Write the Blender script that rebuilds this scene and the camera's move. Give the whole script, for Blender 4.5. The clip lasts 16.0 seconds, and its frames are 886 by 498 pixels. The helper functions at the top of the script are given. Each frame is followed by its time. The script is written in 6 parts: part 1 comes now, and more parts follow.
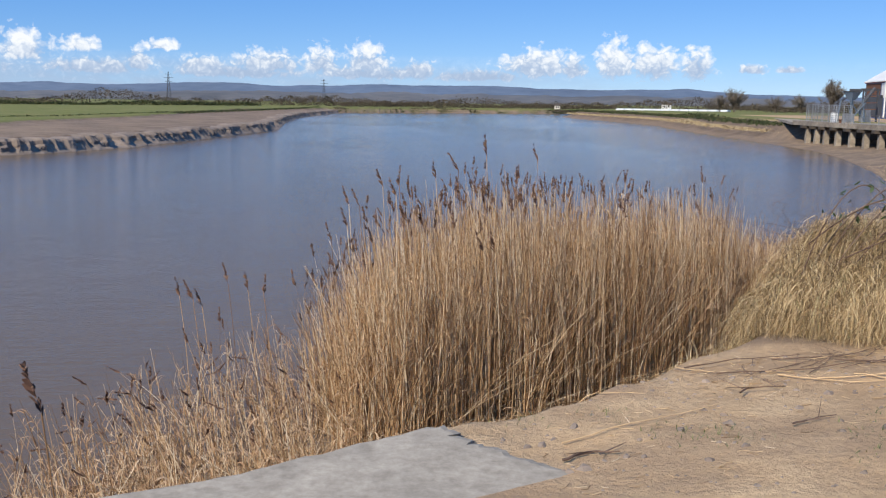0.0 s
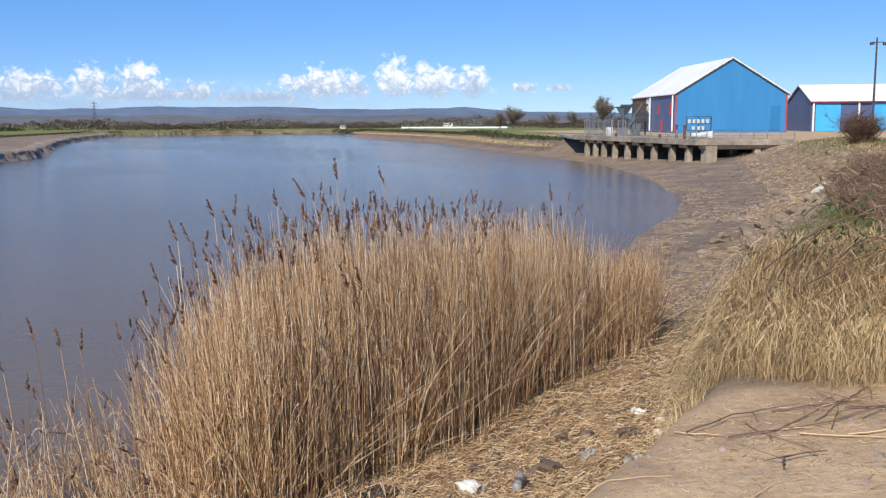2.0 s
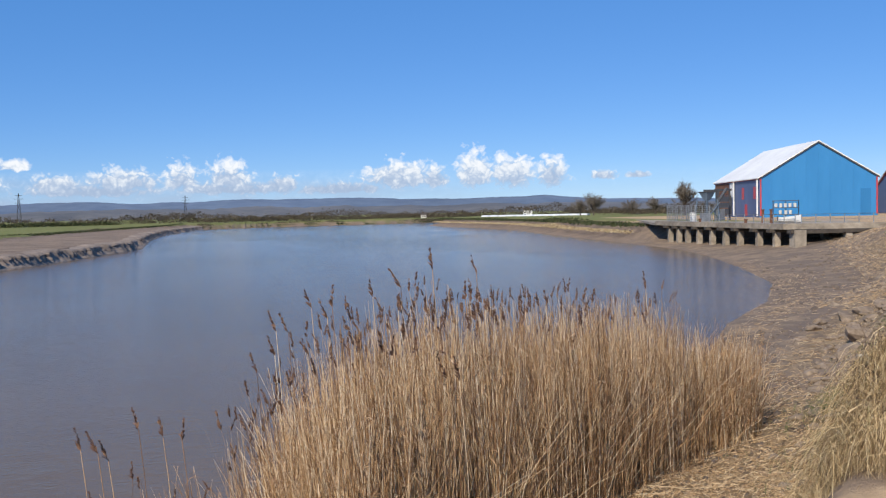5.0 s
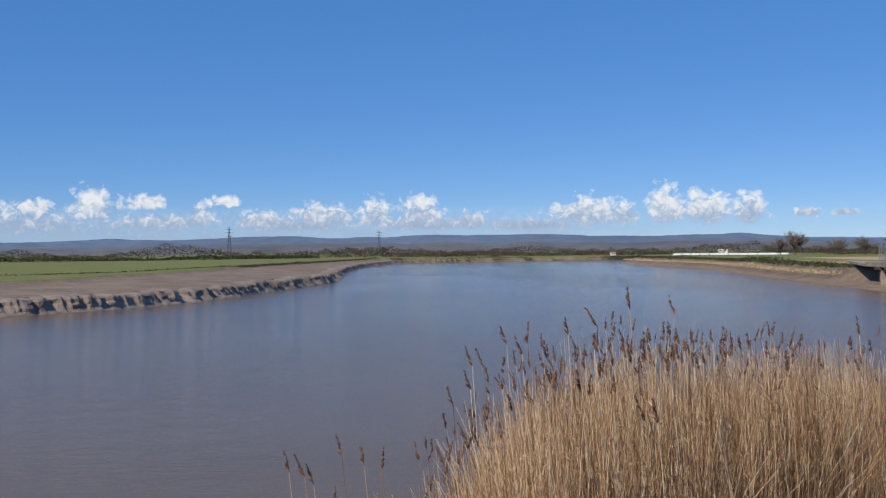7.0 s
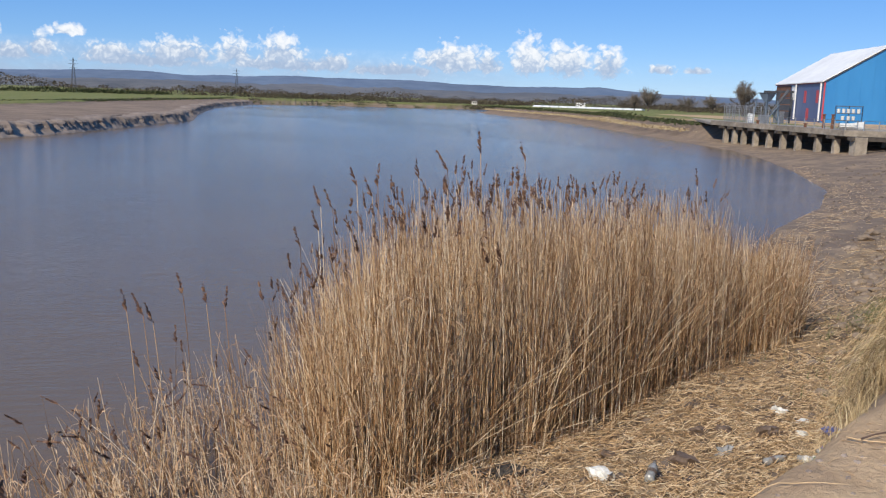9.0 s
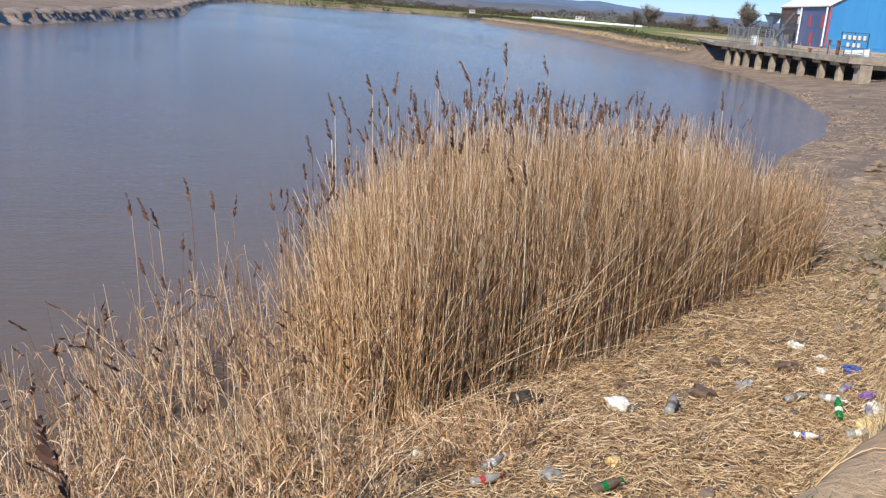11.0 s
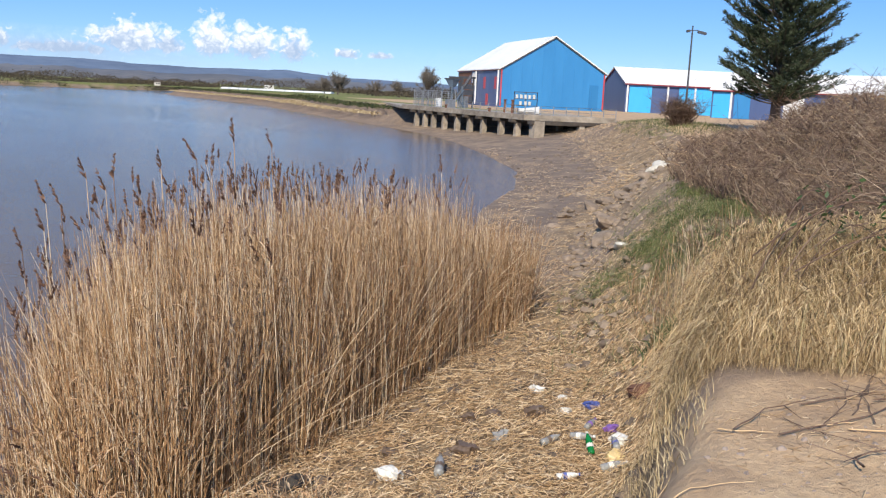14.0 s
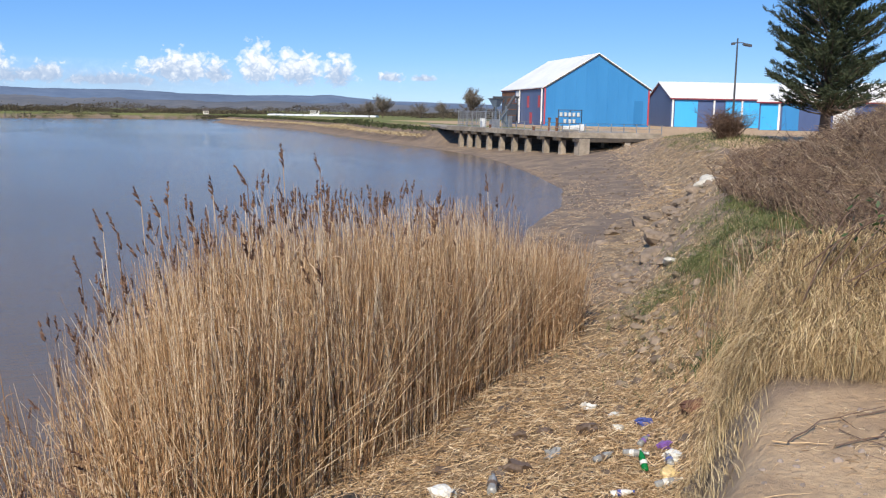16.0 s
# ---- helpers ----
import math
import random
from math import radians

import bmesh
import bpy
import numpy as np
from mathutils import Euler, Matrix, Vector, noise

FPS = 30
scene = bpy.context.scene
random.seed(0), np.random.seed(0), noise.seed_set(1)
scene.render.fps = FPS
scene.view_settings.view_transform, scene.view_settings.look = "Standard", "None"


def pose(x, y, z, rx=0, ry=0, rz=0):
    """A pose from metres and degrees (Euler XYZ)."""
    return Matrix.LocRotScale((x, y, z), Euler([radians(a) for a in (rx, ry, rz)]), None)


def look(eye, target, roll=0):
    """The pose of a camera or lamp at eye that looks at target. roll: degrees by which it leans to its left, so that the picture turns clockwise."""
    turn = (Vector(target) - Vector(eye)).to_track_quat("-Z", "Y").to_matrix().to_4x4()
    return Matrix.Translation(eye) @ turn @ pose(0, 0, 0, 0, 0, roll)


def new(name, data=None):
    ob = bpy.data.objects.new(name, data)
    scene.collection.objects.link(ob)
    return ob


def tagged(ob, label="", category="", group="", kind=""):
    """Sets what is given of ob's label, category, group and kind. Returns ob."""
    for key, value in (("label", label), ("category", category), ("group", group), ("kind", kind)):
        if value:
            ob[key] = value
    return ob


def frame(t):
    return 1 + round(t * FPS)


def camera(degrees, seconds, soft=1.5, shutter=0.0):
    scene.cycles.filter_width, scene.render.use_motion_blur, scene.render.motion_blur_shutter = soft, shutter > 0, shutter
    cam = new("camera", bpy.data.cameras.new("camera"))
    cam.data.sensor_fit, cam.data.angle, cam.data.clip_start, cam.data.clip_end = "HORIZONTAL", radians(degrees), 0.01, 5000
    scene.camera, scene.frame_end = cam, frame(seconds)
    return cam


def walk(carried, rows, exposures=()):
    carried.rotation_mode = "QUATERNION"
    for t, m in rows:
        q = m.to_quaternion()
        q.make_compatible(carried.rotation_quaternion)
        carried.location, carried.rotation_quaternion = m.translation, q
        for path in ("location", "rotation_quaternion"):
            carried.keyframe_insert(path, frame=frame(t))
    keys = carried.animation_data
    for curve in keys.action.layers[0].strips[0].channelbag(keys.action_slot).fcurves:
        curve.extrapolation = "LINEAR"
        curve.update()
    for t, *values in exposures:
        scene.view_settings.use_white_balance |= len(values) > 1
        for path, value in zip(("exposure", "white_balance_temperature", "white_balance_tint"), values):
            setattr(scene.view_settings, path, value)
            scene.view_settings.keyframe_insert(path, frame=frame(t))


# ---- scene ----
cam = camera(51.1, 16.0, 1.25)

PATH = [
    (0, (1.11, -1.483, 4.972), (1.229, 0.489, 4.659), 0.7),
    (0.5, (0.888, -1.047, 4.951), (1.267, 0.899, 4.69), 1.3),
    (1, (0.69, -0.644, 4.974), (1.232, 1.268, 4.751), 1.2),
    (1.5, (0.428, -0.343, 4.991), (1.048, 1.545, 4.767), 0.8),
    (2, (0.35, 0.088, 4.951), (0.913, 1.988, 4.681), -0.3),
    (2.5, (0.286, 0.21, 4.946), (0.781, 2.126, 4.656), -0.8),
    (3, (0.246, 0.201, 4.95), (0.734, 2.118, 4.651), -1.2),
    (3.2, (0.237, 0.201, 4.958), (0.724, 2.116, 4.653), -1.4),
    (5.3, (0.087, 0.078, 4.982), (0.436, 2.047, 4.962), -0.7),
    (5.5, (0.051, 0.046, 5.0), (0.282, 2.032, 5.015), -1.1),
    (6, (0.036, 0.041, 4.998), (0.005, 2.04, 5.053), -0.8),
    (6.5, (0.023, -0.044, 5.003), (-0.039, 1.955, 5.036), -0.7),
    (7, (-0.005, 0.02, 5.001), (-0.002, 2.02, 5.006), -0.5),
    (7.5, (0.046, 0.108, 4.994), (0.109, 2.107, 4.971), -0.4),
    (8, (0.076, 0.129, 4.982), (0.199, 2.124, 4.933), -0.3),
    (8.5, (0.14, 0.219, 4.933), (0.343, 2.204, 4.789), -0.0),
    (9, (0.162, 0.267, 4.911), (0.465, 2.217, 4.59), 1.9),
    (9.5, (0.11, 0.226, 4.896), (0.454, 2.14, 4.429), 4.3),
    (9.7, (0.013, 0.185, 4.912), (0.325, 2.09, 4.388), 5.1),
    (11.8, (-0.348, 1.081, 4.874), (0.056, 2.978, 4.384), 3.2),
    (12, (-0.5, 1.055, 4.875), (0.074, 2.912, 4.401), 4.5),
    (12.5, (-0.585, 1.03, 4.926), (0.253, 2.793, 4.49), 5.0),
    (13, (-0.579, 1.066, 4.941), (0.365, 2.783, 4.54), 4.1),
    (13.5, (-0.564, 1.083, 4.922), (0.382, 2.806, 4.555), 3.1),
    (14, (-0.561, 1.125, 4.91), (0.362, 2.868, 4.579), 2.7),
    (14.5, (-0.586, 1.081, 4.92), (0.312, 2.842, 4.617), 2.2),
    (15, (-0.598, 1.098, 4.917), (0.277, 2.873, 4.628), 1.8),
    (15.5, (-0.603, 1.092, 4.912), (0.251, 2.877, 4.623), 1.4),
    (16, (-0.608, 1.055, 4.91), (0.226, 2.85, 4.619), 1.0),
]
walk(cam, [(t, look(eye, target, roll)) for t, eye, target, roll in PATH],
     [(0, 0.15), (1.5, 0.25), (3.2, 0.25), (5.3, 0.08), (5.5, 0.06), (6, -0.09), (8, -0.12), (8.6, 0.0), (9.2, 0.15), (9.7, 0.25), (11.8, 0.46), (12.5, 0.46), (13, 0.42), (14.5, 0.32), (16, 0.27)])

# ---- light ----
SUN_AZ, SUN_EL = 220.0, 40.0          # degrees clockwise from +y, degrees up
world = bpy.data.worlds.new("world")
scene.world = world
world.use_nodes = True
_wn = world.node_tree.nodes
_sky = _wn.new("ShaderNodeTexSky")
_sky.sky_type = "NISHITA"
_sky.sun_disc = False
_sky.sun_elevation = radians(SUN_EL)
_sky.sun_rotation = radians(SUN_AZ)
_sky.air_density = 1.0
_sky.altitude = 2600
_sky.dust_density = 0.0
_sky.ozone_density = 4.5
_wn["Background"].inputs["Strength"].default_value = 0.084
_hue = _wn.new("ShaderNodeHueSaturation")
_hue.inputs["Saturation"].default_value = 1.10
_hue.inputs["Hue"].default_value = 0.508
world.node_tree.links.new(_sky.outputs[0], _hue.inputs["Color"])
_clear = _wn.new("ShaderNodeMix")
_clear.data_type = "RGBA"
_clear.inputs[0].default_value = 0.33
_clear.inputs[7].default_value = (1.05, 5.1, 13.4, 1)      # even blue of a clean spring sky
world.node_tree.links.new(_hue.outputs[0], _clear.inputs[6])
world.node_tree.links.new(_clear.outputs[2], _wn["Background"].inputs[0])
_sd = Vector((math.sin(radians(SUN_AZ)) * math.cos(radians(SUN_EL)), math.cos(radians(SUN_AZ)) * math.cos(radians(SUN_EL)), math.sin(radians(SUN_EL))))
sun = new("sun", bpy.data.lights.new("sun", "SUN"))
sun.data.energy = 5.0
sun.data.angle = radians(0.5)
sun.data.color = (1.0, 0.91, 0.765)
sun.matrix_world = look(_sd * 50, (0, 0, 0))

# ---- materials ----


def nodes_of(name):
    m = bpy.data.materials.new(name)
    m.use_nodes = True
    nt = m.node_tree
    return m, nt, nt.nodes["Principled BSDF"]


def noise_node(nt, scale, detail=5.0, rough=0.6, stretch=None):
    co = nt.nodes.new("ShaderNodeNewGeometry")
    n = nt.nodes.new("ShaderNodeTexNoise")
    n.inputs["Scale"].default_value = scale
    n.inputs["Detail"].default_value = detail
    n.inputs["Roughness"].default_value = rough
    if stretch:
        mp = nt.nodes.new("ShaderNodeVectorMath")
        mp.operation = "MULTIPLY"
        mp.inputs[1].default_value = stretch
        nt.links.new(co.outputs["Position"], mp.inputs[0])
        nt.links.new(mp.outputs[0], n.inputs["Vector"])
    else:
        nt.links.new(co.outputs["Position"], n.inputs["Vector"])
    return n.outputs["Fac"]


def ramp(nt, fac, stops):
    r = nt.nodes.new("ShaderNodeValToRGB")
    e = r.color_ramp.elements
    while len(e) < len(stops):
        e.new(0.5)
    for k, (p, c) in zip(e, stops):
        k.position = p
        k.color = (*c, 1) if len(c) == 3 else c
    nt.links.new(fac, r.inputs[0])
    return r.outputs[0]


def mix(nt, fac, a, b, mode="MIX"):
    n = nt.nodes.new("ShaderNodeMix")
    n.data_type = "RGBA"
    n.blend_type = mode
    for k, v in ((0, fac), (6, a), (7, b)):
        if isinstance(v, bpy.types.NodeSocket):
            nt.links.new(v, n.inputs[k])
        elif isinstance(v, (int, float)):
            n.inputs[k].default_value = v
        else:
            n.inputs[k].default_value = (*v, 1)
    return n.outputs[2]


def calc(nt, op, a, b=0.0, c=0.0, clamp=False):
    n = nt.nodes.new("ShaderNodeMath")
    n.operation = op
    n.use_clamp = clamp
    for k, v in enumerate((a, b, c)):
        if isinstance(v, bpy.types.NodeSocket):
            nt.links.new(v, n.inputs[k])
        else:
            n.inputs[k].default_value = v
    return n.outputs[0]


def bump(nt, bsdf, fac, strength, dist):
    b = nt.nodes.new("ShaderNodeBump")
    b.inputs["Strength"].default_value = strength
    b.inputs["Distance"].default_value = dist
    nt.links.new(fac, b.inputs["Height"])
    nt.links.new(b.outputs[0], bsdf.inputs["Normal"])
    return b


def surface(name, a, b, scale=8.0, rough=0.8, relief=0.3, dist=0.01, big=0.6, metal=0.0, stretch=None):
    """Two-tone weathered surface: fine grain, broad stains and relief."""
    m, nt, p = nodes_of(name)
    fine = noise_node(nt, scale, 6.0, 0.65, stretch)
    broad = noise_node(nt, scale * 0.13, 4.0, 0.6)
    base = ramp(nt, fine, [(0.3, a), (0.7, b)])
    dirt = ramp(nt, broad, [(0.35, (1 - 0.45 * big,) * 3), (0.65, (1.0, 1.0, 1.0))])
    col = mix(nt, 1.0, base, dirt, "MULTIPLY")
    nt.links.new(col, p.inputs["Base Color"])
    p.inputs["Roughness"].default_value = rough
    p.inputs["Metallic"].default_value = metal
    if relief:
        bump(nt, p, fine, relief, dist)
    return m


def strands(name, stops, rough=0.7, through_light=0.0):
    """Stems, blades and twigs: each island takes its own tone."""
    m, nt, p = nodes_of(name)
    g = nt.nodes.new("ShaderNodeNewGeometry")
    col = ramp(nt, g.outputs["Random Per Island"], stops)
    n = noise_node(nt, 9.0, 3.0)
    col = mix(nt, 1.0, col, ramp(nt, n, [(0.3, (0.72, 0.7, 0.68)), (0.7, (1.0, 1.0, 1.0))]), "MULTIPLY")
    nt.links.new(col, p.inputs["Base Color"])
    p.inputs["Roughness"].default_value = rough
    p.inputs["Specular IOR Level"].default_value = 0.25
    return m


REED = strands("reed_straw", [(0.0, (0.12, 0.062, 0.03)), (0.3, (0.40, 0.23, 0.112)), (0.66, (0.69, 0.465, 0.26)), (1.0, (0.95, 0.81, 0.61))])
REED_LEAF = strands("reed_leaf_dry", [(0.0, (0.27, 0.155, 0.085)), (0.5, (0.48, 0.30, 0.165)), (1.0, (0.67, 0.49, 0.32))])
PLUME = strands("reed_plume_brown", [(0.0, (0.085, 0.045, 0.034)), (0.6, (0.165, 0.092, 0.064)), (1.0, (0.30, 0.18, 0.115))], 0.95)
LITTER = strands("reed_litter_straw", [(0.0, (0.17, 0.10, 0.055)), (0.3, (0.51, 0.34, 0.185)), (0.7, (0.74, 0.53, 0.31)), (1.0, (0.92, 0.76, 0.53))])
TWIG = strands("dry_twigs", [(0.0, (0.075, 0.045, 0.033)), (0.5, (0.15, 0.095, 0.068)), (1.0, (0.27, 0.19, 0.14))])
BRUSH = strands("dry_brush", [(0.0, (0.10, 0.06, 0.043)), (0.45, (0.21, 0.14, 0.10)), (0.8, (0.32, 0.235, 0.16)), (1.0, (0.50, 0.40, 0.29))])
DEAD_GRASS = strands("matted_dead_grass", [(0.0, (0.14, 0.09, 0.045)), (0.35, (0.36, 0.245, 0.125)), (0.6, (0.56, 0.41, 0.22)), (0.92, (0.76, 0.60, 0.37)), (1.0, (0.20, 0.19, 0.075))])
DRY_GRASS = strands("dry_grass", [(0.0, (0.30, 0.21, 0.105)), (0.5, (0.50, 0.385, 0.215)), (1.0, (0.70, 0.58, 0.37))])
GREEN_GRASS = strands("green_grass", [(0.0, (0.06, 0.08, 0.025)), (0.5, (0.115, 0.14, 0.048)), (1.0, (0.25, 0.235, 0.11))])
WEED_LEAF = strands("weed_leaf", [(0.0, (0.03, 0.06, 0.018)), (1.0, (0.075, 0.12, 0.035))], 0.55)
NEEDLE = strands("cypress_foliage", [(0.0, (0.026, 0.038, 0.022)), (0.6, (0.055, 0.074, 0.040)), (1.0, (0.10, 0.118, 0.062))], 0.6)
BARE = strands("bare_hedge", [(0.0, (0.055, 0.046, 0.034)), (0.6, (0.095, 0.077, 0.055)), (1.0, (0.14, 0.115, 0.075))], 0.95)
HEDGE = strands("hedge_leaf", [(0.0, (0.03, 0.042, 0.016)), (0.6, (0.055, 0.07, 0.026)), (1.0, (0.10, 0.10, 0.045))], 0.9)
BARK = surface("bark", (0.06, 0.045, 0.035), (0.14, 0.105, 0.08), 9, 0.95, 0.8, 0.03)
CONCRETE = surface("weathered_concrete", (0.29, 0.25, 0.20), (0.48, 0.425, 0.35), 14, 0.92, 0.5, 0.01)
WHARF = surface("wharf_concrete", (0.24, 0.195, 0.15), (0.48, 0.41, 0.325), 1.6, 0.9, 0.4, 0.03, 0.9)
DARK_TIMBER = surface("tarred_beam", (0.045, 0.036, 0.03), (0.10, 0.08, 0.062), 3, 0.85, 0.4, 0.02)
ROCK = surface("revetment_stone", (0.17, 0.125, 0.088), (0.33, 0.25, 0.18), 6, 0.95, 0.7, 0.03)
PALE_ROCK = surface("pale_stone", (0.5, 0.46, 0.38), (0.72, 0.68, 0.60), 8, 0.9, 0.4, 0.01)
ROOF = surface("white_roof_sheet", (0.74, 0.73, 0.70), (0.86, 0.85, 0.82), 1.2, 0.5, 0.1, 0.01, 0.3)
RED = surface("red_trim_paint", (0.42, 0.05, 0.06), (0.55, 0.075, 0.085), 3, 0.55, 0.1, 0.004, 0.5)
MAROON = surface("dark_red_trim_paint", (0.20, 0.03, 0.045), (0.30, 0.05, 0.065), 3, 0.55, 0.1, 0.004, 0.5)
WHITE = surface("white_paint", (0.72, 0.72, 0.70), (0.84, 0.84, 0.82), 5, 0.45, 0.1, 0.003, 0.4)
STEEL = surface("galvanised_steel", (0.26, 0.27, 0.28), (0.42, 0.43, 0.44), 6, 0.5, 0.2, 0.003, 0.6, 0.6)
DARK_STEEL = surface("dark_steel", (0.035, 0.037, 0.042), (0.08, 0.082, 0.09), 6, 0.55, 0.2, 0.003, 0.6)
RUST = surface("rusty_steel", (0.10, 0.045, 0.028), (0.22, 0.10, 0.055), 6, 0.85, 0.3, 0.004, 0.7)
STRUT = surface("blue_grey_machine_paint", (0.10, 0.14, 0.19), (0.17, 0.22, 0.28), 6, 0.5, 0.2, 0.003, 0.7)


def ribbed(name, a, b, rough=0.45):
    """Profiled cladding sheet, its fine ribs as relief."""
    m, nt, p = nodes_of(name)
    stain = noise_node(nt, 0.35, 5.0, 0.65, (1.0, 1.0, 0.25))
    nt.links.new(ramp(nt, stain, [(0.3, a), (0.7, b)]), p.inputs["Base Color"])
    p.inputs["Roughness"].default_value = rough
    bump(nt, p, noise_node(nt, 5.0, 2.0, 0.5, (1.0, 1.0, 0.02)), 0.4, 0.03)
    return m


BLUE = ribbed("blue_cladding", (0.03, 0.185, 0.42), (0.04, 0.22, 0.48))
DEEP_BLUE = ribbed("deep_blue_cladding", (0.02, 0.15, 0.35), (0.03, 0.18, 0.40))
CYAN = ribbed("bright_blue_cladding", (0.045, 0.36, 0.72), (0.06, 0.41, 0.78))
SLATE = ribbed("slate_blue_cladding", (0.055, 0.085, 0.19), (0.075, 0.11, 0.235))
GLASS_DARK, _nt, _p = nodes_of("dark_window_glass")
_p.inputs["Base Color"].default_value = (0.02, 0.025, 0.03, 1)
_p.inputs["Roughness"].default_value = 0.08


def plastic(name, col, clear=0.0, rough=0.25):
    m, nt, p = nodes_of(name)
    g = noise_node(nt, 30, 3)
    nt.links.new(mix(nt, 1.0, (*col,), ramp(nt, g, [(0.35, (0.75, 0.73, 0.7)), (0.6, (1, 1, 1))]), "MULTIPLY"), p.inputs["Base Color"])
    p.inputs["Roughness"].default_value = rough
    p.inputs["Transmission Weight"].default_value = clear
    return m


P_GREEN = plastic("green_bottle_plastic", (0.01, 0.22, 0.05), 0.3)
P_CLEAR = plastic("clear_bottle_plastic", (0.52, 0.52, 0.50), 0.5)
P_WHITE = plastic("white_plastic", (0.66, 0.65, 0.61), 0.0, 0.5)
P_YELLOW = plastic("yellow_plastic", (0.62, 0.47, 0.22), 0.0, 0.4)
P_BLUE = plastic("blue_plastic", (0.08, 0.11, 0.34), 0.0, 0.35)
P_PURPLE = plastic("purple_wrapper", (0.20, 0.10, 0.34), 0.0, 0.35)
P_RED = plastic("red_plastic", (0.38, 0.05, 0.04), 0.0, 0.35)
P_BLACK = plastic("sodden_black_roots", (0.032, 0.026, 0.021), 0.0, 0.8)
P_BROWN = plastic("muddy_brown_plastic", (0.13, 0.09, 0.065), 0.0, 0.6)

# ---- the lie of the land ----
SHORE = [(-60, -60), (-20, -15), (-8, 2), (-4, 8.3), (-1.5, 10.8), (2.5, 13.6), (7, 17.6), (12, 24), (19.8, 36.0), (26.2, 43.6), (32.6, 53.6),
         (39.0, 69.0), (45.3, 86.5), (49.0, 100), (52.0, 119), (54.6, 140), (58, 168), (68, 238), (66, 300), (66, 350), (95, 415), (220, 520)]
FAR_SHORE = [(220, 570), (81, 447), (58, 437), (10, 426), (-19, 387), (-24.7, 286), (-22, 213), (-17.4, 157), (-21.2, 123), (-25.1, 95),
             (-29.7, 83.8), (-35.5, 74.5), (-60, 45), (-200, -40), (-200, -60)]
EDGE = [(-60, -75), (-18, -12), (-6, 0.6), (-2, 2.0), (0.2, 2.85), (0.9, 3.35), (1.45, 3.7), (2.2, 4.3), (2.9, 4.8), (3.5, 5.25), (4.35, 6.1),
        (5.6, 6.95), (7.4, 8.2), (9.8, 10.9), (12.8, 14.6), (16.5, 19.4), (21.5, 25.0), (28.5, 32.3), (37, 41), (47, 56), (56, 71), (61, 80), (60.5, 100), (60, 118),
        (66, 168), (76, 238), (75, 300), (75, 350), (104, 410), (230, 515)]


def polydist(px, py, line):
    """Distance from points to a polyline, and the side (positive: to its right)."""
    best = np.full(px.shape, 1e18)
    side = np.zeros(px.shape)
    for (ax, ay), (bx, by) in zip(line, line[1:]):
        dx, dy = bx - ax, by - ay
        s = np.clip(((px - ax) * dx + (py - ay) * dy) / (dx * dx + dy * dy), 0, 1)
        ex, ey = px - ax - s * dx, py - ay - s * dy
        d = ex * ex + ey * ey
        hit = d < best
        best = np.where(hit, d, best)
        side = np.where(hit, np.sign(ex * dy - ey * dx), side)
    return np.sqrt(best), side


def smooth(a, b, x):
    s = np.clip((x - a) / (b - a), 0, 1)
    return s * s * (3 - 2 * s)


def waves(x, y, f, seed):
    """Cheap smooth pseudo-noise, about -1 to 1."""
    r = np.random.RandomState(seed)
    out = np.zeros(np.shape(x))
    for k in range(7):
        a, ph, g = r.uniform(0, 2 * math.pi), r.uniform(0, 6.28), f * r.uniform(0.6, 1.9)
        out = out + np.sin((x * math.cos(a) + y * math.sin(a)) * g + ph + 1.3 * np.sin((x * math.sin(a) - y * math.cos(a)) * g * 0.63 + ph * 2))
    return out / 3.6


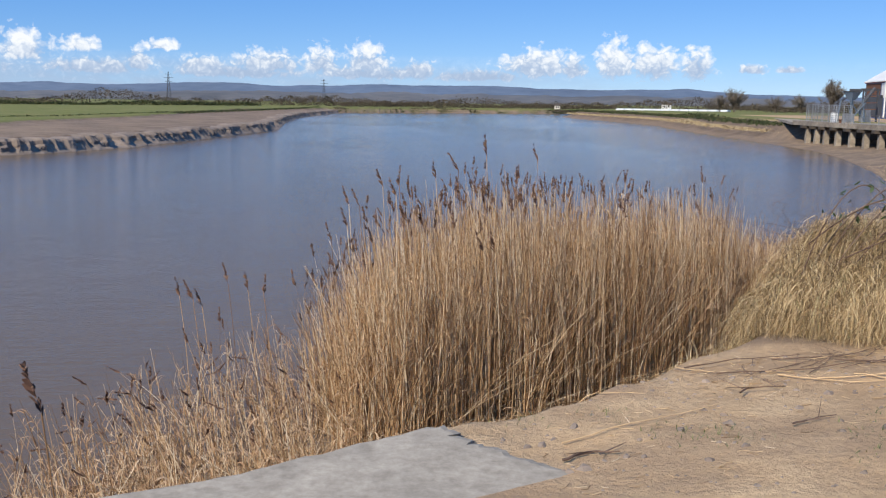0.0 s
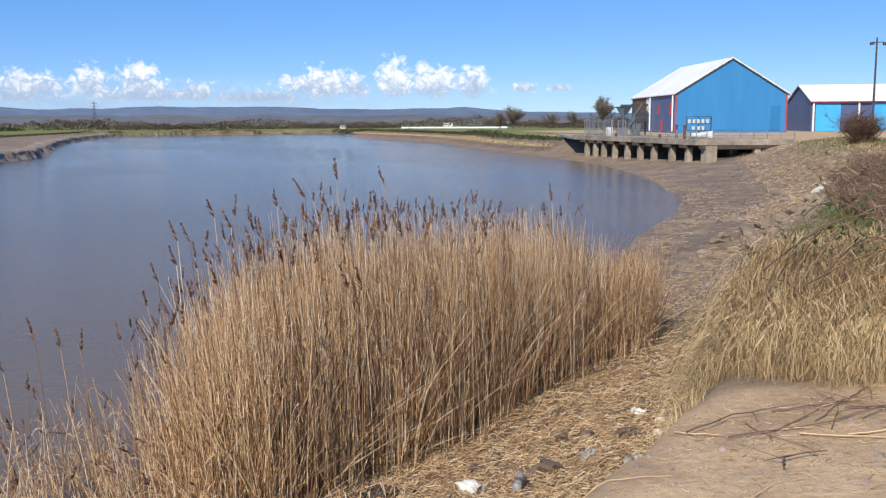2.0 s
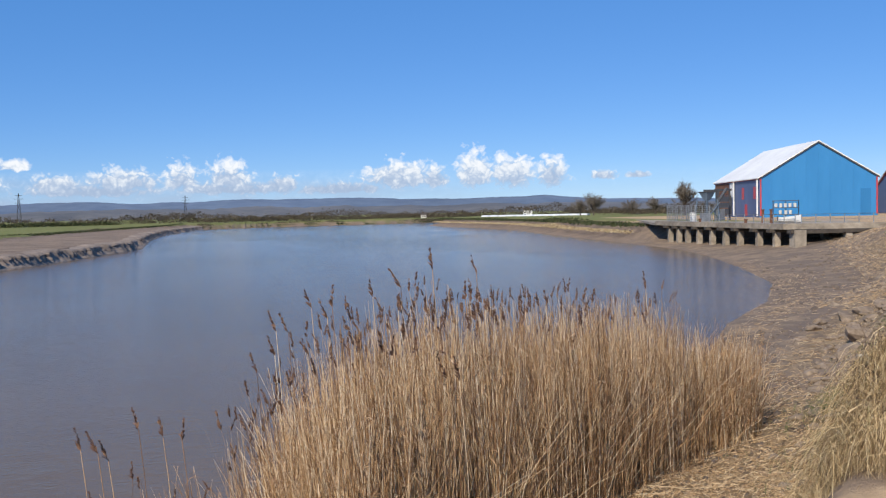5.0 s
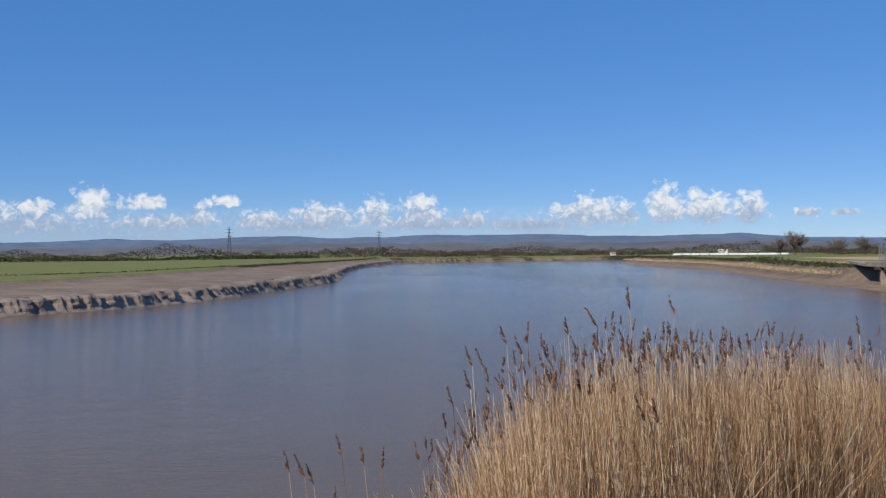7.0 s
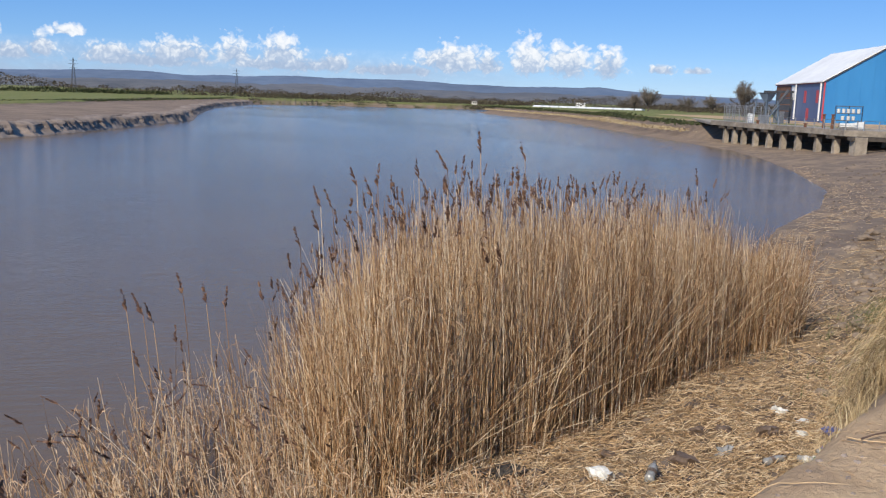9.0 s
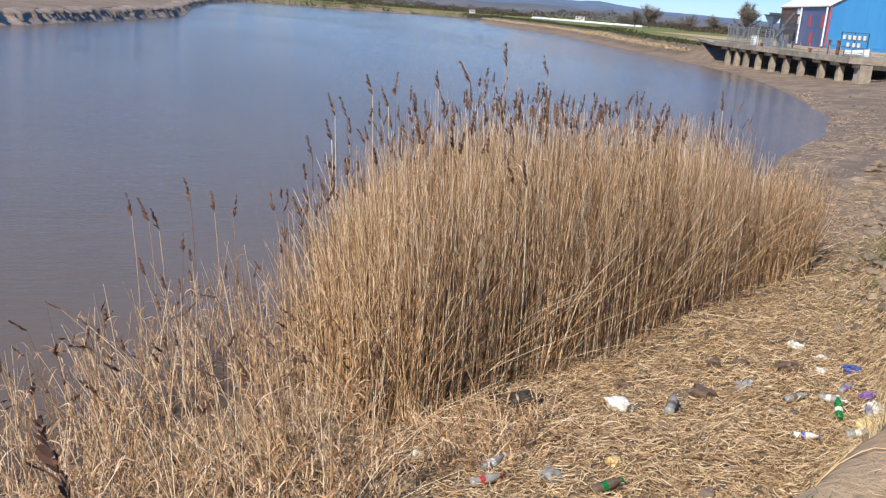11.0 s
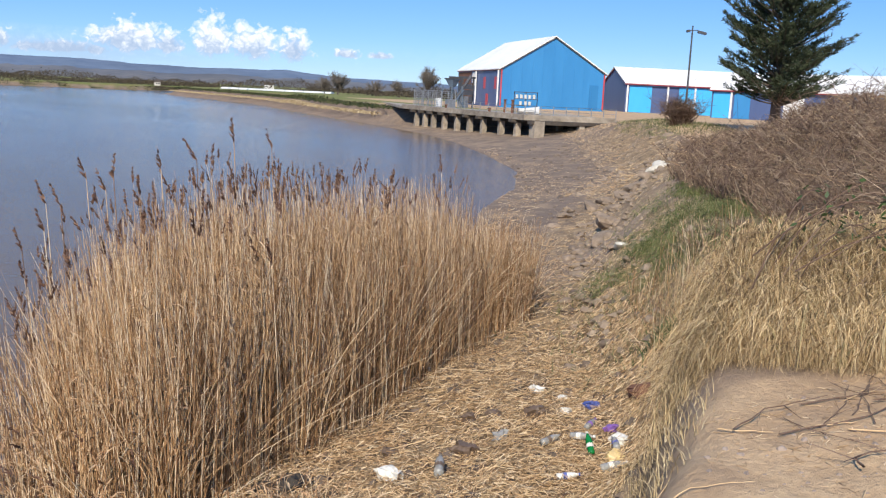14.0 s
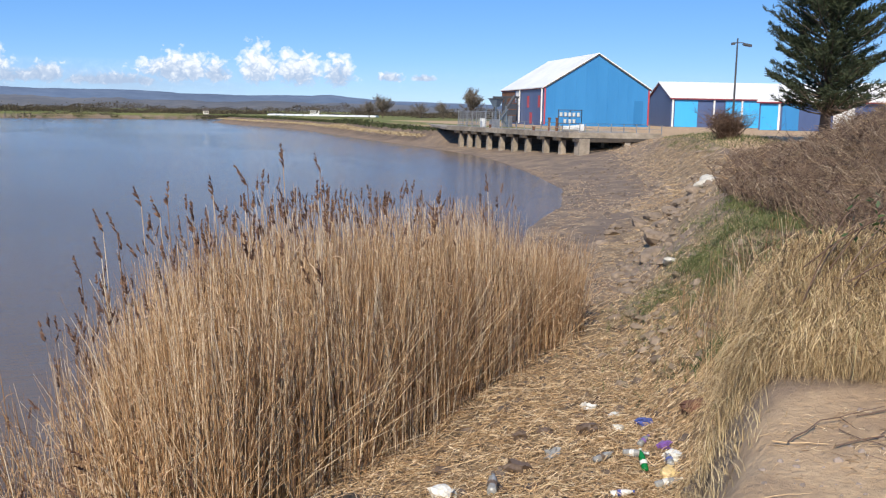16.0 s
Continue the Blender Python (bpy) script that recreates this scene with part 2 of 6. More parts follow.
def land(x, y):
    """Height of the ground, and the weights of its covers."""
    x, y = np.asarray(x, float), np.asarray(y, float)
    ds, ss = polydist(x, y, SHORE)
    df, sf = polydist(x, y, FAR_SHORE)
    de, se = polydist(x, y, EDGE)
    near = ss > 0                                   # our bank
    far = (sf > 0) & ~near
    e = de * se
    e = e + 0.10 * waves(x, y, 2.2, 3) * (1 - smooth(25, 45, y))
    top = np.interp(y, [-10, 6, 10, 20, 40, 54, 69, 79, 120], [3.08, 3.12, 2.75, 2.6, 2.6, 3.15, 3.2, 2.7, 2.75])
    brushy = smooth(4.6, 7.0, y + 0.35 * (x - 3)) * (1 - smooth(36, 46, y))
    tall = np.interp(y, [0, 8, 20, 60], [0.75, 1.5, 2.1, 2.0])
    up = top + 0.22 * smooth(0, 2.5, e) * (1 - brushy) + tall * brushy * smooth(0.0, np.interp(y, [5, 20, 60], [4.5, 6, 9]), e)
    up = up + brushy * smooth(0.3, 2.0, e) * (0.16 * waves(x, y, 0.9, 61) + 0.10 * waves(x, y, 2.1, 62))
    up = up + 0.02 * waves(x, y, 1.8, 5) + 0.012 * waves(x, y, 6.0, 6)
    cap = np.interp(y, [0, 12, 16, 40, 80], [0.70, 0.78, 0.95, 1.5, 1.9])
    beach = np.minimum(cap, 0.05 + np.interp(y, [0, 12, 40, 90, 200], [0.20, 0.14, 0.12, 0.13, 0.16]) * ds)
    beach = beach + (0.035 * waves(x, y, 1.6, 7) + 0.022 * waves(x, y, 5.0, 8) + 0.03 * np.abs(waves(x, y, 3.0, 18)) * smooth(14, 22, y)) * smooth(0.2, 1.5, ds)
    w = np.interp(y, [0, 6, 9, 14, 40, 80, 160], [0.9, 1.0, 1.9, 3.0, 4, 6, 6])
    s = smooth(0, 1, (0.16 - e) / w)
    z_near = up * (1 - s) + beach * s
    z_near = z_near + 4 * s * (1 - s) * smooth(9, 13, y) * (1 - smooth(70, 80, y)) * (0.16 * waves(x, y, 1.1, 63) + 0.09 * waves(x, y, 2.8, 64))
    z_near = np.where(e > 0.16, up, z_near)
    dh, _ = polydist(x, y, [(4.9, 6.3), (5.6, 6.0), (6.4, 5.6), (7.6, 6.2)])
    z_near = z_near + np.where(y < 10, 0.62 * np.exp(-(dh / 0.38) ** 2), 0)      # the overgrown heap
    z_near = np.minimum(z_near, 0.02 + ds * 1.2)
    jag = 0.5 + 0.5 * waves(x, y, 0.9, 11) + 0.35 * waves(x, y, 2.6, 12)
    mudflat = 1.28 + 0.028 * np.clip(df, 0, 22) + 0.03 * waves(x, y, 0.5, 13)
    field = 2.25 + 0.05 * waves(x, y, 0.05, 14)
    field_at = np.interp(y, [300, 390], [21, 5]) + 1.2 * waves(x, y, 0.25, 15)
    z_far = np.minimum(mudflat, 0.02 + np.clip(df - 1.6 - 0.6 * np.clip(jag, 0, 1.6), 0, 9) * 1.9 + 0.1 * smooth(0, 1, df))
    z_far = np.where(df > field_at, mudflat + (field - mudflat) * smooth(0, 0.8, df - field_at), z_far)
    bed = -np.minimum(1.6, 0.25 * np.minimum(ds, df))
    z = np.where(near, z_near, np.where(far, z_far, bed))
    sand = near * smooth(-0.35, 0.1, e) * (1 - brushy) + 0.0
    sand = np.clip(sand, 0, 1)
    litter = near * (1 - smooth(-0.4, 0.1, e)) * (1 - smooth(15, 24, y)) * smooth(0.3, 1.2, ds + 0.3 * waves(x, y, 1.0, 9))
    grass = near * smooth(0.5, 3, e) * smooth(70, 110, y) + near * smooth(-1.5, 0.8, e) * brushy * 0.55
    grass = np.maximum(grass, near * smooth(4.5, 11, ds) * smooth(125, 160, y))
    yard = near * smooth(5, 9, e) * smooth(57, 61, x) * smooth(74, 82, y) * (1 - smooth(195, 215, y)) * (1 - smooth(190, 210, x))
    grass = grass * (1 - yard)
    wet = near * (1 - smooth(7, 13, ds + 2.0 * waves(x, y, 0.35, 16))) * smooth(11, 19, y) * (1 - smooth(110, 150, y)) * (1 - smooth(-4.2, -2.2, e))
    grass = np.maximum(grass, far * smooth(0.0, 1.0, df - field_at))
    grass = np.maximum(grass, 0.46 * far * smooth(0.2, 1.2, df) * smooth(370, 400, y))
    litter = np.maximum(litter, 0.62 * near * smooth(-6.5, -3.5, e) * (1 - smooth(-1.2, -0.2, e)) * smooth(17, 26, y) * (1 - smooth(62, 76, y)))
    return z, np.stack([sand, litter, np.clip(grass, 0, 1), wet], -1)


def zat(x, y):
    return float(land(np.array([x]), np.array([y]))[0][0])


def part(name, bm, material, parent=None, label=""):
    """One mesh object from a bmesh or mesh, under a thing or a part."""
    if isinstance(bm, bmesh.types.BMesh):
        me = bpy.data.meshes.new(name)
        bm.normal_update()
        bm.to_mesh(me)
        bm.free()
    else:
        me = bm
    me.materials.append(material)
    ob = new(name, me)
    ob.parent = parent
    if label:
        ob["label"] = label
    return ob


def grid_mesh(name, verts, faces, smooth_faces=False):
    me = bpy.data.meshes.new(name)
    me.from_pydata(verts, [], faces)
    if smooth_faces:
        me.polygons.foreach_set("use_smooth", np.ones(len(me.polygons), bool))
    me.update()
    return me


def tubes(name, paths, radii, sides=3):
    """Many thin tapered tubes as one mesh. paths (n, k, 3), radii (n, k)."""
    paths, radii = np.asarray(paths, float), np.asarray(radii, float)
    n, k, _ = paths.shape
    t = np.gradient(paths, axis=1)
    t /= np.linalg.norm(t, axis=2, keepdims=True) + 1e-9
    ref = np.where(np.abs(t[..., 2:3]) > 0.9, np.array([1.0, 0, 0]), np.array([0, 0, 1.0]))
    u = np.cross(t, ref)
    u /= np.linalg.norm(u, axis=2, keepdims=True) + 1e-9
    v = np.cross(t, u)
    rings = [paths + radii[..., None] * (math.cos(a) * u + math.sin(a) * v) for a in np.arange(sides) * 2 * math.pi / sides]
    verts = np.stack(rings, 2).reshape(-1, 3)
    i = np.arange(n)[:, None, None] * k * sides + np.arange(k - 1)[None, :, None] * sides
    j = np.arange(sides)[None, None, :]
    j2 = (j + 1) % sides
    faces = np.stack(np.broadcast_arrays(i + j, i + j2, i + sides + j2, i + sides + j), -1).reshape(-1, 4)
    return grid_mesh(name, verts.tolist(), faces.tolist(), True)


def ribbons(name, paths, widths, across):
    """Many thin curved blades as one mesh. paths (n, k, 3), widths (n, k), across (n, 3)."""
    paths, widths = np.asarray(paths, float), np.asarray(widths, float)
    n, k, _ = paths.shape
    half = widths[..., None] * np.asarray(across)[:, None, :] * 0.5
    verts = np.stack([paths - half, paths + half], 2).reshape(-1, 3)
    i = np.arange(n)[:, None] * k * 2 + np.arange(k - 1)[None, :] * 2
    faces = np.stack([i, i + 1, i + 3, i + 2], -1).reshape(-1, 4)
    return grid_mesh(name, verts.tolist(), faces.tolist())


def box(bm, x0, x1, y0, y1, z0, z1, m=None):
    r = bmesh.ops.create_cube(bm, size=1.0)["verts"]
    for v in r:
        v.co = Vector((x0 + (v.co.x + 0.5) * (x1 - x0), y0 + (v.co.y + 0.5) * (y1 - y0), z0 + (v.co.z + 0.5) * (z1 - z0)))
        if m:
            v.co = m @ v.co
    return r


def rod(bm, a, b, r0, r1=None, sides=8):
    """A straight round bar from a to b."""
    a, b = Vector(a), Vector(b)
    d = b - a
    m = Matrix.Translation((a + b) / 2) @ d.to_track_quat("Z", "Y").to_matrix().to_4x4()
    bmesh.ops.create_cone(bm, cap_ends=True, segments=sides, radius1=r0, radius2=r0 if r1 is None else r1, depth=d.length, matrix=m)


def prism(bm, profile, depth, m):
    """Extrudes a profile (x, z) along y by depth, placed by m."""
    a = [bm.verts.new(m @ Vector((x, 0, z))) for x, z in profile]
    b = [bm.verts.new(m @ Vector((x, depth, z))) for x, z in profile]
    n = len(a)
    bm.faces.new(a)
    bm.faces.new(b[::-1])
    for i in range(n):
        bm.faces.new((a[i], b[i], b[(i + 1) % n], a[(i + 1) % n]))
    bmesh.ops.recalc_face_normals(bm, faces=bm.faces)


def unit(a):
    return a / (np.linalg.norm(a, axis=-1, keepdims=True) + 1e-9)


# ---- ground, one sheet to the horizon ----
def spaced(*runs):
    out = []
    for a, b, step in runs:
        out.append(np.arange(a, b, step))
    return np.concatenate(out)


_far = np.array([330, 400, 520, 700, 1000, 1500, 2300, 3400, 4600.0])
gx = np.concatenate([-_far[::-1], spaced((-320, -62, 6), (-62, -8, 0.7), (-8, 15, 0.13), (15, 62, 0.6), (62, 120, 2), (120, 325, 7)), _far])
gy = np.concatenate([spaced((-300, -20, 20), (-20, -3, 1.2), (-3, 22, 0.14), (22, 62, 0.4), (62, 165, 0.9), (165, 310, 1.5), (310, 460, 3.2), (460, 640, 12)), [700, 900, 1300, 2000, 3000, 4600]])
GX, GY = np.meshgrid(gx, gy, indexing="ij")
GZ, COVER = land(GX, GY)
_ny = len(gy)
_i = (np.arange(len(gx) - 1)[:, None] * _ny + np.arange(_ny - 1)[None, :]).reshape(-1)
ground_me = grid_mesh("ground", np.stack([GX, GY, GZ], -1).reshape(-1, 3).tolist(), np.stack([_i, _i + _ny, _i + _ny + 1, _i + 1], -1).tolist(), True)
_att = ground_me.color_attributes.new("cover", "FLOAT_COLOR", "POINT")
_att.data.foreach_set("color", COVER.astype(np.float32).reshape(-1))

GROUND, nt, p = nodes_of("river_bank_ground")
_a = nt.nodes.new("ShaderNodeVertexColor")
_a.layer_name = "cover"
_sep = nt.nodes.new("ShaderNodeSeparateColor")
nt.links.new(_a.outputs[0], _sep.inputs[0])
_fine, _mid, _broad = noise_node(nt, 22, 6, 0.7), noise_node(nt, 2.2, 5, 0.65), noise_node(nt, 0.22, 5, 0.6)


def soft(w, amount=0.5):
    v = calc(nt, "ADD", w, calc(nt, "MULTIPLY", calc(nt, "SUBTRACT", _mid, 0.5), amount))
    return calc(nt, "MULTIPLY", calc(nt, "SUBTRACT", v, 0.35), 3.3, clamp=True)


_mud = mix(nt, 1.0, ramp(nt, _mid, [(0.3, (0.135, 0.098, 0.073)), (0.7, (0.29, 0.215, 0.16))]), ramp(nt, _fine, [(0.3, (0.7, 0.7, 0.7)), (0.7, (1, 1, 1))]), "MULTIPLY")
_mud = mix(nt, ramp(nt, _broad, [(0.4, (0, 0, 0)), (0.65, (0.8, 0.8, 0.8))]), _mud, (0.28, 0.205, 0.145))
_wetmud = mix(nt, ramp(nt, noise_node(nt, 0.6, 6, 0.7, (1.0, 0.7, 1.0)), [(0.45, (0, 0, 0)), (0.62, (0.8, 0.8, 0.8))]), ramp(nt, _fine, [(0.3, (0.115, 0.085, 0.066)), (0.7, (0.20, 0.153, 0.12))]), (0.31, 0.225, 0.145))
_mud = mix(nt, calc(nt, "MULTIPLY", _a.outputs["Alpha"], 0.85), _mud, _wetmud)
_sandc = mix(nt, 1.0, ramp(nt, _mid, [(0.28, (0.42, 0.28, 0.158)), (0.6, (0.58, 0.41, 0.245))]), ramp(nt, _fine, [(0.25, (0.72, 0.7, 0.68)), (0.6, (1, 1, 1))]), "MULTIPLY")
_lit = mix(nt, 1.0, ramp(nt, _mid, [(0.32, (0.12, 0.082, 0.052)), (0.66, (0.46, 0.335, 0.20))]), ramp(nt, _fine, [(0.3, (0.55, 0.53, 0.5)), (0.65, (1, 1, 1))]), "MULTIPLY")
_gr = mix(nt, ramp(nt, _mid, [(0.4, (0, 0, 0)), (0.7, (1, 1, 1))]), (0.115, 0.14, 0.035), (0.19, 0.19, 0.06))
_gr = mix(nt, ramp(nt, _broad, [(0.45, (0, 0, 0)), (0.7, (0.7, 0.7, 0.7))]), _gr, (0.25, 0.20, 0.09))
_sandc = mix(nt, ramp(nt, noise_node(nt, 0.9, 5, 0.65), [(0.42, (0, 0, 0)), (0.62, (0.75, 0.75, 0.75))]), _sandc, (0.335, 0.226, 0.138))
_c = mix(nt, soft(_sep.outputs[1]), _mud, _lit)
_c = mix(nt, soft(_sep.outputs[0]), _c, _sandc)
_c = mix(nt, soft(_sep.outputs[2], 0.7), _c, _gr)
nt.links.new(_c, p.inputs["Base Color"])
p.inputs["Roughness"].default_value = 0.9
p.inputs["Specular IOR Level"].default_value = 0.2
bump(nt, p, calc(nt, "ADD", calc(nt, "MULTIPLY", _fine, 0.35), _mid), 0.85, 0.07)
ground = tagged(part("ground", ground_me, GROUND), "bare sand, mud banks and grassland beside a tidal river", "ground", kind="structure")

# ---- water ----
_bm = bmesh.new()
_v = [_bm.verts.new(c) for c in ((-330, -200, 0), (330, -200, 0), (330, 640, 0), (-330, 640, 0))]
_bm.faces.new(_v)
WATER, nt, p = nodes_of("muddy_river_water")
_silt = noise_node(nt, 0.05, 4, 0.6)
nt.links.new(ramp(nt, _silt, [(0.3, (0.120, 0.085, 0.057)), (0.7, (0.147, 0.106, 0.073))]), p.inputs["Base Color"])
p.inputs["IOR"].default_value = 1.333
p.inputs["Specular IOR Level"].default_value = 0.17
nt.links.new(ramp(nt, noise_node(nt, 0.03, 3, 0.5, (1.0, 0.35, 1.0)), [(0.42, (0.06,) * 3), (0.6, (0.13,) * 3)]), p.inputs["Roughness"])
_rip = calc(nt, "ADD", noise_node(nt, 3.0, 5, 0.65, (0.4, 1.7, 1.0)), calc(nt, "MULTIPLY", noise_node(nt, 0.45, 3, 0.5, (0.6, 1.4, 1.0)), 1.8))
bump(nt, p, _rip, 0.32, 0.09)
tagged(part("water", _bm, WATER), "calm brown tidal river with faint wind ripples", "river", kind="structure")

# ---- hills and clouds, far behind everything ----
HILL_AZ = [-60, -40, -25.5, -19.5, -16.3, -12.9, -9.7, -6.6, -3, -0.7, 2.5, 5.5, 7.3, 11, 14.6, 16, 18, 20.5, 23, 30, 45, 70]
HILL_UP = [.010, .011, .012, .015, .0136, .0162, .0177, .0150, .0165, .0173, .0172, .0181, .0160, .0152, .0150, .0154, .0166, .0119, .0110, .008, .006, .005]


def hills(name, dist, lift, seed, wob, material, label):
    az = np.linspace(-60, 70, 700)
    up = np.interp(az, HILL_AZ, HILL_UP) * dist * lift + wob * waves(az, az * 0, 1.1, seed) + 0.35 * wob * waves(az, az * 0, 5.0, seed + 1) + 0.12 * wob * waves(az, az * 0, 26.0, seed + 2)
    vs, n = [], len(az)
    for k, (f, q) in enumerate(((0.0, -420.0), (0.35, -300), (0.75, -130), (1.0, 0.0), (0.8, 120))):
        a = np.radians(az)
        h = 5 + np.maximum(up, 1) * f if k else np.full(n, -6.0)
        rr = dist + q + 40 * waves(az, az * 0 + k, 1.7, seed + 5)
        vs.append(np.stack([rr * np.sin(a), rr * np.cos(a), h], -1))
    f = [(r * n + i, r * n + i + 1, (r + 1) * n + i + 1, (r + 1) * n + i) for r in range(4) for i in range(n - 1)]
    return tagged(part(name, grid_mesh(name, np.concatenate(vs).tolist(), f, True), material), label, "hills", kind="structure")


# Blue-grey of distance haze is painted into both hill colours.
HILL_FAR = surface("haze_blue_hills", (0.085, 0.125, 0.20), (0.13, 0.175, 0.25), 0.012, 1.0, 0.0, 0.01, 0.5)
HILL_NEAR = surface("haze_grey_rise", (0.085, 0.095, 0.115), (0.16, 0.155, 0.155), 0.02, 1.0, 0.0, 0.01, 0.6)
hills("backdrop_hills", 4300, 1.0, 21, 3.0, HILL_FAR, "long low line of wooded hills coloured haze blue on the horizon")
hills("backdrop_rise", 3000, 0.52, 31, 4.5, HILL_NEAR, "paler haze-toned patchwork of fields and woods below the hills")

CLOUDS, nt, _p = nodes_of("cumulus_clouds")
nt.nodes.remove(_p)
_uv = nt.nodes.new("ShaderNodeUVMap")
_uv.uv_map = "sky"
# azimuth, height, half width, half height of each heap, in degrees
HEAPS = [(-26.3, 1.9, 1.6, 0.9), (-23.8, 2.5, 1.1, 0.6), (-20.5, 2.6, 1.4, 1.0), (-17.6, 2.9, 1.0, 0.5), (-13.2, 3.0, 1.0, 0.35), (-14.6, 2.0, 0.8, 0.7),
         (-11.0, 1.9, 1.5, 0.5), (-7.2, 2.0, 2.2, 0.75), (-4.0, 2.1, 1.0, 0.9), (-1.3, 2.2, 1.3, 1.0), (1.8, 1.7, 1.2, 0.6), (9.0, 2.1, 2.2, 0.95), (11.2, 2.0, 0.9, 0.7),
         (13.7, 2.3, 1.2, 1.25), (15.9, 2.2, 1.4, 1.1), (18.4, 2.1, 0.9, 1.0), (21.5, 2.0, 0.8, 0.3), (23.6, 2.0, 0.7, 0.22), (-32, 2.2, 2.5, 0.9),
         (-24, 1.6, 3.0, 0.55), (-17, 1.7, 3.0, 0.5), (-9, 1.55, 4.0, 0.45), (-1, 1.6, 3.5, 0.45), (5.5, 1.5, 3.0, 0.4)]
_sepuv = nt.nodes.new("ShaderNodeSeparateXYZ")
nt.links.new(_uv.outputs[0], _sepuv.inputs[0])
_u, _w = _sepuv.outputs[0], _sepuv.outputs[1]


def cloud_noise(scale, detail, sx=1.0, sy=1.3):
    m = nt.nodes.new("ShaderNodeVectorMath")
    m.operation = "MULTIPLY"
    m.inputs[1].default_value = (sx, sy, 1)
    nt.links.new(_uv.outputs[0], m.inputs[0])
    t = nt.nodes.new("ShaderNodeTexNoise")
    t.noise_dimensions = "2D"
    t.inputs["Scale"].default_value = scale
    t.inputs["Detail"].default_value = detail
    t.inputs["Roughness"].default_value = 0.55
    nt.links.new(m.outputs[0], t.inputs["Vector"])
    return t.outputs["Fac"]


_field = None
for _az, _el, _hw, _hh in HEAPS:
    _dx = calc(nt, "MULTIPLY", calc(nt, "SUBTRACT", _u, _az), 0.88 / _hw)
    _dy = calc(nt, "MULTIPLY", calc(nt, "SUBTRACT", _w, _el), 0.85 / _hh)
    _dy = calc(nt, "MULTIPLY", _dy, calc(nt, "ADD", 0.85, calc(nt, "MULTIPLY", calc(nt, "LESS_THAN", _dy, 0.0), 0.75)))
    _r = calc(nt, "SUBTRACT", 1.0, calc(nt, "SQRT", calc(nt, "ADD", calc(nt, "MULTIPLY", _dx, _dx), calc(nt, "MULTIPLY", _dy, _dy))))
    _field = _r if _field is None else calc(nt, "SMOOTH_MAX", _field, _r, 0.15)


def puffs(scale, sx=1.0, sy=1.2):
    """Round cauliflower swellings: high in the middle of each cell."""
    m = nt.nodes.new("ShaderNodeVectorMath")
    m.operation = "MULTIPLY"
    m.inputs[1].default_value = (sx, sy, 1)
    w = nt.nodes.new("ShaderNodeVectorMath")
    w.operation = "ADD"
    wob = nt.nodes.new("ShaderNodeTexNoise")
    wob.noise_dimensions = "2D"
    wob.inputs["Scale"].default_value = 1.4
    wob.inputs["Detail"].default_value = 3
    nt.links.new(_uv.outputs[0], wob.inputs["Vector"])
    nt.links.new(_uv.outputs[0], w.inputs[0])
    nt.links.new(wob.outputs["Color"], w.inputs[1])
    nt.links.new(w.outputs[0], m.inputs[0])
    t = nt.nodes.new("ShaderNodeTexVoronoi")
    t.voronoi_dimensions = "2D"
    t.feature = "SMOOTH_F1"
    t.inputs["Smoothness"].default_value = 0.35
    t.inputs["Scale"].default_value = scale
    nt.links.new(m.outputs[0], t.inputs["Vector"])
    return calc(nt, "SUBTRACT", 0.62, t.outputs["Distance"])


_big, _small, _grain = puffs(1.15), puffs(2.9), cloud_noise(2.2, 5)
_lump = calc(nt, "ADD", calc(nt, "MULTIPLY", _big, 0.62), calc(nt, "ADD", calc(nt, "MULTIPLY", _small, 0.34), calc(nt, "MULTIPLY", calc(nt, "SUBTRACT", _grain, 0.5), 0.55)))
_dens = calc(nt, "ADD", calc(nt, "ADD", _field, -0.17), _lump)
_alpha = ramp(nt, _dens, [(0.0, (0, 0, 0)), (0.2, (0.42,) * 3), (0.5, (0.93,) * 3)])
# pale haze of more distant cloud below the heaps, painted as a glowing band
_band = calc(nt, "MULTIPLY", ramp(nt, calc(nt, "MULTIPLY", _w, 0.2), [(0.14, (0.8,) * 3), (0.36, (0.62,) * 3), (0.56, (0,) * 3)]), ramp(nt, calc(nt, "MULTIPLY_ADD", _u, 0.02, 0.6), [(0.25, (1.0,) * 3), (0.72, (0.7,) * 3), (0.95, (0.1,) * 3)]))
_band = calc(nt, "MULTIPLY", _band, ramp(nt, cloud_noise(0.7, 5, 0.5, 1.6), [(0.3, (0.35,) * 3), (0.65, (1,) * 3)]))
_alpha2 = calc(nt, "MAXIMUM", _alpha, _band)
# bright heads over flat grey-blue bases: sun and shade put into the glow
_shade = calc(nt, "ADD", calc(nt, "MULTIPLY", calc(nt, "SUBTRACT", _w, 1.55), 0.34), calc(nt, "ADD", calc(nt, "MULTIPLY", _small, 0.42), calc(nt, "MULTIPLY", calc(nt, "ADD", _big, calc(nt, "SUBTRACT", _grain, 0.6)), 0.42)))
_col = ramp(nt, _shade, [(0.06, (0.38, 0.48, 0.65)), (0.3, (0.48, 0.57, 0.72)), (0.58, (0.80, 0.84, 0.89)), (0.78, (0.92, 0.93, 0.95))])
_em = nt.nodes.new("ShaderNodeEmission")
_tr = nt.nodes.new("ShaderNodeBsdfTransparent")
_ms = nt.nodes.new("ShaderNodeMixShader")
nt.links.new(_col, _em.inputs[0])
nt.links.new(_alpha2, _ms.inputs[0])
nt.links.new(_tr.outputs[0], _ms.inputs[1])
nt.links.new(_em.outputs[0], _ms.inputs[2])
nt.links.new(_ms.outputs[0], nt.nodes["Material Output"].inputs["Surface"])
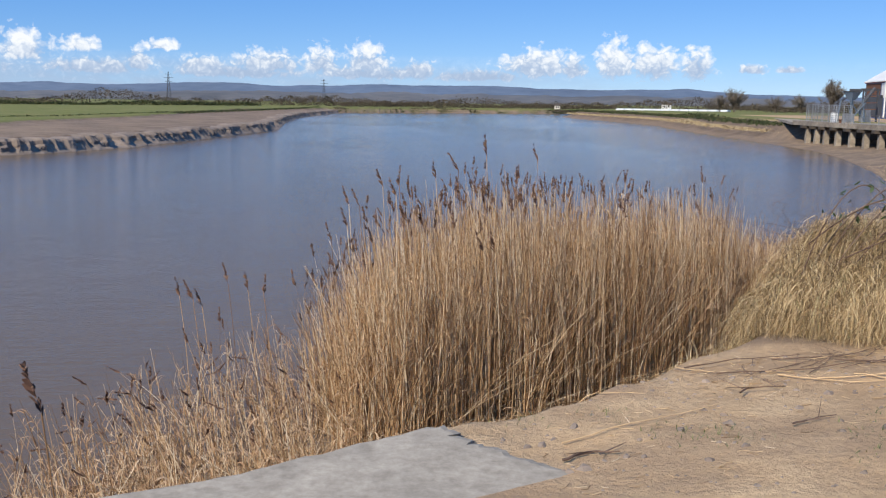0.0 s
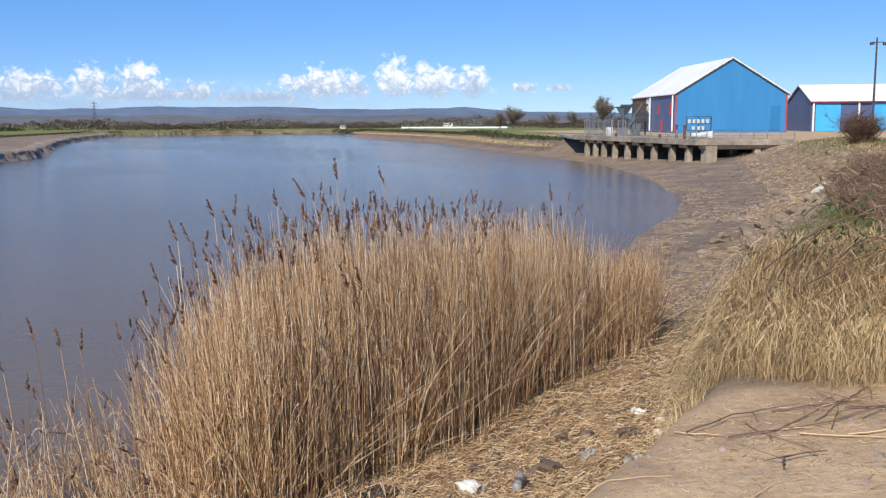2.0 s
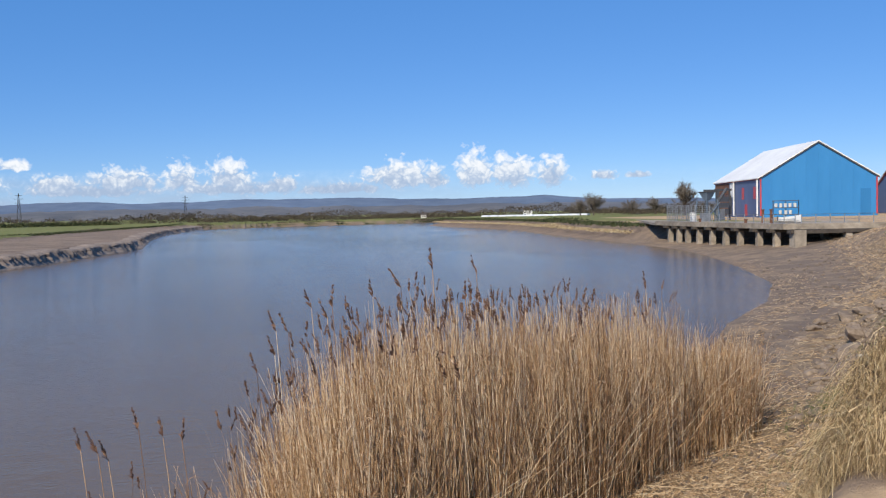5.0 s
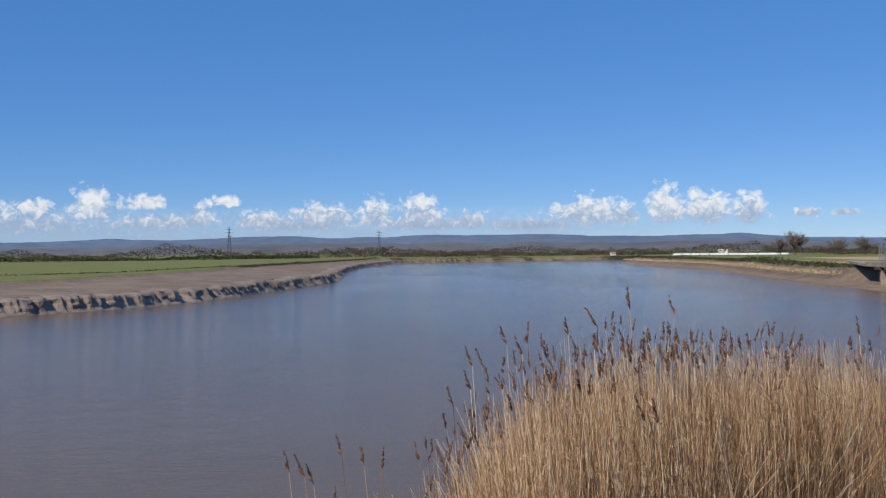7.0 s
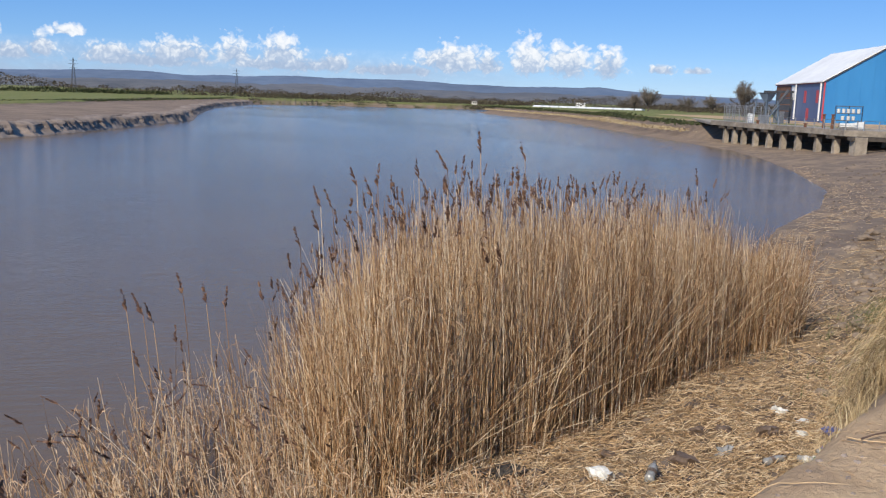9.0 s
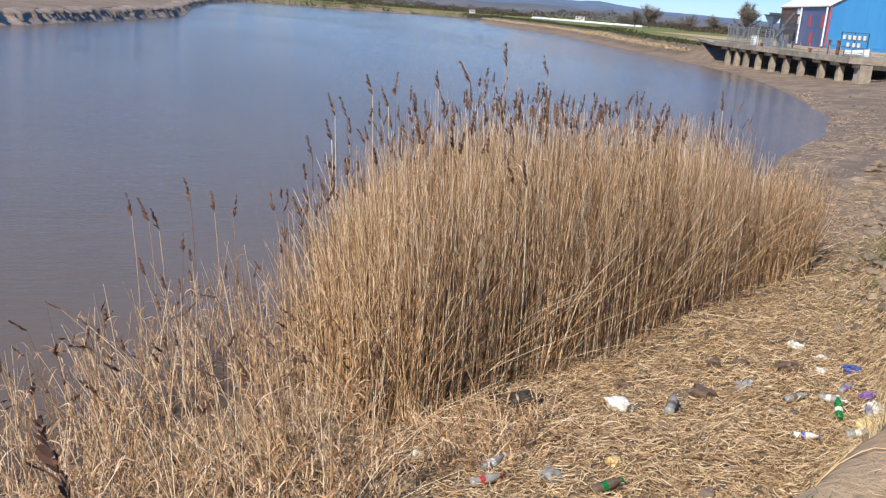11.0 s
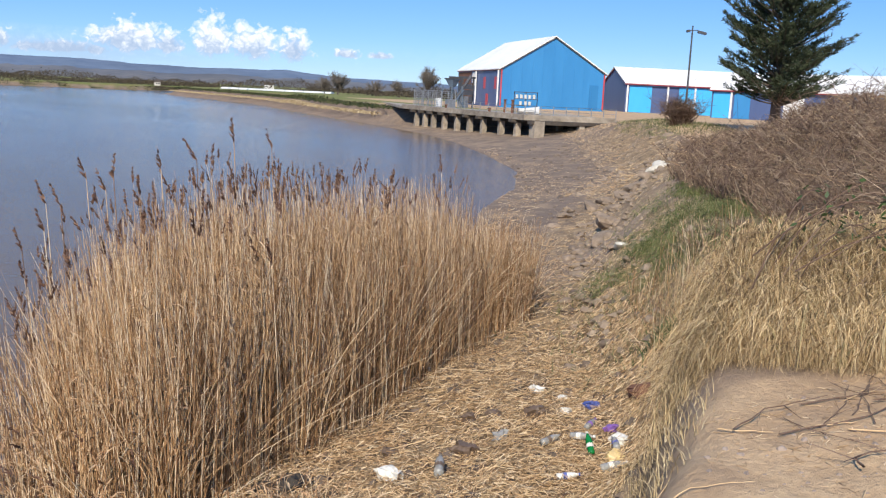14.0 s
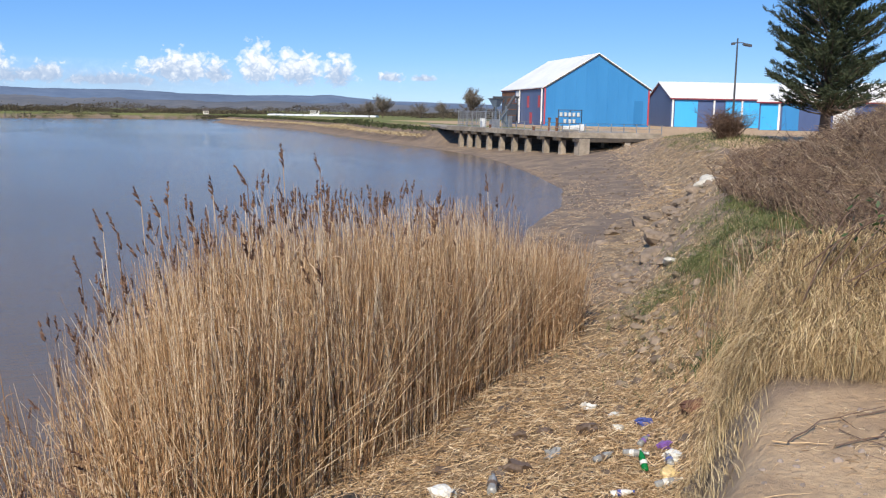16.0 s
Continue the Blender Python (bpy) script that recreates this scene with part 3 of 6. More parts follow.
_az = np.linspace(-50, 60, 111)
_el = np.linspace(-0.2, 6, 8)
_cv = [(4700 * math.sin(radians(a)), 4700 * math.cos(radians(a)), 5 + 4700 * math.tan(radians(e))) for e in _el for a in _az]
_cf = [(r * 111 + i, r * 111 + i + 1, (r + 1) * 111 + i + 1, (r + 1) * 111 + i) for r in range(7) for i in range(110)]
_cm = grid_mesh("backdrop_clouds", _cv, _cf)
_l = _cm.uv_layers.new(name="sky")
_vi = np.zeros(len(_cm.loops), int)
_cm.loops.foreach_get("vertex_index", _vi)
_l.data.foreach_set("uv", np.stack([_az[_vi % 111], _el[_vi // 111]], -1).astype(np.float32).reshape(-1))
_ob = part("backdrop_clouds", _cm, CLOUDS)
_ob.visible_shadow = False
tagged(_ob, "row of small white cumulus clouds low in a blue sky", "clouds", kind="structure")

# ---- slumped mud cliff of the far bank ----
def mud_cliff():
    line = [(-60, 45), (-35.5, 74.5), (-29.7, 83.8), (-25.1, 95), (-21.2, 123), (-17.4, 157), (-22, 213), (-24.7, 286), (-19, 387)]
    pts, nrm = [], []
    for (ax, ay), (bx, by) in zip(line, line[1:]):
        l = math.dist((ax, ay), (bx, by))
        for f in np.arange(0, 1, 0.24 / l if ay < 130 else 0.5 / l):
            pts.append((ax + (bx - ax) * f, ay + (by - ay) * f))
            nrm.append((-(by - ay) / l, (bx - ax) / l))
    pts, nrm = np.array(pts), np.array(nrm)
    k = np.ones(25) / 25
    nrm = unit(np.stack([np.convolve(np.pad(nrm[:, c], 12, mode="edge"), k, "valid") for c in (0, 1)], -1))
    s = np.concatenate([[0], np.cumsum(np.linalg.norm(np.diff(pts, axis=0), axis=1))])
    z0 = s * 0
    butt = np.abs(waves(s, z0, 0.55, 71)) * 1.3 + np.abs(waves(s, z0, 1.7, 72)) * 0.55 + 0.18 * waves(s, z0, 5.0, 73)
    lip = 1.30 + 0.13 * waves(s, z0, 0.5, 74) + 0.10 * waves(s, z0, 2.2, 75)
    rows = []
    for d, f, keep in ((-0.5, -0.35, 0.0), (0.0, 0.05, 0.1), (0.15, 0.22, 0.5), (0.22, 0.42, 0.8), (0.30, 0.62, 1.0), (0.36, 0.82, 1.0), (0.55, 0.97, 1.05), (1.1, 1.03, 0.8), (2.3, 1.05, 0.3), (3.6, 1.02, 0.0)):
        off = d + butt * keep + 0.10 * waves(s, z0 + f * 3, 3.1, 76)
        zz = lip * f + 0.06 * waves(s, z0 + f * 5, 2.6, 77) * (f > 0.1)
        rows.append(np.concatenate([pts + nrm * off[:, None], zz[:, None]], 1))
    n = len(pts)
    faces = [(r * n + i, r * n + i + 1, (r + 1) * n + i + 1, (r + 1) * n + i) for r in range(len(rows) - 1) for i in range(n - 1)]
    me = grid_mesh("bank_cliff", np.concatenate(rows).tolist(), faces)
    return tagged(part("bank_cliff", me, MUD_CLIFF), "slumped jagged mud cliff along the far waterline", "mud bank", kind="structure")


MUD_CLIFF = surface("slumped_mud", (0.19, 0.145, 0.115), (0.33, 0.26, 0.21), 1.1, 0.9, 0.7, 0.12, 0.7)
mud_cliff()

# ---- wharf and sheds ----


def at_az(az, rng):
    return Vector((rng * math.sin(radians(az)), rng * math.cos(radians(az)), 0))


def frame_at(x, y, z, heading):
    """Local x runs along the heading (degrees clockwise from +y), local y to its left."""
    return Matrix.Translation((x, y, z)) @ Matrix.Rotation(radians(90 - heading), 4, "Z")


def thing(name, x, y, z, label, category, group=""):
    ob = new(name)
    ob.location = (x, y, z)
    ob.empty_display_size = 0.2
    bpy.context.view_layer.update()
    return tagged(ob, label, category, group)


def under(parent, name, bm, material, label=""):
    """A part whose mesh is given in the world, hung under its thing."""
    root = parent
    off = Vector((0, 0, 0))
    while root:
        off += root.location
        root = root.parent
    bmesh.ops.translate(bm, verts=bm.verts, vec=-off)
    return part(name, bm, material, parent, label)


def shed(x, y, z, heading, width, length, eave, ridge, label, front, side, bays=(), door=None, pipes=()):
    """A portal-frame shed: the gable starts at (x, y) and runs along the heading; the length runs to its left."""
    m = frame_at(x, y, z, heading)
    ob = thing("warehouse", x, y, z, label, "warehouse")
    gable = [(0, -0.7), (width, -0.7), (width, eave), (width / 2, ridge), (0, eave)]
    for name, q in (("gable_wall", 0.0), ("gable_wall", length - 0.2)):
        b = bmesh.new()
        prism(b, gable, 0.2, m @ Matrix.Translation((0, q, 0)))
        under(ob, name, b, front)
    b = bmesh.new()
    prism(b, [(0, -0.7), (0.2, -0.7), (0.2, eave), (0, eave)], length - 0.4, m @ Matrix.Translation((0.0, 0.2, 0)))
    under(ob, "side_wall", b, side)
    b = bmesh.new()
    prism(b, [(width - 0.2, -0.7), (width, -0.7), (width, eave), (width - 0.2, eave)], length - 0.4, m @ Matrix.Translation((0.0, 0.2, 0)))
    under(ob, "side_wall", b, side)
    rise = (ridge - eave) / (width / 2)
    for s in (0, 1):
        b = bmesh.new()
        pr = [(-0.35, eave - 0.35 * rise + 0.03), (width / 2, ridge + 0.03), (width / 2, ridge + 0.2), (-0.35, eave - 0.35 * rise + 0.2)]
        if s:
            pr = [(width - a, c) for a, c in pr]
        prism(b, pr, length + 0.5, m @ Matrix.Translation((0, -0.25, 0)))
        roof = under(ob, "roof_slope", b, ROOF)
        b = bmesh.new()
        tr = [(-0.36, eave - 0.36 * rise - 0.24), (width / 2, ridge - 0.24), (width / 2, ridge + 0.02), (-0.36, eave - 0.36 * rise + 0.02)]
        if s:
            tr = [(width - a, c) for a, c in tr]
        prism(b, tr, 0.12, m @ Matrix.Translation((0, -0.2, 0)))
        under(ob, "verge_trim", b, DARK_STEEL if front is BLUE else RED, "dark verge board")
        b = bmesh.new()
        u = -0.18 if s == 0 else width + 0.02
        box(b, u, u + 0.16, -0.2, length + 0.2, eave - 0.32, eave - 0.08, m)
        under(ob, "gutter", b, MAROON, "red eaves trim")
    for u in (-0.10, width - 0.32):
        b = bmesh.new()
        box(b, u + 0.1, u + 0.34, -0.13, -0.01, 0, eave - 0.2, m)
        under(ob, "corner_trim", b, RED, "red painted corner flashing")
    for v in pipes:
        b = bmesh.new()
        box(b, -0.42, -0.20, v, v + 0.24, 0, eave - 0.3, m)
        under(ob, "downpipe", b, WHITE, "white downpipe")
    for v0, v1, z0, z1, mat, nm, lab in bays:
        b = bmesh.new()
        box(b, -0.06, -0.01, v0, v1, z0, z1, m)
        under(ob, nm, b, mat, lab)
    if door:
        for u0, u1, z1, mat, nm, lab in door:
            b = bmesh.new()
            box(b, u0, u1, -0.07, -0.01, 0.02, z1, m)
            under(ob, nm, b, mat, lab)
    # sheet joints standing proud of the cladding
    for k in range(1, 10):
        u = width * k / 10
        top = eave + (ridge - eave) * (1 - abs(u - width / 2) / (width / 2)) - 0.3
        b = bmesh.new()
        box(b, u - 0.035, u + 0.035, -0.03, -0.005, 0.0, top, m)
        under(ob, "sheet_joint", b, front)
    return ob


# The open bay's inner shade is drawn as a flat dark wall panel.
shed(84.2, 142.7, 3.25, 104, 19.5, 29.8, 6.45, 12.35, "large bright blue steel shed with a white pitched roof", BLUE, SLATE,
     bays=[(17.5, 29.4, 0.0, 3.9, DARK_STEEL, "bay_shade_panel", "flat dark panel for the shade inside the loading bay"), (19.5, 29.4, 3.95, 6.0, RUST, "bay_panel", "weathered red panel over the bay"),
           (15.6, 18.6, 3.4, 6.0, WHITE, "bay_panel", "white panel"), (9.4, 10.7, 2.9, 5.0, RED, "wall_shutter", "red shutter"), (2.4, 3.6, 2.9, 5.0, RED, "wall_shutter", "red shutter"),
           (7.4, 8.8, 0.0, 2.0, RED, "side_door", "red door")],
     door=[(16.7, 18.4, 4.3, DEEP_BLUE, "gable_door", "blue roller door")], pipes=(0.4, 15.0))

# long low range of sheds beyond


def range_shed(x, y, z, heading, length, depth, eave, ridge, label, bays, pipes):
    """A shed whose long front runs along the heading from (x, y); its depth lies to the left."""
    m = frame_at(x, y, z, heading)
    ob = thing("storage_shed", x, y, z, label, "shed", "row of storage sheds")
    for u in (0.0, length - 0.2):
        b = bmesh.new()
        prism(b, [(0, -0.6), (depth, -0.6), (depth, eave), (depth / 2, ridge), (0, eave)], 0.2, m @ Matrix.Translation((u + 0.2, 0, 0)) @ Matrix.Rotation(radians(90), 4, "Z"))
        under(ob, "gable_wall", b, SLATE)
    for v in (0.0, depth - 0.2):
        b = bmesh.new()
        box(b, 0.2, length - 0.2, v, v + 0.2, -0.6, eave, m)
        under(ob, "long_wall", b, SLATE)
    rise = (ridge - eave) / (depth / 2)
    for s in (0, 1):
        pr = [(-0.4, eave - 0.4 * rise + 0.02), (depth / 2, ridge + 0.02), (depth / 2, ridge + 0.2), (-0.4, eave - 0.4 * rise + 0.2)]
        if s:
            pr = [(depth - a, c) for a, c in pr]
        b = bmesh.new()
        prism(b, pr, length + 0.6, m @ Matrix.Translation((length + 0.3, 0, 0)) @ Matrix.Rotation(radians(90), 4, "Z"))
        under(ob, "roof_slope", b, ROOF)
    b = bmesh.new()
    box(b, -0.3, length + 0.3, -0.56, -0.40, eave - 0.34, eave - 0.14, m)
    under(ob, "gutter", b, MAROON, "red eaves trim")
    for s in (0, 1):
        tr = [(-0.4, eave - 0.4 * rise - 0.25), (depth / 2, ridge - 0.25), (depth / 2, ridge + 0.0), (-0.4, eave - 0.4 * rise + 0.0)]
        if s:
            tr = [(depth - a, c) for a, c in tr]
        b = bmesh.new()
        prism(b, tr, 0.14, m @ Matrix.Translation((-0.05, 0, 0)) @ Matrix.Rotation(radians(90), 4, "Z"))
        under(ob, "verge_trim", b, MAROON)
    for u0, u1, mat, lab in bays:
        b = bmesh.new()
        box(b, u0, u1, -0.08, -0.01, 0.0, eave - 0.5, m)
        under(ob, "bay_door", b, mat, lab)
    for u in pipes:
        b = bmesh.new()
        box(b, u, u + 0.3, -0.36, -0.1, 0, eave - 0.4, m)
        under(ob, "downpipe", b, WHITE, "white downpipe")
    return ob


range_shed(115.0, 146.8, 3.0, 114, 62, 19, 5.6, 8.7, "slate-blue storage shed with bright blue doors and white roof",
           [(0.8, 5.2, CYAN, "bright blue sliding door"), (10.6, 13.6, CYAN, "bright blue sliding door"), (13.9, 18.8, CYAN, "bright blue sliding door"), (30, 36, CYAN, "bright blue sliding door"), (44, 50, CYAN, "bright blue sliding door")], (0.2, 8.2, 13.6))
range_shed(112.8, 120.9, 3.0, 154, 40, 14, 4.75, 7.6, "nearer storage shed with blue doors and a shallow white roof",
           [(0.3, 3.2, CYAN, "bright blue sliding door"), (3.9, 6.6, BLUE, "blue door"), (12.0, 15.2, WHITE, "white sheeted door"), (22, 27, CYAN, "bright blue sliding door")], (3.3,))

# the wharf: deck on piles
WA, WB, WC, WD, WE = Vector((53.9, 118.1)), Vector((50.4, 81.2)), Vector((60.2, 78.5)), Vector((84, 120)), Vector((73, 168))
DECK_Z = 2.95
wharf = thing("wharf", 52, 90, 0, "old concrete river wharf on short square piles", "wharf")


def slab_part(name, pts, z0, z1, mat, lab=""):
    b = bmesh.new()
    lo = [b.verts.new((q[0], q[1], z0)) for q in pts]
    hi = [b.verts.new((q[0], q[1], z1)) for q in pts]
    b.faces.new(hi)
    b.faces.new(lo[::-1])
    for i in range(len(pts)):
        b.faces.new((lo[i], lo[(i + 1) % len(pts)], hi[(i + 1) % len(pts)], hi[i]))
    bmesh.ops.recalc_face_normals(b, faces=b.faces)
    return under(wharf, name, b, mat, lab)


slab_part("deck", [WA, WB, WC, (70, 98), (86, 128), WE, (71, 166)], 2.62, DECK_Z, WHARF, "stained concrete deck")
_dir = (WB - WA).normalized()
_in = Vector((-_dir.y, _dir.x))
for _k in range(12):
    q = WA + _dir * ((WB - WA).length * (_k + 0.5) / 12)
    slab_part("kerb", [q - _dir * 1.45 - _in * -0.05, q + _dir * 1.45 - _in * -0.05, q + _dir * 1.45 + _in * 0.4, q - _dir * 1.45 + _in * 0.4], DECK_Z + 0.004, DECK_Z + 0.22, WHARF)
slab_part("kerb", [WB + Vector((0.3, 0.2)), WC + Vector((-0.3, 0.05)), WC + Vector((-0.2, 0.45)), WB + Vector((0.4, 0.6))], DECK_Z + 0.004, DECK_Z + 0.22, WHARF)
for _k, _az in enumerate((25.25, 25.75, 26.25, 26.9, 27.65, 28.4, 29.2, 30.25, 31.2, 32.35)):
    t_ = math.tan(radians(_az))
    s_ = (WA.x - t_ * WA.y) / (t_ * (WB.y - WA.y) - (WB.x - WA.x))
    q = WA + (WB - WA) * s_ + _in * 0.5
    w_ = 0.56 if _k == 9 else 0.29
    zg = zat(q.x, q.y) - 0.4
    slab_part("pier_post", [q - _dir * w_ - _in * w_, q + _dir * w_ - _in * w_, q + _dir * w_ + _in * w_, q - _dir * w_ + _in * w_], zg, 2.3 if _k < 9 else 2.61, WHARF)
    slab_part("cross_beam", [q - _dir * 0.4 - _in * 0.9, q + _dir * 0.4 - _in * 0.9, q + _dir * 0.4 + _in * 9, q - _dir * 0.4 + _in * 9], 2.3, 2.615, DARK_TIMBER)
    q2 = q + _in * 5
    slab_part("rear_post", [q2 - _dir * 0.3 - _in * 0.3, q2 + _dir * 0.3 - _in * 0.3, q2 + _dir * 0.3 + _in * 0.3, q2 - _dir * 0.3 + _in * 0.3], zat(q2.x, q2.y) - 0.4, 2.3, WHARF)
slab_part("fascia_beam", [WB + Vector((1.3, -0.15)), WC + Vector((-1.0, 0.1)), WC + Vector((-0.9, 0.5)), WB + Vector((1.4, 0.3))], 2.2, 2.616, DARK_TIMBER)
# Dark sheet added so the void under the deck reads as shadow.
slab_part("shade_wall", [(56, 112), (56.6, 82.5), (61, 81), (61.5, 81.8), (57.4, 83.4), (57, 112)], 0.3, 2.61, DARK_TIMBER, "added dark wall standing for shade under the deck")


def fence_run(a, b, n, h, label, mesh=True, mat=STEEL):
    a, b = Vector((*a, DECK_Z)), Vector((*b, DECK_Z))
    ob = thing("fence", a.x, a.y, a.z, label, "fence", "fences on the wharf")
    for k in range(n + 1):
        q = a.lerp(b, k / n)
        bm = bmesh.new()
        rod(bm, q, q + Vector((0, 0, h)), 0.05, sides=6)
        under(ob, "post", bm, mat)
    for z in ((0.15, 0.55, 1.0, 1.0) if not mesh else np.linspace(0.1, 1, 9)):
        bm = bmesh.new()
        rod(bm, a + Vector((0, 0, h * z)), b + Vector((0, 0, h * z)), 0.022, sides=5)
        under(ob, "rail", bm, mat)
    if mesh:
        n2 = int((b - a).length / 0.5)
        pa = np.array([[list(a.lerp(b, k / n2)), list(a.lerp(b, k / n2) + Vector((0, 0, h)))] for k in range(n2 + 1)]) - np.array(list(a))
        tagged(part("wire_mesh", tubes("wire_mesh", pa, np.full(pa.shape[:2], 0.014)), mat, ob), kind="stuff")
    return ob


fence_run((56.2, 119), (64, 126), 6, 2.3, "tall grey wire mesh security fence on wharf")
fence_run((56.0, 118), (55.2, 105), 6, 2.2, "tall grey wire mesh security fence on wharf")
fence_run((55.0, 104), (52.2, 82), 9, 1.1, "low steel guard rail along the wharf edge", False)
fence_run((52.5, 81.4), (60.3, 79.1), 6, 1.1, "low steel guard rail along the wharf edge", False)


def conveyor(x, y):
    z = DECK_Z
    ob = thing("loading_hopper", x, y, z, "grey-blue steel loading hopper on braced legs", "hopper")
    m = frame_at(x, y, z, 70)
    for u in (0, 2.6):
        for v in (0, 2.2):
            b = bmesh.new()
            rod(b, m @ Vector((u, v, 0)), m @ Vector((u * 0.8 + 0.26, v * 0.8 + 0.2, 3.1)), 0.13, 0.1)
            under(ob, "leg", b, STRUT)
    for z0, z1 in ((0.2, 2.6), (2.6, 0.2)):
        b = bmesh.new()
        rod(b, m @ Vector((0, 0, z0)), m @ Vector((2.6, 0, z1)), 0.07)
        under(ob, "brace", b, STRUT)
    b = bmesh.new()
    bmesh.ops.create_cone(b, cap_ends=True, segments=4, radius1=0.45, radius2=1.1, depth=1.1, matrix=m @ Matrix.Translation((1.3, 1.1, 3.5)) @ Matrix.Rotation(radians(45), 4, "Z"))
    under(ob, "hopper_bin", b, STRUT)
    b = bmesh.new()
    box(b, 0.45, 2.15, 0.25, 1.95, 4.05, 4.15, m)
    under(ob, "rim", b, DARK_STEEL)
    b = bmesh.new()
    rod(b, m @ Vector((2.0, 1, 1.2)), m @ Vector((5.2, 1, 4.6)), 0.22, sides=6)
    under(ob, "chute", b, DARK_STEEL)
    b = bmesh.new()
    box(b, 3.1, 3.9, 0.2, 1.4, 0, 1.7, m)
    under(ob, "control_cabinet", b, STEEL)
    return ob


conveyor(62.4, 119.6)


def gantry(x, y):
    ob = thing("frame_gantry", x, y, DECK_Z, "dark steel portal frame beside the loading bay", "gantry")
    m = frame_at(x, y, DECK_Z, 95)
    for u in (0, 2.0):
        for v in (0, 4.0):
            b = bmesh.new()
            box(b, u - 0.1, u + 0.1, v - 0.1, v + 0.1, 0, 4.3, m)
            under(ob, "column", b, DARK_STEEL)
    for v in (0, 4.0):
        b = bmesh.new()
        box(b, -0.3, 2.3, v - 0.12, v + 0.12, 4.3, 4.6, m)
        under(ob, "beam", b, DARK_STEEL)
    for k in range(4):
        b = bmesh.new()
        box(b, -0.05, 2.05, -0.06, 0.06, 0.8 + k * 0.9, 0.9 + k * 0.9, m)
        under(ob, "rung", b, RUST)
    return ob


gantry(66.8, 125.0)


def dinghy(x, y, heading):
    """A small white boat, upside up, on the deck."""
    ob = thing("boat", x, y, DECK_Z, "small white open boat standing on the wharf deck", "boat")
    m = frame_at(x, y, DECK_Z + 0.02, heading)
    b = bmesh.new()
    secs = []
    for k in range(9):
        u = k / 8
        wd = 0.62 * (1 - max(0, u - 0.35) ** 2 * 2.1)
        h = 0.62 + 0.3 * u * u
        keel = 0.02 + 0.25 * max(0, u - 0.6) ** 1.5
        secs.append([b.verts.new(m @ Vector((-1.25 + 2.5 * u, s * wd, zz))) for s, zz in ((-1, h), (-0.86, keel + 0.25), (-0.35, keel), (0.35, keel), (0.86, keel + 0.25), (1, h))])
    for p0, p1 in zip(secs, secs[1:]):
        for i in range(5):
            b.faces.new((p0[i], p0[i + 1], p1[i + 1], p1[i]))
    b.faces.new(secs[0])
    b.faces.new(secs[-1][::-1])
    bmesh.ops.recalc_face_normals(b, faces=b.faces)
    hull = under(ob, "hull", b, WHITE)
    hull.modifiers.new("skin", "SOLIDIFY").thickness = 0.04
    for u in (-0.6, 0.35):
        b = bmesh.new()
        box(b, u - 0.14, u + 0.14, -0.55, 0.55, 0.5, 0.54, m)
        under(ob, "thwart", b, WHITE)
    b = bmesh.new()
    box(b, -1.32, -1.26, -0.25, 0.25, 0.25, 0.78, m)
    under(ob, "transom_pad", b, DARK_STEEL)
    return ob


dinghy(59.9, 95.2, 118)


def rack(x, y, heading):
    ob = thing("storage_rack", x, y, DECK_Z, "dark steel rack holding two rows of white tubs", "rack")
    m = frame_at(x, y, DECK_Z, heading)
    for u in (0, 1.4, 2.8):
        b = bmesh.new()
        box(b, u - 0.05, u + 0.05, 0.62, 0.75, 0, 2.6, m)
        under(ob, "upright", b, DARK_STEEL)
    for z in (0.9, 1.7, 2.5):
        b = bmesh.new()
        box(b, -0.05, 2.85, -0.06, 0.76, z, z + 0.08, m)
        under(ob, "shelf", b, DARK_STEEL)
    return ob


rack(59.7, 98.3, 122)
_m = frame_at(59.7, 98.3, DECK_Z, 122)
for _k, (u, z) in enumerate([(0.12, 1.785), (0.66, 1.785), (1.16, 1.785), (1.66, 1.785), (2.2, 1.785), (0.6, 0.985), (1.2, 0.985), (1.7, 0.985)]):
    b = bmesh.new()
    bmesh.ops.create_cone(b, cap_ends=True, segments=12, radius1=0.16, radius2=0.19, depth=0.46)
    ob = part("tub", b, P_WHITE)
    ob.matrix_world = _m @ Matrix.Translation((u + 0.2, 0.3, z + 0.235))
    tagged(ob, "white plastic tub on a dark rack shelf", "tub", "tubs on the rack")


def bollard(x, y, h, mat, label):
    b = bmesh.new()
    rod(b, (0, 0, 0), (0, 0, h), 0.16, 0.14, 10)
    rod(b, (0, 0, h), (0, 0, h + 0.12), 0.22, 0.2, 10)
    ob = part("bollard", b, mat)
    ob.location = (x, y, DECK_Z)
    return tagged(ob, label, "bollard", "mooring posts")


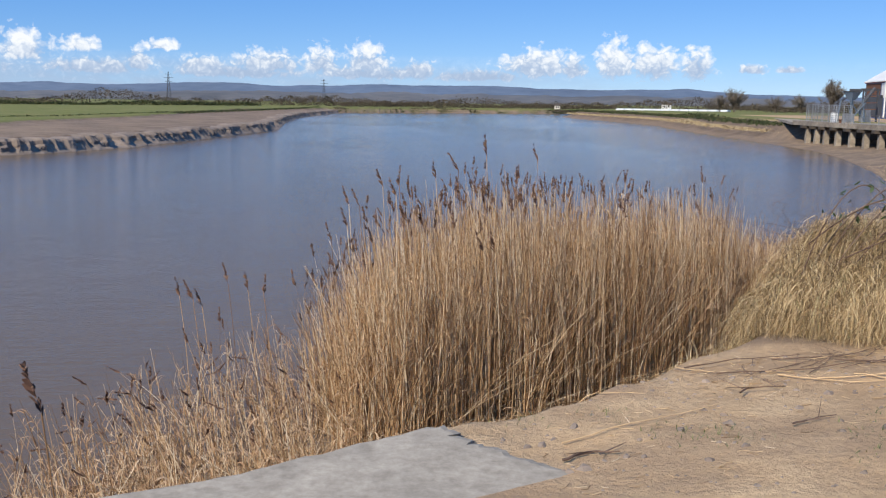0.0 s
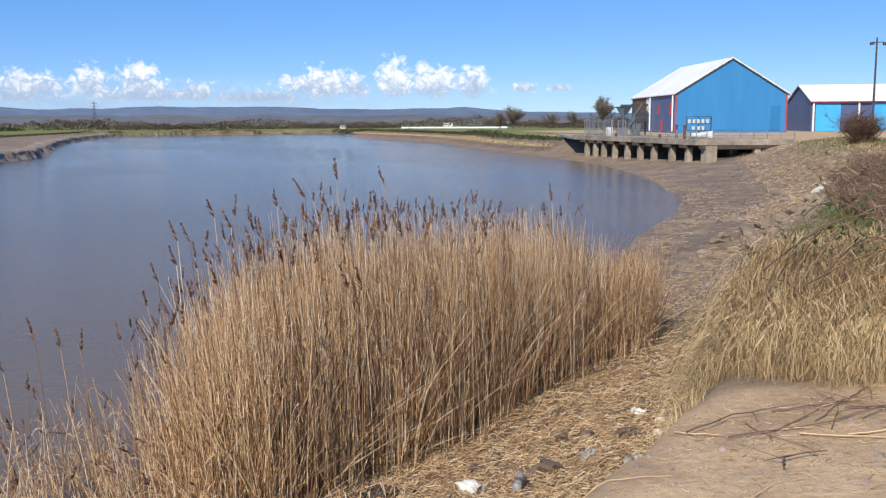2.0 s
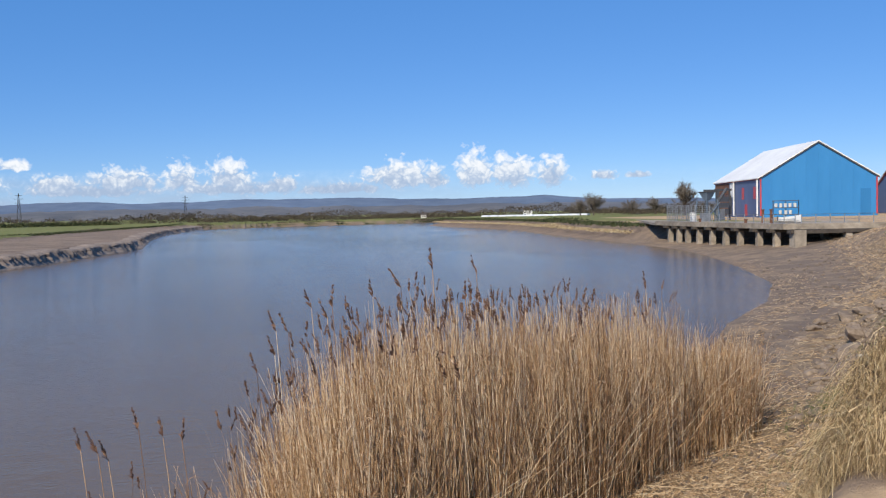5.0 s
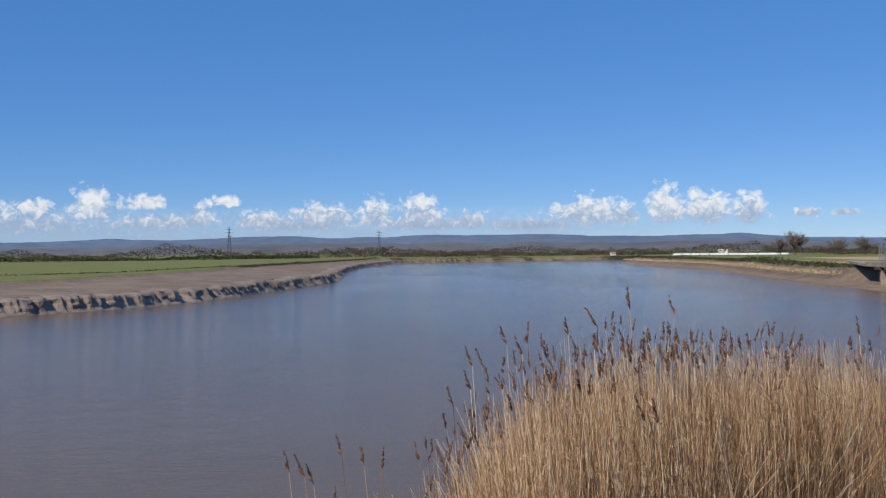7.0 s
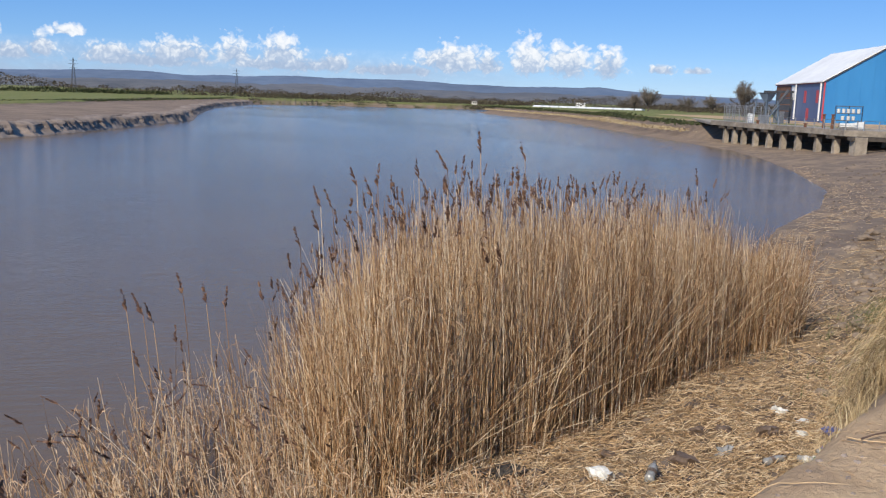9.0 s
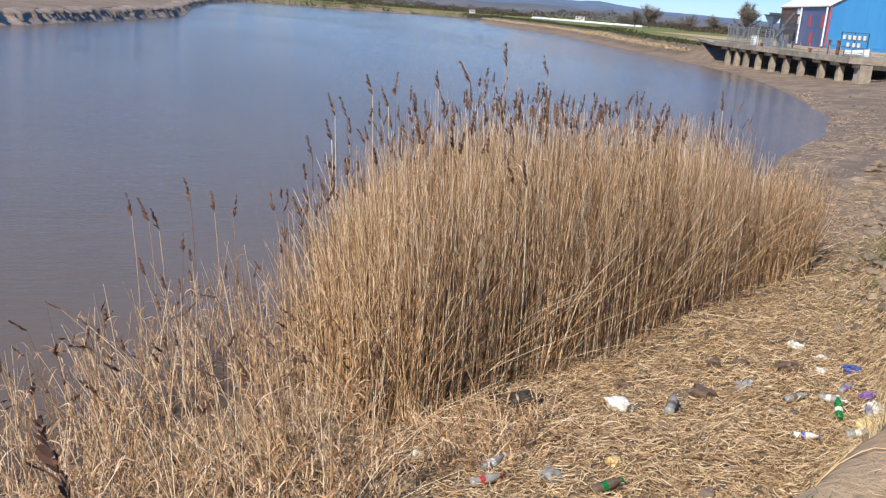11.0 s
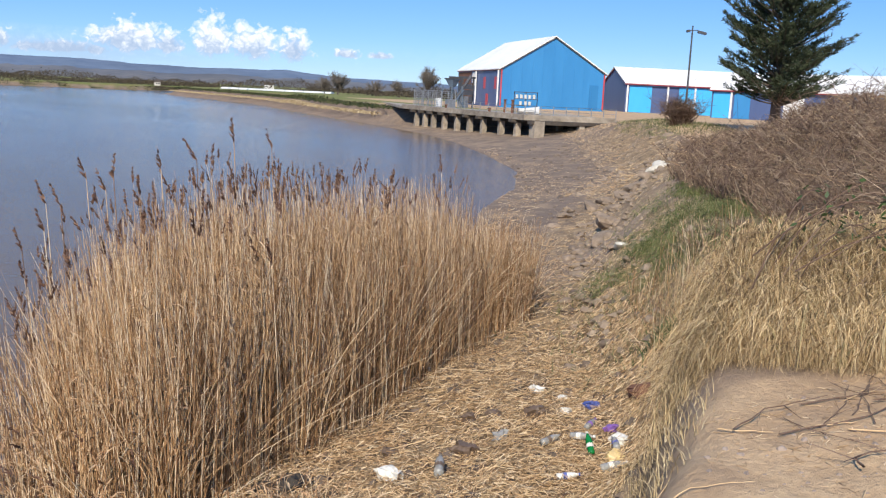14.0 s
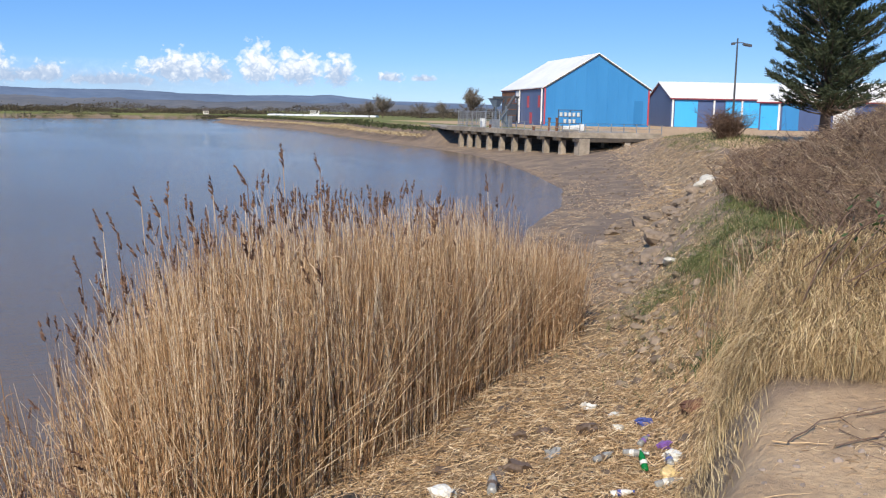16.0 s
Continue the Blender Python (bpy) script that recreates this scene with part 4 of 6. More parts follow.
bollard(56.2, 94.6, 1.5, RUST, "tall rusty steel mooring post")
bollard(57.1, 94.4, 1.5, RUST, "tall rusty steel mooring post")
bollard(52.6, 92.0, 0.5, RUST, "low rusty mooring bollard")
bollard(53.4, 104.0, 0.5, RUST, "low rusty mooring bollard")
for (x_, y_, w_, d_, h_, mat_, lab_) in ((57.0, 113, 0.7, 0.6, 1.3, WHITE, "white electrical cabinet on the wharf"), (60.6, 116.5, 1.2, 0.9, 1.2, STEEL, "grey steel cabinet on the wharf")):
    b = bmesh.new()
    box(b, -w_ / 2, w_ / 2, -d_ / 2, d_ / 2, 0.1, h_)
    bmesh.ops.bevel(b, geom=b.edges[:], offset=0.03, segments=2, affect="EDGES")
    body_ = part("cabinet", b, mat_)
    body_.location = (x_, y_, DECK_Z)
    tagged(body_, lab_, "cabinet")
    b = bmesh.new()
    box(b, -w_ / 2 + 0.08, w_ / 2 - 0.08, -d_ / 2 - 0.02, -d_ / 2, 0.2, h_ - 0.1)
    part("door", b, mat_, body_)
    b = bmesh.new()
    box(b, -w_ / 2 + 0.02, w_ / 2 - 0.02, -d_ / 2 + 0.02, d_ / 2 - 0.02, 0.0, 0.1)
    part("plinth", b, CONCRETE, body_)


def street_lamp(x, y, h, heading):
    z = zat(x, y)
    ob = thing("street_lamp", x, y, z, "tall dark steel yard lamp with two flood heads", "street lamp")
    b = bmesh.new()
    rod(b, (x, y, z - 0.2), (x, y, z + h), 0.13, 0.075, 10)
    under(ob, "pole", b, DARK_STEEL)
    m = frame_at(x, y, z + h - 0.45, heading)
    b = bmesh.new()
    rod(b, m @ Vector((-0.35, 0, 0)), m @ Vector((0.6, 0, 0.02)), 0.045)
    under(ob, "bracket", b, DARK_STEEL)
    for u, w in ((0.55, 0.9), (-0.62, 0.4)):
        b = bmesh.new()
        box(b, u, u + w, -0.25, 0.25, -0.13, 0.13, m @ Matrix.Rotation(radians(12 if u > 0 else -12), 4, "Y"))
        bmesh.ops.bevel(b, geom=b.edges[:], offset=0.05, segments=2, affect="EDGES")
        hd = under(ob, "lamp_head", b, DARK_STEEL)
    return ob


street_lamp(66.3, 75.4, 9.75, 120)

# ---- reeds ----
R = np.random.RandomState(7)


def inside(px, py, poly):
    r = np.zeros(px.shape, bool)
    for (ax, ay), (bx, by) in zip(poly, poly[1:] + poly[:1]):
        c = ((ay > py) != (by > py)) & (px < (bx - ax) * (py - ay) / (by - ay + 1e-12) + ax)
        r ^= c
    return r


def scatter(poly, n, rnd):
    xs, ys = [q[0] for q in poly], [q[1] for q in poly]
    out = np.zeros((0, 2))
    while len(out) < n:
        q = np.stack([rnd.uniform(min(xs), max(xs), n * 2), rnd.uniform(min(ys), max(ys), n * 2)], -1)
        out = np.concatenate([out, q[inside(q[:, 0], q[:, 1], poly)]])
    return out[:n]


CLUMP = [(1.3, 10.1), (2.5, 11.3), (3.7, 12.0), (4.75, 12.9), (6.3, 14.2), (7.5, 15.2), (9.2, 16.8), (10.6, 18.8), (10.4, 20.2), (8.2, 19.2), (6.0, 18.0),
         (4.0, 16.8), (2.0, 15.6), (0.65, 14.8), (0.3, 13.2), (0.3, 11.4), (0.6, 10.5)]
SHORT = [(-3.6, 8.4), (-1.8, 7.2), (-0.4, 7.2), (1.2, 9.6), (0.8, 11.5), (0.6, 13.6), (-1.2, 13.6), (-2.2, 11.6), (-3.2, 10.2)]
NEAR = [(-2.9, 5.6), (-1.4, 4.9), (-0.3, 5.0), (0.6, 6.8), (0.9, 8.6), (-0.3, 8.9), (-2.2, 8.2), (-3.0, 7.2)]


END = [(8.6, 15.9), (9.6, 16.4), (10.5, 17.6), (10.6, 18.6), (9.6, 18.2), (8.7, 17.0)]


def stems(base, height, lean, wind, rbase, rnd, k=5):
    """Bent reed stalks from their feet; wind is the drift of the tip."""
    n = len(base)
    z, _ = land(base[:, 0], base[:, 1])
    a = rnd.uniform(0, 6.283, n)
    tip = np.stack([np.cos(a) * lean + wind[0], np.sin(a) * lean + wind[1]], -1)
    s = np.linspace(0, 1, k)
    bend = s[None, :] ** rnd.uniform(1.2, 2.2, n)[:, None]
    p = np.zeros((n, k, 3))
    p[..., :2] = base[:, None, :] + tip[:, None, :] * bend[..., None]
    hh = np.sqrt(np.maximum(height ** 2 - (tip ** 2).sum(-1), 0.05))
    p[..., 2] = np.maximum(z, -0.3)[:, None] - 0.05 + hh[:, None] * s
    r = rbase[:, None] * (1 - 0.62 * s)[None, :]
    return p, r


def leaves_of(p, rnd, per, length, width, droop):
    """Dry strap leaves along the stalks."""
    n, k, _ = p.shape
    idx = np.repeat(np.arange(n), per)
    f = rnd.uniform(0.25, 0.92, len(idx)) * (k - 1)
    i0 = np.minimum(f.astype(int), k - 2)
    q = p[idx, i0] + (p[idx, i0 + 1] - p[idx, i0]) * (f - i0)[:, None]
    a = rnd.normal(2.2, 1.2, len(idx))
    L = length * rnd.uniform(0.5, 1.2, len(idx))
    d = np.stack([np.cos(a), np.sin(a), np.zeros(len(a))], -1)
    s = np.linspace(0, 1, 4)
    up = rnd.uniform(0.3, 1.0, len(idx))
    out = q[:, None, :] + d[:, None, :] * (L[:, None] * s * 0.62)[..., None]
    out[..., 2] += L[:, None] * (up[:, None] * s - droop * s * s)
    w = width * np.array([0.7, 1.0, 0.7, 0.06])[None, :] * rnd.uniform(0.6, 1.3, len(idx))[:, None]
    across = unit(np.stack([-np.sin(a), np.cos(a), rnd.normal(0, 0.5, len(a))], -1))
    return out, w, across


def plume_parts(tips, dirs, size, rnd):
    """Feathery seed heads: a short spine with many drooping hairs."""
    n = len(tips)
    per = 34
    idx = np.repeat(np.arange(n), per)
    f = rnd.uniform(-0.05, 1, len(idx))
    L = size[idx]
    q = tips[idx] + dirs[idx] * (f * L)[:, None]
    a = rnd.uniform(0, 6.283, len(idx))
    hair = L * rnd.uniform(0.18, 0.36, len(idx)) * (1.15 - 0.75 * f)
    side = np.stack([np.cos(a), np.sin(a), np.zeros(len(a))], -1) * 0.42 + np.array([-0.18, 0.10, 0.0])
    s = np.linspace(0, 1, 3)
    out = q[:, None, :] + (side * hair[:, None])[:, None, :] * s[None, :, None] + (dirs[idx] * hair[:, None])[:, None, :] * (s - 0.35 * s * s)[None, :, None]
    w = np.array([0.5, 1.0, 0.2])[None, :] * (0.016 + 0.06 * L)[:, None] * rnd.uniform(0.5, 1.1, len(idx))[:, None]
    across = unit(rnd.normal(0, 1, (len(idx), 3)))
    return out, w, across


reed_bed = thing("reed_bed", 4, 14, 0, "dense stand of tall dry straw-coloured river reeds", "reeds")
reed_bed["kind"] = "stuff"
_o = np.array([4.0, 14.0, 0.0])
# tall clump
cb = scatter(CLUMP, 10500, R) + R.normal(0, 0.13, (10500, 2))
cb = cb[R.uniform(0, 1, len(cb)) < np.interp(cb[:, 0] + 0.35 * (17 - cb[:, 1]), [6.5, 9.5], [1.0, 0.55])]
inner, _ = polydist(cb[:, 0], cb[:, 1], CLUMP + CLUMP[:1])
hgt = np.interp(cb[:, 0], [0.1, 0.6, 1.2, 2.6, 4.5, 7.5, 9.0, 10.6], [2.3, 2.85, 3.35, 3.75, 3.6, 3.3, 2.5, 1.8]) * (1 - 0.55 * R.beta(1.5, 1.9, len(cb))) * np.interp(inner, [0, 0.7], [0.90, 1.0])
P1, r1 = stems(cb, hgt, R.gamma(2.0, 0.15, len(cb)), (-0.08, 0.02), R.uniform(0.0032, 0.0078, len(cb)), R)
# dead leaning stalks at the rim
rim = cb[inner < 0.5]
rim = rim[R.permutation(len(rim))[:1250]]
P1b, r1b = stems(rim, R.uniform(0.8, 2.4, len(rim)), R.uniform(0.15, 1.2, len(rim)), (0.22, -0.24), R.uniform(0.004, 0.008, len(rim)), R)
# thinner, shorter reeds in the shallows, and broken ones at the foot of the slab
sb = scatter(SHORT, 180, R)[:, None, :] + R.normal(0, 0.14, (180, 5, 2))
sb = sb.reshape(-1, 2)
sb = sb[inside(sb[:, 0], sb[:, 1], SHORT)]
sh = np.interp(sb[:, 1], [7, 9.5, 12, 13.6], [1.05, 1.4, 1.9, 2.05]) * R.uniform(0.45, 1.0, len(sb))
P2, r2 = stems(sb, sh, R.gamma(2.0, 0.16, len(sb)), (-0.2, 0.0), R.uniform(0.004, 0.0075, len(sb)), R)
NEAR_FOOT = [(1.2, 8.6), (2.0, 8.4), (2.7, 9.6), (2.2, 10.1), (1.4, 9.6)]
nb = (scatter(NEAR, 300, R)[:, None, :] + R.normal(0, 0.14, (300, 7, 2))).reshape(-1, 2)
nb = np.concatenate([nb, scatter(NEAR_FOOT, 260, R)])
P3, r3 = stems(nb, R.uniform(0.35, 1.25, len(nb)) * np.where(np.arange(len(nb)) < len(nb) - 260, 1.0, 0.6), R.gamma(2.0, 0.26, len(nb)), (-0.05, -0.1), R.uniform(0.004, 0.0075, len(nb)), R)
# low broken growth that blurs the foot of the clump
ft = rim[R.randint(0, len(rim), 1600)] + R.normal(0, 0.25, (1600, 2))
P1c, r1c = stems(ft, R.uniform(0.25, 1.2, len(ft)), R.gamma(2.0, 0.22, len(ft)), (0.1, -0.1), R.uniform(0.003, 0.006, len(ft)), R)
# thin tall stalks on the river side, among the highest seed heads
tb = scatter([(-0.3, 13.0), (0.4, 11.8), (1.6, 12.2), (3.2, 13.4), (3.6, 15.6), (1.2, 15.2), (-0.1, 14.4)], 520, R)
th = np.interp(tb[:, 0], [-0.3, 0.6, 1.5, 3.0], [2.2, 3.1, 3.7, 4.0]) * R.uniform(0.72, 1.0, len(tb))
P1d, r1d = stems(tb, th, R.gamma(2.0, 0.10, len(tb)), (-0.1, 0.02), R.uniform(0.003, 0.0055, len(tb)), R)
# a lower leafy clump set apart at the far end
eb = scatter(END, 900, R)
P1e, r1e = stems(eb, R.uniform(0.8, 2.1, len(eb)), R.gamma(2.0, 0.14, len(eb)), (0.02, 0.0), R.uniform(0.004, 0.008, len(eb)), R)
allp, allr = np.concatenate([P1, P1b, P1c, P1d, P1e, P2, P3]) - _o, np.concatenate([r1, r1b, r1c, r1d, r1e, r2, r3])
part("stems", tubes("stems", allp, allr), REED, reed_bed)
L1 = leaves_of(P1 - _o, R, 1, 0.40, 0.011, 0.55)
L2 = leaves_of(np.concatenate([P1e, P2, P3]) - _o, R, 3, 0.34, 0.012, 0.7)
part("leaves", ribbons("leaves", *[np.concatenate([a, b]) for a, b in zip(L1, L2)]), REED_LEAF, reed_bed)
# seed heads: the tallest stand where they are seen, the rest crown the clump at random
HEADS = [(2.671, 13.233, 4.327), (3.833, 15.332, 4.107), (2.446, 11.258, 3.097), (2.62, 11.35, 3.05), (7.03, 15.649, 3.699), (1.018, 14.751, 3.693), (2.248, 13.505, 4.071),
         (-1.477, 13.45, 2.22), (-1.95, 13.0, 2.05), (1.25, 14.6, 3.55), (-0.86, 3.72, 3.36),
         (-2.2, 13.2, 2.05), (-1.85, 13.2, 1.88), (-1.15, 13.4, 2.1), (-0.9, 13.4, 2.05), (0.28, 13.2, 1.65), (0.45, 14.2, 3.42), (0.63, 14.2, 3.39), (0.42, 14.2, 3.05),
         (0.15, 14.2, 2.8), (1.3, 14.2, 3.75), (1.92, 14.2, 3.88), (1.72, 14.2, 3.0), (1.46, 12.4, 2.85)]
ht = np.array(HEADS) - np.array([0, 0, 0.17])
hb = ht[:, :2] + np.array([0.12, 0.0])
hz0 = np.maximum(land(hb[:, 0], hb[:, 1])[0], -0.2)
s5 = np.linspace(0, 1, 5)
hp = np.zeros((len(ht), 5, 3))
hp[..., :2] = hb[:, None, :] + (ht[:, :2] - hb)[:, None, :] * (s5 ** 2)[None, :, None]
hp[..., 2] = hz0[:, None] + (ht[:, 2] - hz0)[:, None] * s5
part("flower_stems", tubes("flower_stems", hp - _o, np.full((len(ht), 5), 0.0055)), REED, reed_bed)
order = np.argsort(-P1[:, -1, 2] + R.normal(0, 0.42, len(P1)))[:190]
low = R.permutation(len(P2))[:120]
thin = R.permutation(len(P1d))[:110]
tips = np.concatenate([ht, P1[order, -1] - [0, 0, 0.02], P2[low, -1], P1d[thin, -1]])
td = unit(np.concatenate([np.tile([[-0.3, 0.02, 1.0]], (len(ht), 1)) + R.normal(0, 0.16, (len(ht), 3)), P1[order, -1] - P1[order, -2] + R.normal(0, 0.12, (len(order), 3)), P2[low, -1] - P2[low, -2] + R.normal(0, 0.2, (len(low), 3)), P1d[thin, -1] - P1d[thin, -2] + R.normal(0, 0.14, (len(thin), 3))]))
size = np.concatenate([np.full(len(ht), 0.31), R.uniform(0.09, 0.27, len(order)), R.uniform(0.12, 0.24, len(low)), R.uniform(0.14, 0.27, len(thin))])
part("seed_heads", ribbons("seed_heads", *plume_parts(tips - _o, td, size, R)), PLUME, reed_bed, "brown feathery seed heads")

# ---- straw litter on the beach ----
BEACH = [(0.2, 5.0), (1.6, 5.0), (3.2, 5.8), (4.9, 6.9), (6.8, 8.6), (8.8, 11.8), (11.4, 15.8), (14.6, 21.0), (13.2, 23.4), (10.6, 19.6), (8.5, 16.4), (6.0, 14.2), (3.0, 11.8), (0.8, 9.8), (-0.6, 8.0)]


def straws(name, pts, length, rad, rnd, lift, tilt=0.12):
    z0 = land(pts[:, 0], pts[:, 1])[0]
    steep = np.hypot(land(pts[:, 0] + 0.05, pts[:, 1])[0] - z0, land(pts[:, 0], pts[:, 1] + 0.05)[0] - z0) / 0.05
    pts, steep = pts[steep < 1.7], steep[steep < 1.7]
    n = len(pts)
    a = np.where(rnd.uniform(0, 1, n) < 0.35, rnd.normal(0.6, 0.5, n), rnd.uniform(0, 6.283, n))
    L = length * rnd.uniform(0.3, 1.3, n) / (1 + steep ** 2)
    d = np.stack([np.cos(a), np.sin(a)], -1)
    s = np.linspace(-0.5, 0.5, 3)
    p = np.zeros((n, 3, 3))
    p[..., :2] = pts[:, None, :] + d[:, None, :] * (L[:, None] * s)[..., None]
    p[:, 1, :2] += rnd.normal(0, 0.02, (n, 2))
    zz, _ = land(p[..., 0], p[..., 1])
    p[..., 2] = zz + rnd.uniform(0.0, lift, n)[:, None] + rnd.normal(0, tilt, n)[:, None] * (L[:, None] * s)
    p[..., 2] = np.maximum(p[..., 2], zz + 0.004)
    return tubes(name, p, np.repeat(rad * rnd.uniform(0.6, 1.3, n)[:, None], 3, 1))


lb = scatter(BEACH, 44000, R)
lb = lb[R.uniform(0, 1, len(lb)) < np.interp(lb[:, 1] - 0.3 * lb[:, 0], [8.5, 13.5], [1.0, 0.14])]
ob = part("reed_litter", straws("reed_litter", lb, 0.16, 0.0044, R, 0.07, 0.34), LITTER)
tagged(ob, "matted drift of broken dry reed straw on the beach", "straw litter", kind="stuff")
fs = rim[R.randint(0, len(rim), 260)] + R.normal(0, 0.45, (260, 2)) + [0.4, -0.4]
ob = part("reed_stalk_litter", straws("fallen_stalks", fs, 1.1, 0.005, R, 0.14, 0.15), LITTER)
tagged(ob, "long fallen reed stalks lying out over the litter", "reed stalks", kind="stuff")
wb = scatter([q for q in BEACH], 420, R)
ob = part("drift_sticks", straws("drift_sticks", wb, 0.22, 0.0085, R, 0.05, 0.25), TWIG)
tagged(ob, "dark broken sticks mixed through the straw", "sticks", kind="stuff")
# drift lines of straw along the mud further on
dl = []
for _line in ([(11, 22), (16, 29), (22, 36), (28, 43), (36, 56)], [(13, 22), (18, 27), (25, 34), (33, 43), (42, 56), (50, 70)], [(22, 39), (30, 50), (36, 62), (42, 74)]):
    for (ax, ay), (bx, by) in zip(_line, _line[1:]):
        u = R.uniform(0, 1, 420)
        dl.append(np.stack([ax + (bx - ax) * u + R.normal(0, 0.7, 420), ay + (by - ay) * u + R.normal(0, 0.7, 420)], -1))
dl = np.concatenate(dl)
ob = part("reed_litter", straws("drift_lines", dl, 0.22, 0.0055, R, 0.03), LITTER)
tagged(ob, "pale drift lines of straw left on the mud", "straw litter", kind="stuff")


# ---- brush on the bank ----
def blades(name, pts, length, width, rnd, spread=0.5, k=4):
    n = len(pts)
    z, _ = land(pts[:, 0], pts[:, 1])
    a = rnd.uniform(0, 6.283, n)
    L = length * rnd.uniform(0.45, 1.25, n)
    s = np.linspace(0, 1, k)
    d = np.stack([np.cos(a), np.sin(a)], -1)
    sp = spread * rnd.uniform(0.2, 1.3, n)
    p = np.zeros((n, k, 3))
    p[..., :2] = pts[:, None, :] + d[:, None, :] * (L * sp)[:, None, None] * (s ** 1.6)[None, :, None]
    p[..., 2] = z[:, None] - 0.02 + L[:, None] * (s - 0.42 * np.minimum(sp, 1.2)[:, None] * s ** 2)
    w = width * np.linspace(1, 0.12, k)[None, :] * rnd.uniform(0.6, 1.3, n)[:, None]
    across = unit(np.stack([-np.sin(a), np.cos(a), np.zeros(n)], -1))
    return ribbons(name, p, w, across)


def thicket(name, pts, height, rad, rnd, arch=0.9, k=6, forks=2):
    """Arching dry canes with side twigs."""
    n = len(pts)
    z, _ = land(pts[:, 0], pts[:, 1])
    a = rnd.uniform(0, 6.283, n)
    H = height * rnd.uniform(0.45, 1.15, n) * np.clip(1 + 0.55 * waves(pts[:, 0], pts[:, 1], 1.3, 19), 0.3, 1.9)
    A = arch * H * rnd.uniform(0.2, 1.3, n)
    s = np.linspace(0, 1, k)
    p = np.zeros((n, k, 3))
    bent = np.cumsum(rnd.normal(0, 0.16, (n, k, 2)) * H[:, None, None], axis=1) * (s > 0)[None, :, None]
    p[..., 0] = pts[:, :1] + (np.cos(a) * A)[:, None] * s + bent[..., 0]
    p[..., 1] = pts[:, 1:] + (np.sin(a) * A)[:, None] * s + bent[..., 1]
    p[..., 2] = z[:, None] - 0.03 + H[:, None] * (1.9 * s - 1.05 * s * s)
    r = (rad * np.clip(np.hypot(pts[:, 0], pts[:, 1]) / 16, 0.5, 2.2) * rnd.uniform(0.6, 1.3, n))[:, None] * np.linspace(1, 0.35, k)[None, :]
    paths, radii = [p], [r]
    for f in range(forks):
        i = rnd.randint(1, k - 1, n)
        q = p[np.arange(n), i]
        b = rnd.uniform(0, 6.283, n)
        l = H * rnd.uniform(0.2, 0.6, n)
        t = np.zeros((n, k, 3))
        t[..., 0] = q[:, :1] + (np.cos(b) * l)[:, None] * s
        t[..., 1] = q[:, 1:2] + (np.sin(b) * l)[:, None] * s
        t[..., 2] = q[:, 2:] + (l * rnd.uniform(-0.3, 1.0, n))[:, None] * s
        paths.append(t)
        radii.append(r * 0.6)
    return tubes(name, np.concatenate(paths), np.concatenate(radii))


MOUND = [(7.4, 7.0), (10.4, 10.8), (13.6, 14.4), (16.6, 19.6), (20.9, 25.4), (27.9, 32.9), (34.6, 39.6), (42, 40), (48, 30), (34, 18), (22, 9), (12, 4.8), (7.5, 4.6), (5.0, 5.2)]
GREEN = [(8.0, 9.4), (9.8, 11.8), (12.6, 15.8), (16.4, 20.6), (21.5, 26.4), (29, 33.8), (37, 42), (39.5, 41), (31, 31.6), (23.4, 24), (18.4, 18.6), (14.4, 13.6), (11.2, 10.2), (9, 8.4)]
mp = np.concatenate([scatter(MOUND, 6000, R), scatter([q for q in MOUND if q[0] < 24] + [(12, 6)], 5500, R)])
ob = part("bramble_scrub", thicket("bramble_scrub", mp, 0.85, 0.0075, R, 0.42, 4, 3), BRUSH)
tagged(ob, "tangled brown winter bramble scrub over the bank", "scrub", kind="stuff")
gp = scatter(MOUND, 3000, R)
ob = part("dry_grass", blades("dry_grass", gp, 0.5, 0.014, R, 1.0), DRY_GRASS)
tagged(ob, "rank dry yellow grass among the scrub", "grass", kind="stuff")
ggp = np.concatenate([scatter(GREEN, 7000, R), scatter([(8.6, 9.2), (10.6, 12.4), (15.5, 18.4), (20, 24), (25, 27.4), (19, 18), (13, 11.4), (10, 8.8)], 4500, R)])
ggp = ggp[waves(ggp[:, 0], ggp[:, 1], 0.9, 81) + 0.5 * waves(ggp[:, 0], ggp[:, 1], 2.3, 82) > 0.05]
ggp = np.concatenate([ggp] + [R.normal(c, 0.55 + 0.03 * c[1], (800, 2)) for c in ((17.6, 20.7), (13.4, 16.6), (12.6, 16.9), (14.8, 17.2), (11.6, 13.4), (10.6, 13.6), (9.4, 11.4))])
ob = part("green_grass", blades("green_grass", ggp, 0.24, 0.016, R, 1.3), GREEN_GRASS)
tagged(ob, "fresh green grass along the top of bank", "grass", kind="stuff")
# straw-coloured tussocks between sand and scrub
TUSS = [(4.2, 6.0), (4.6, 6.4), (5.7, 7.1), (7.5, 8.4), (9.4, 11.2), (10.2, 10.8), (8.4, 8.0), (6.6, 6.2), (5.6, 5.7), (5.0, 5.7)]
tp = scatter(TUSS, 4500, R) + R.normal(0, 0.12, (4500, 2))
ob = part("dry_grass", blades("tussocks", tp, 0.19, 0.006, R, 1.2), DRY_GRASS)
tagged(ob, "matted straw-coloured grass tussocks at the sand's edge", "grass", kind="stuff")
HEAP = [(4.15, 6.15), (4.6, 5.8), (5.1, 5.4), (5.4, 4.95), (6.6, 4.9), (7.6, 6.2), (6.4, 6.5), (5.2, 6.5), (4.5, 6.5)]


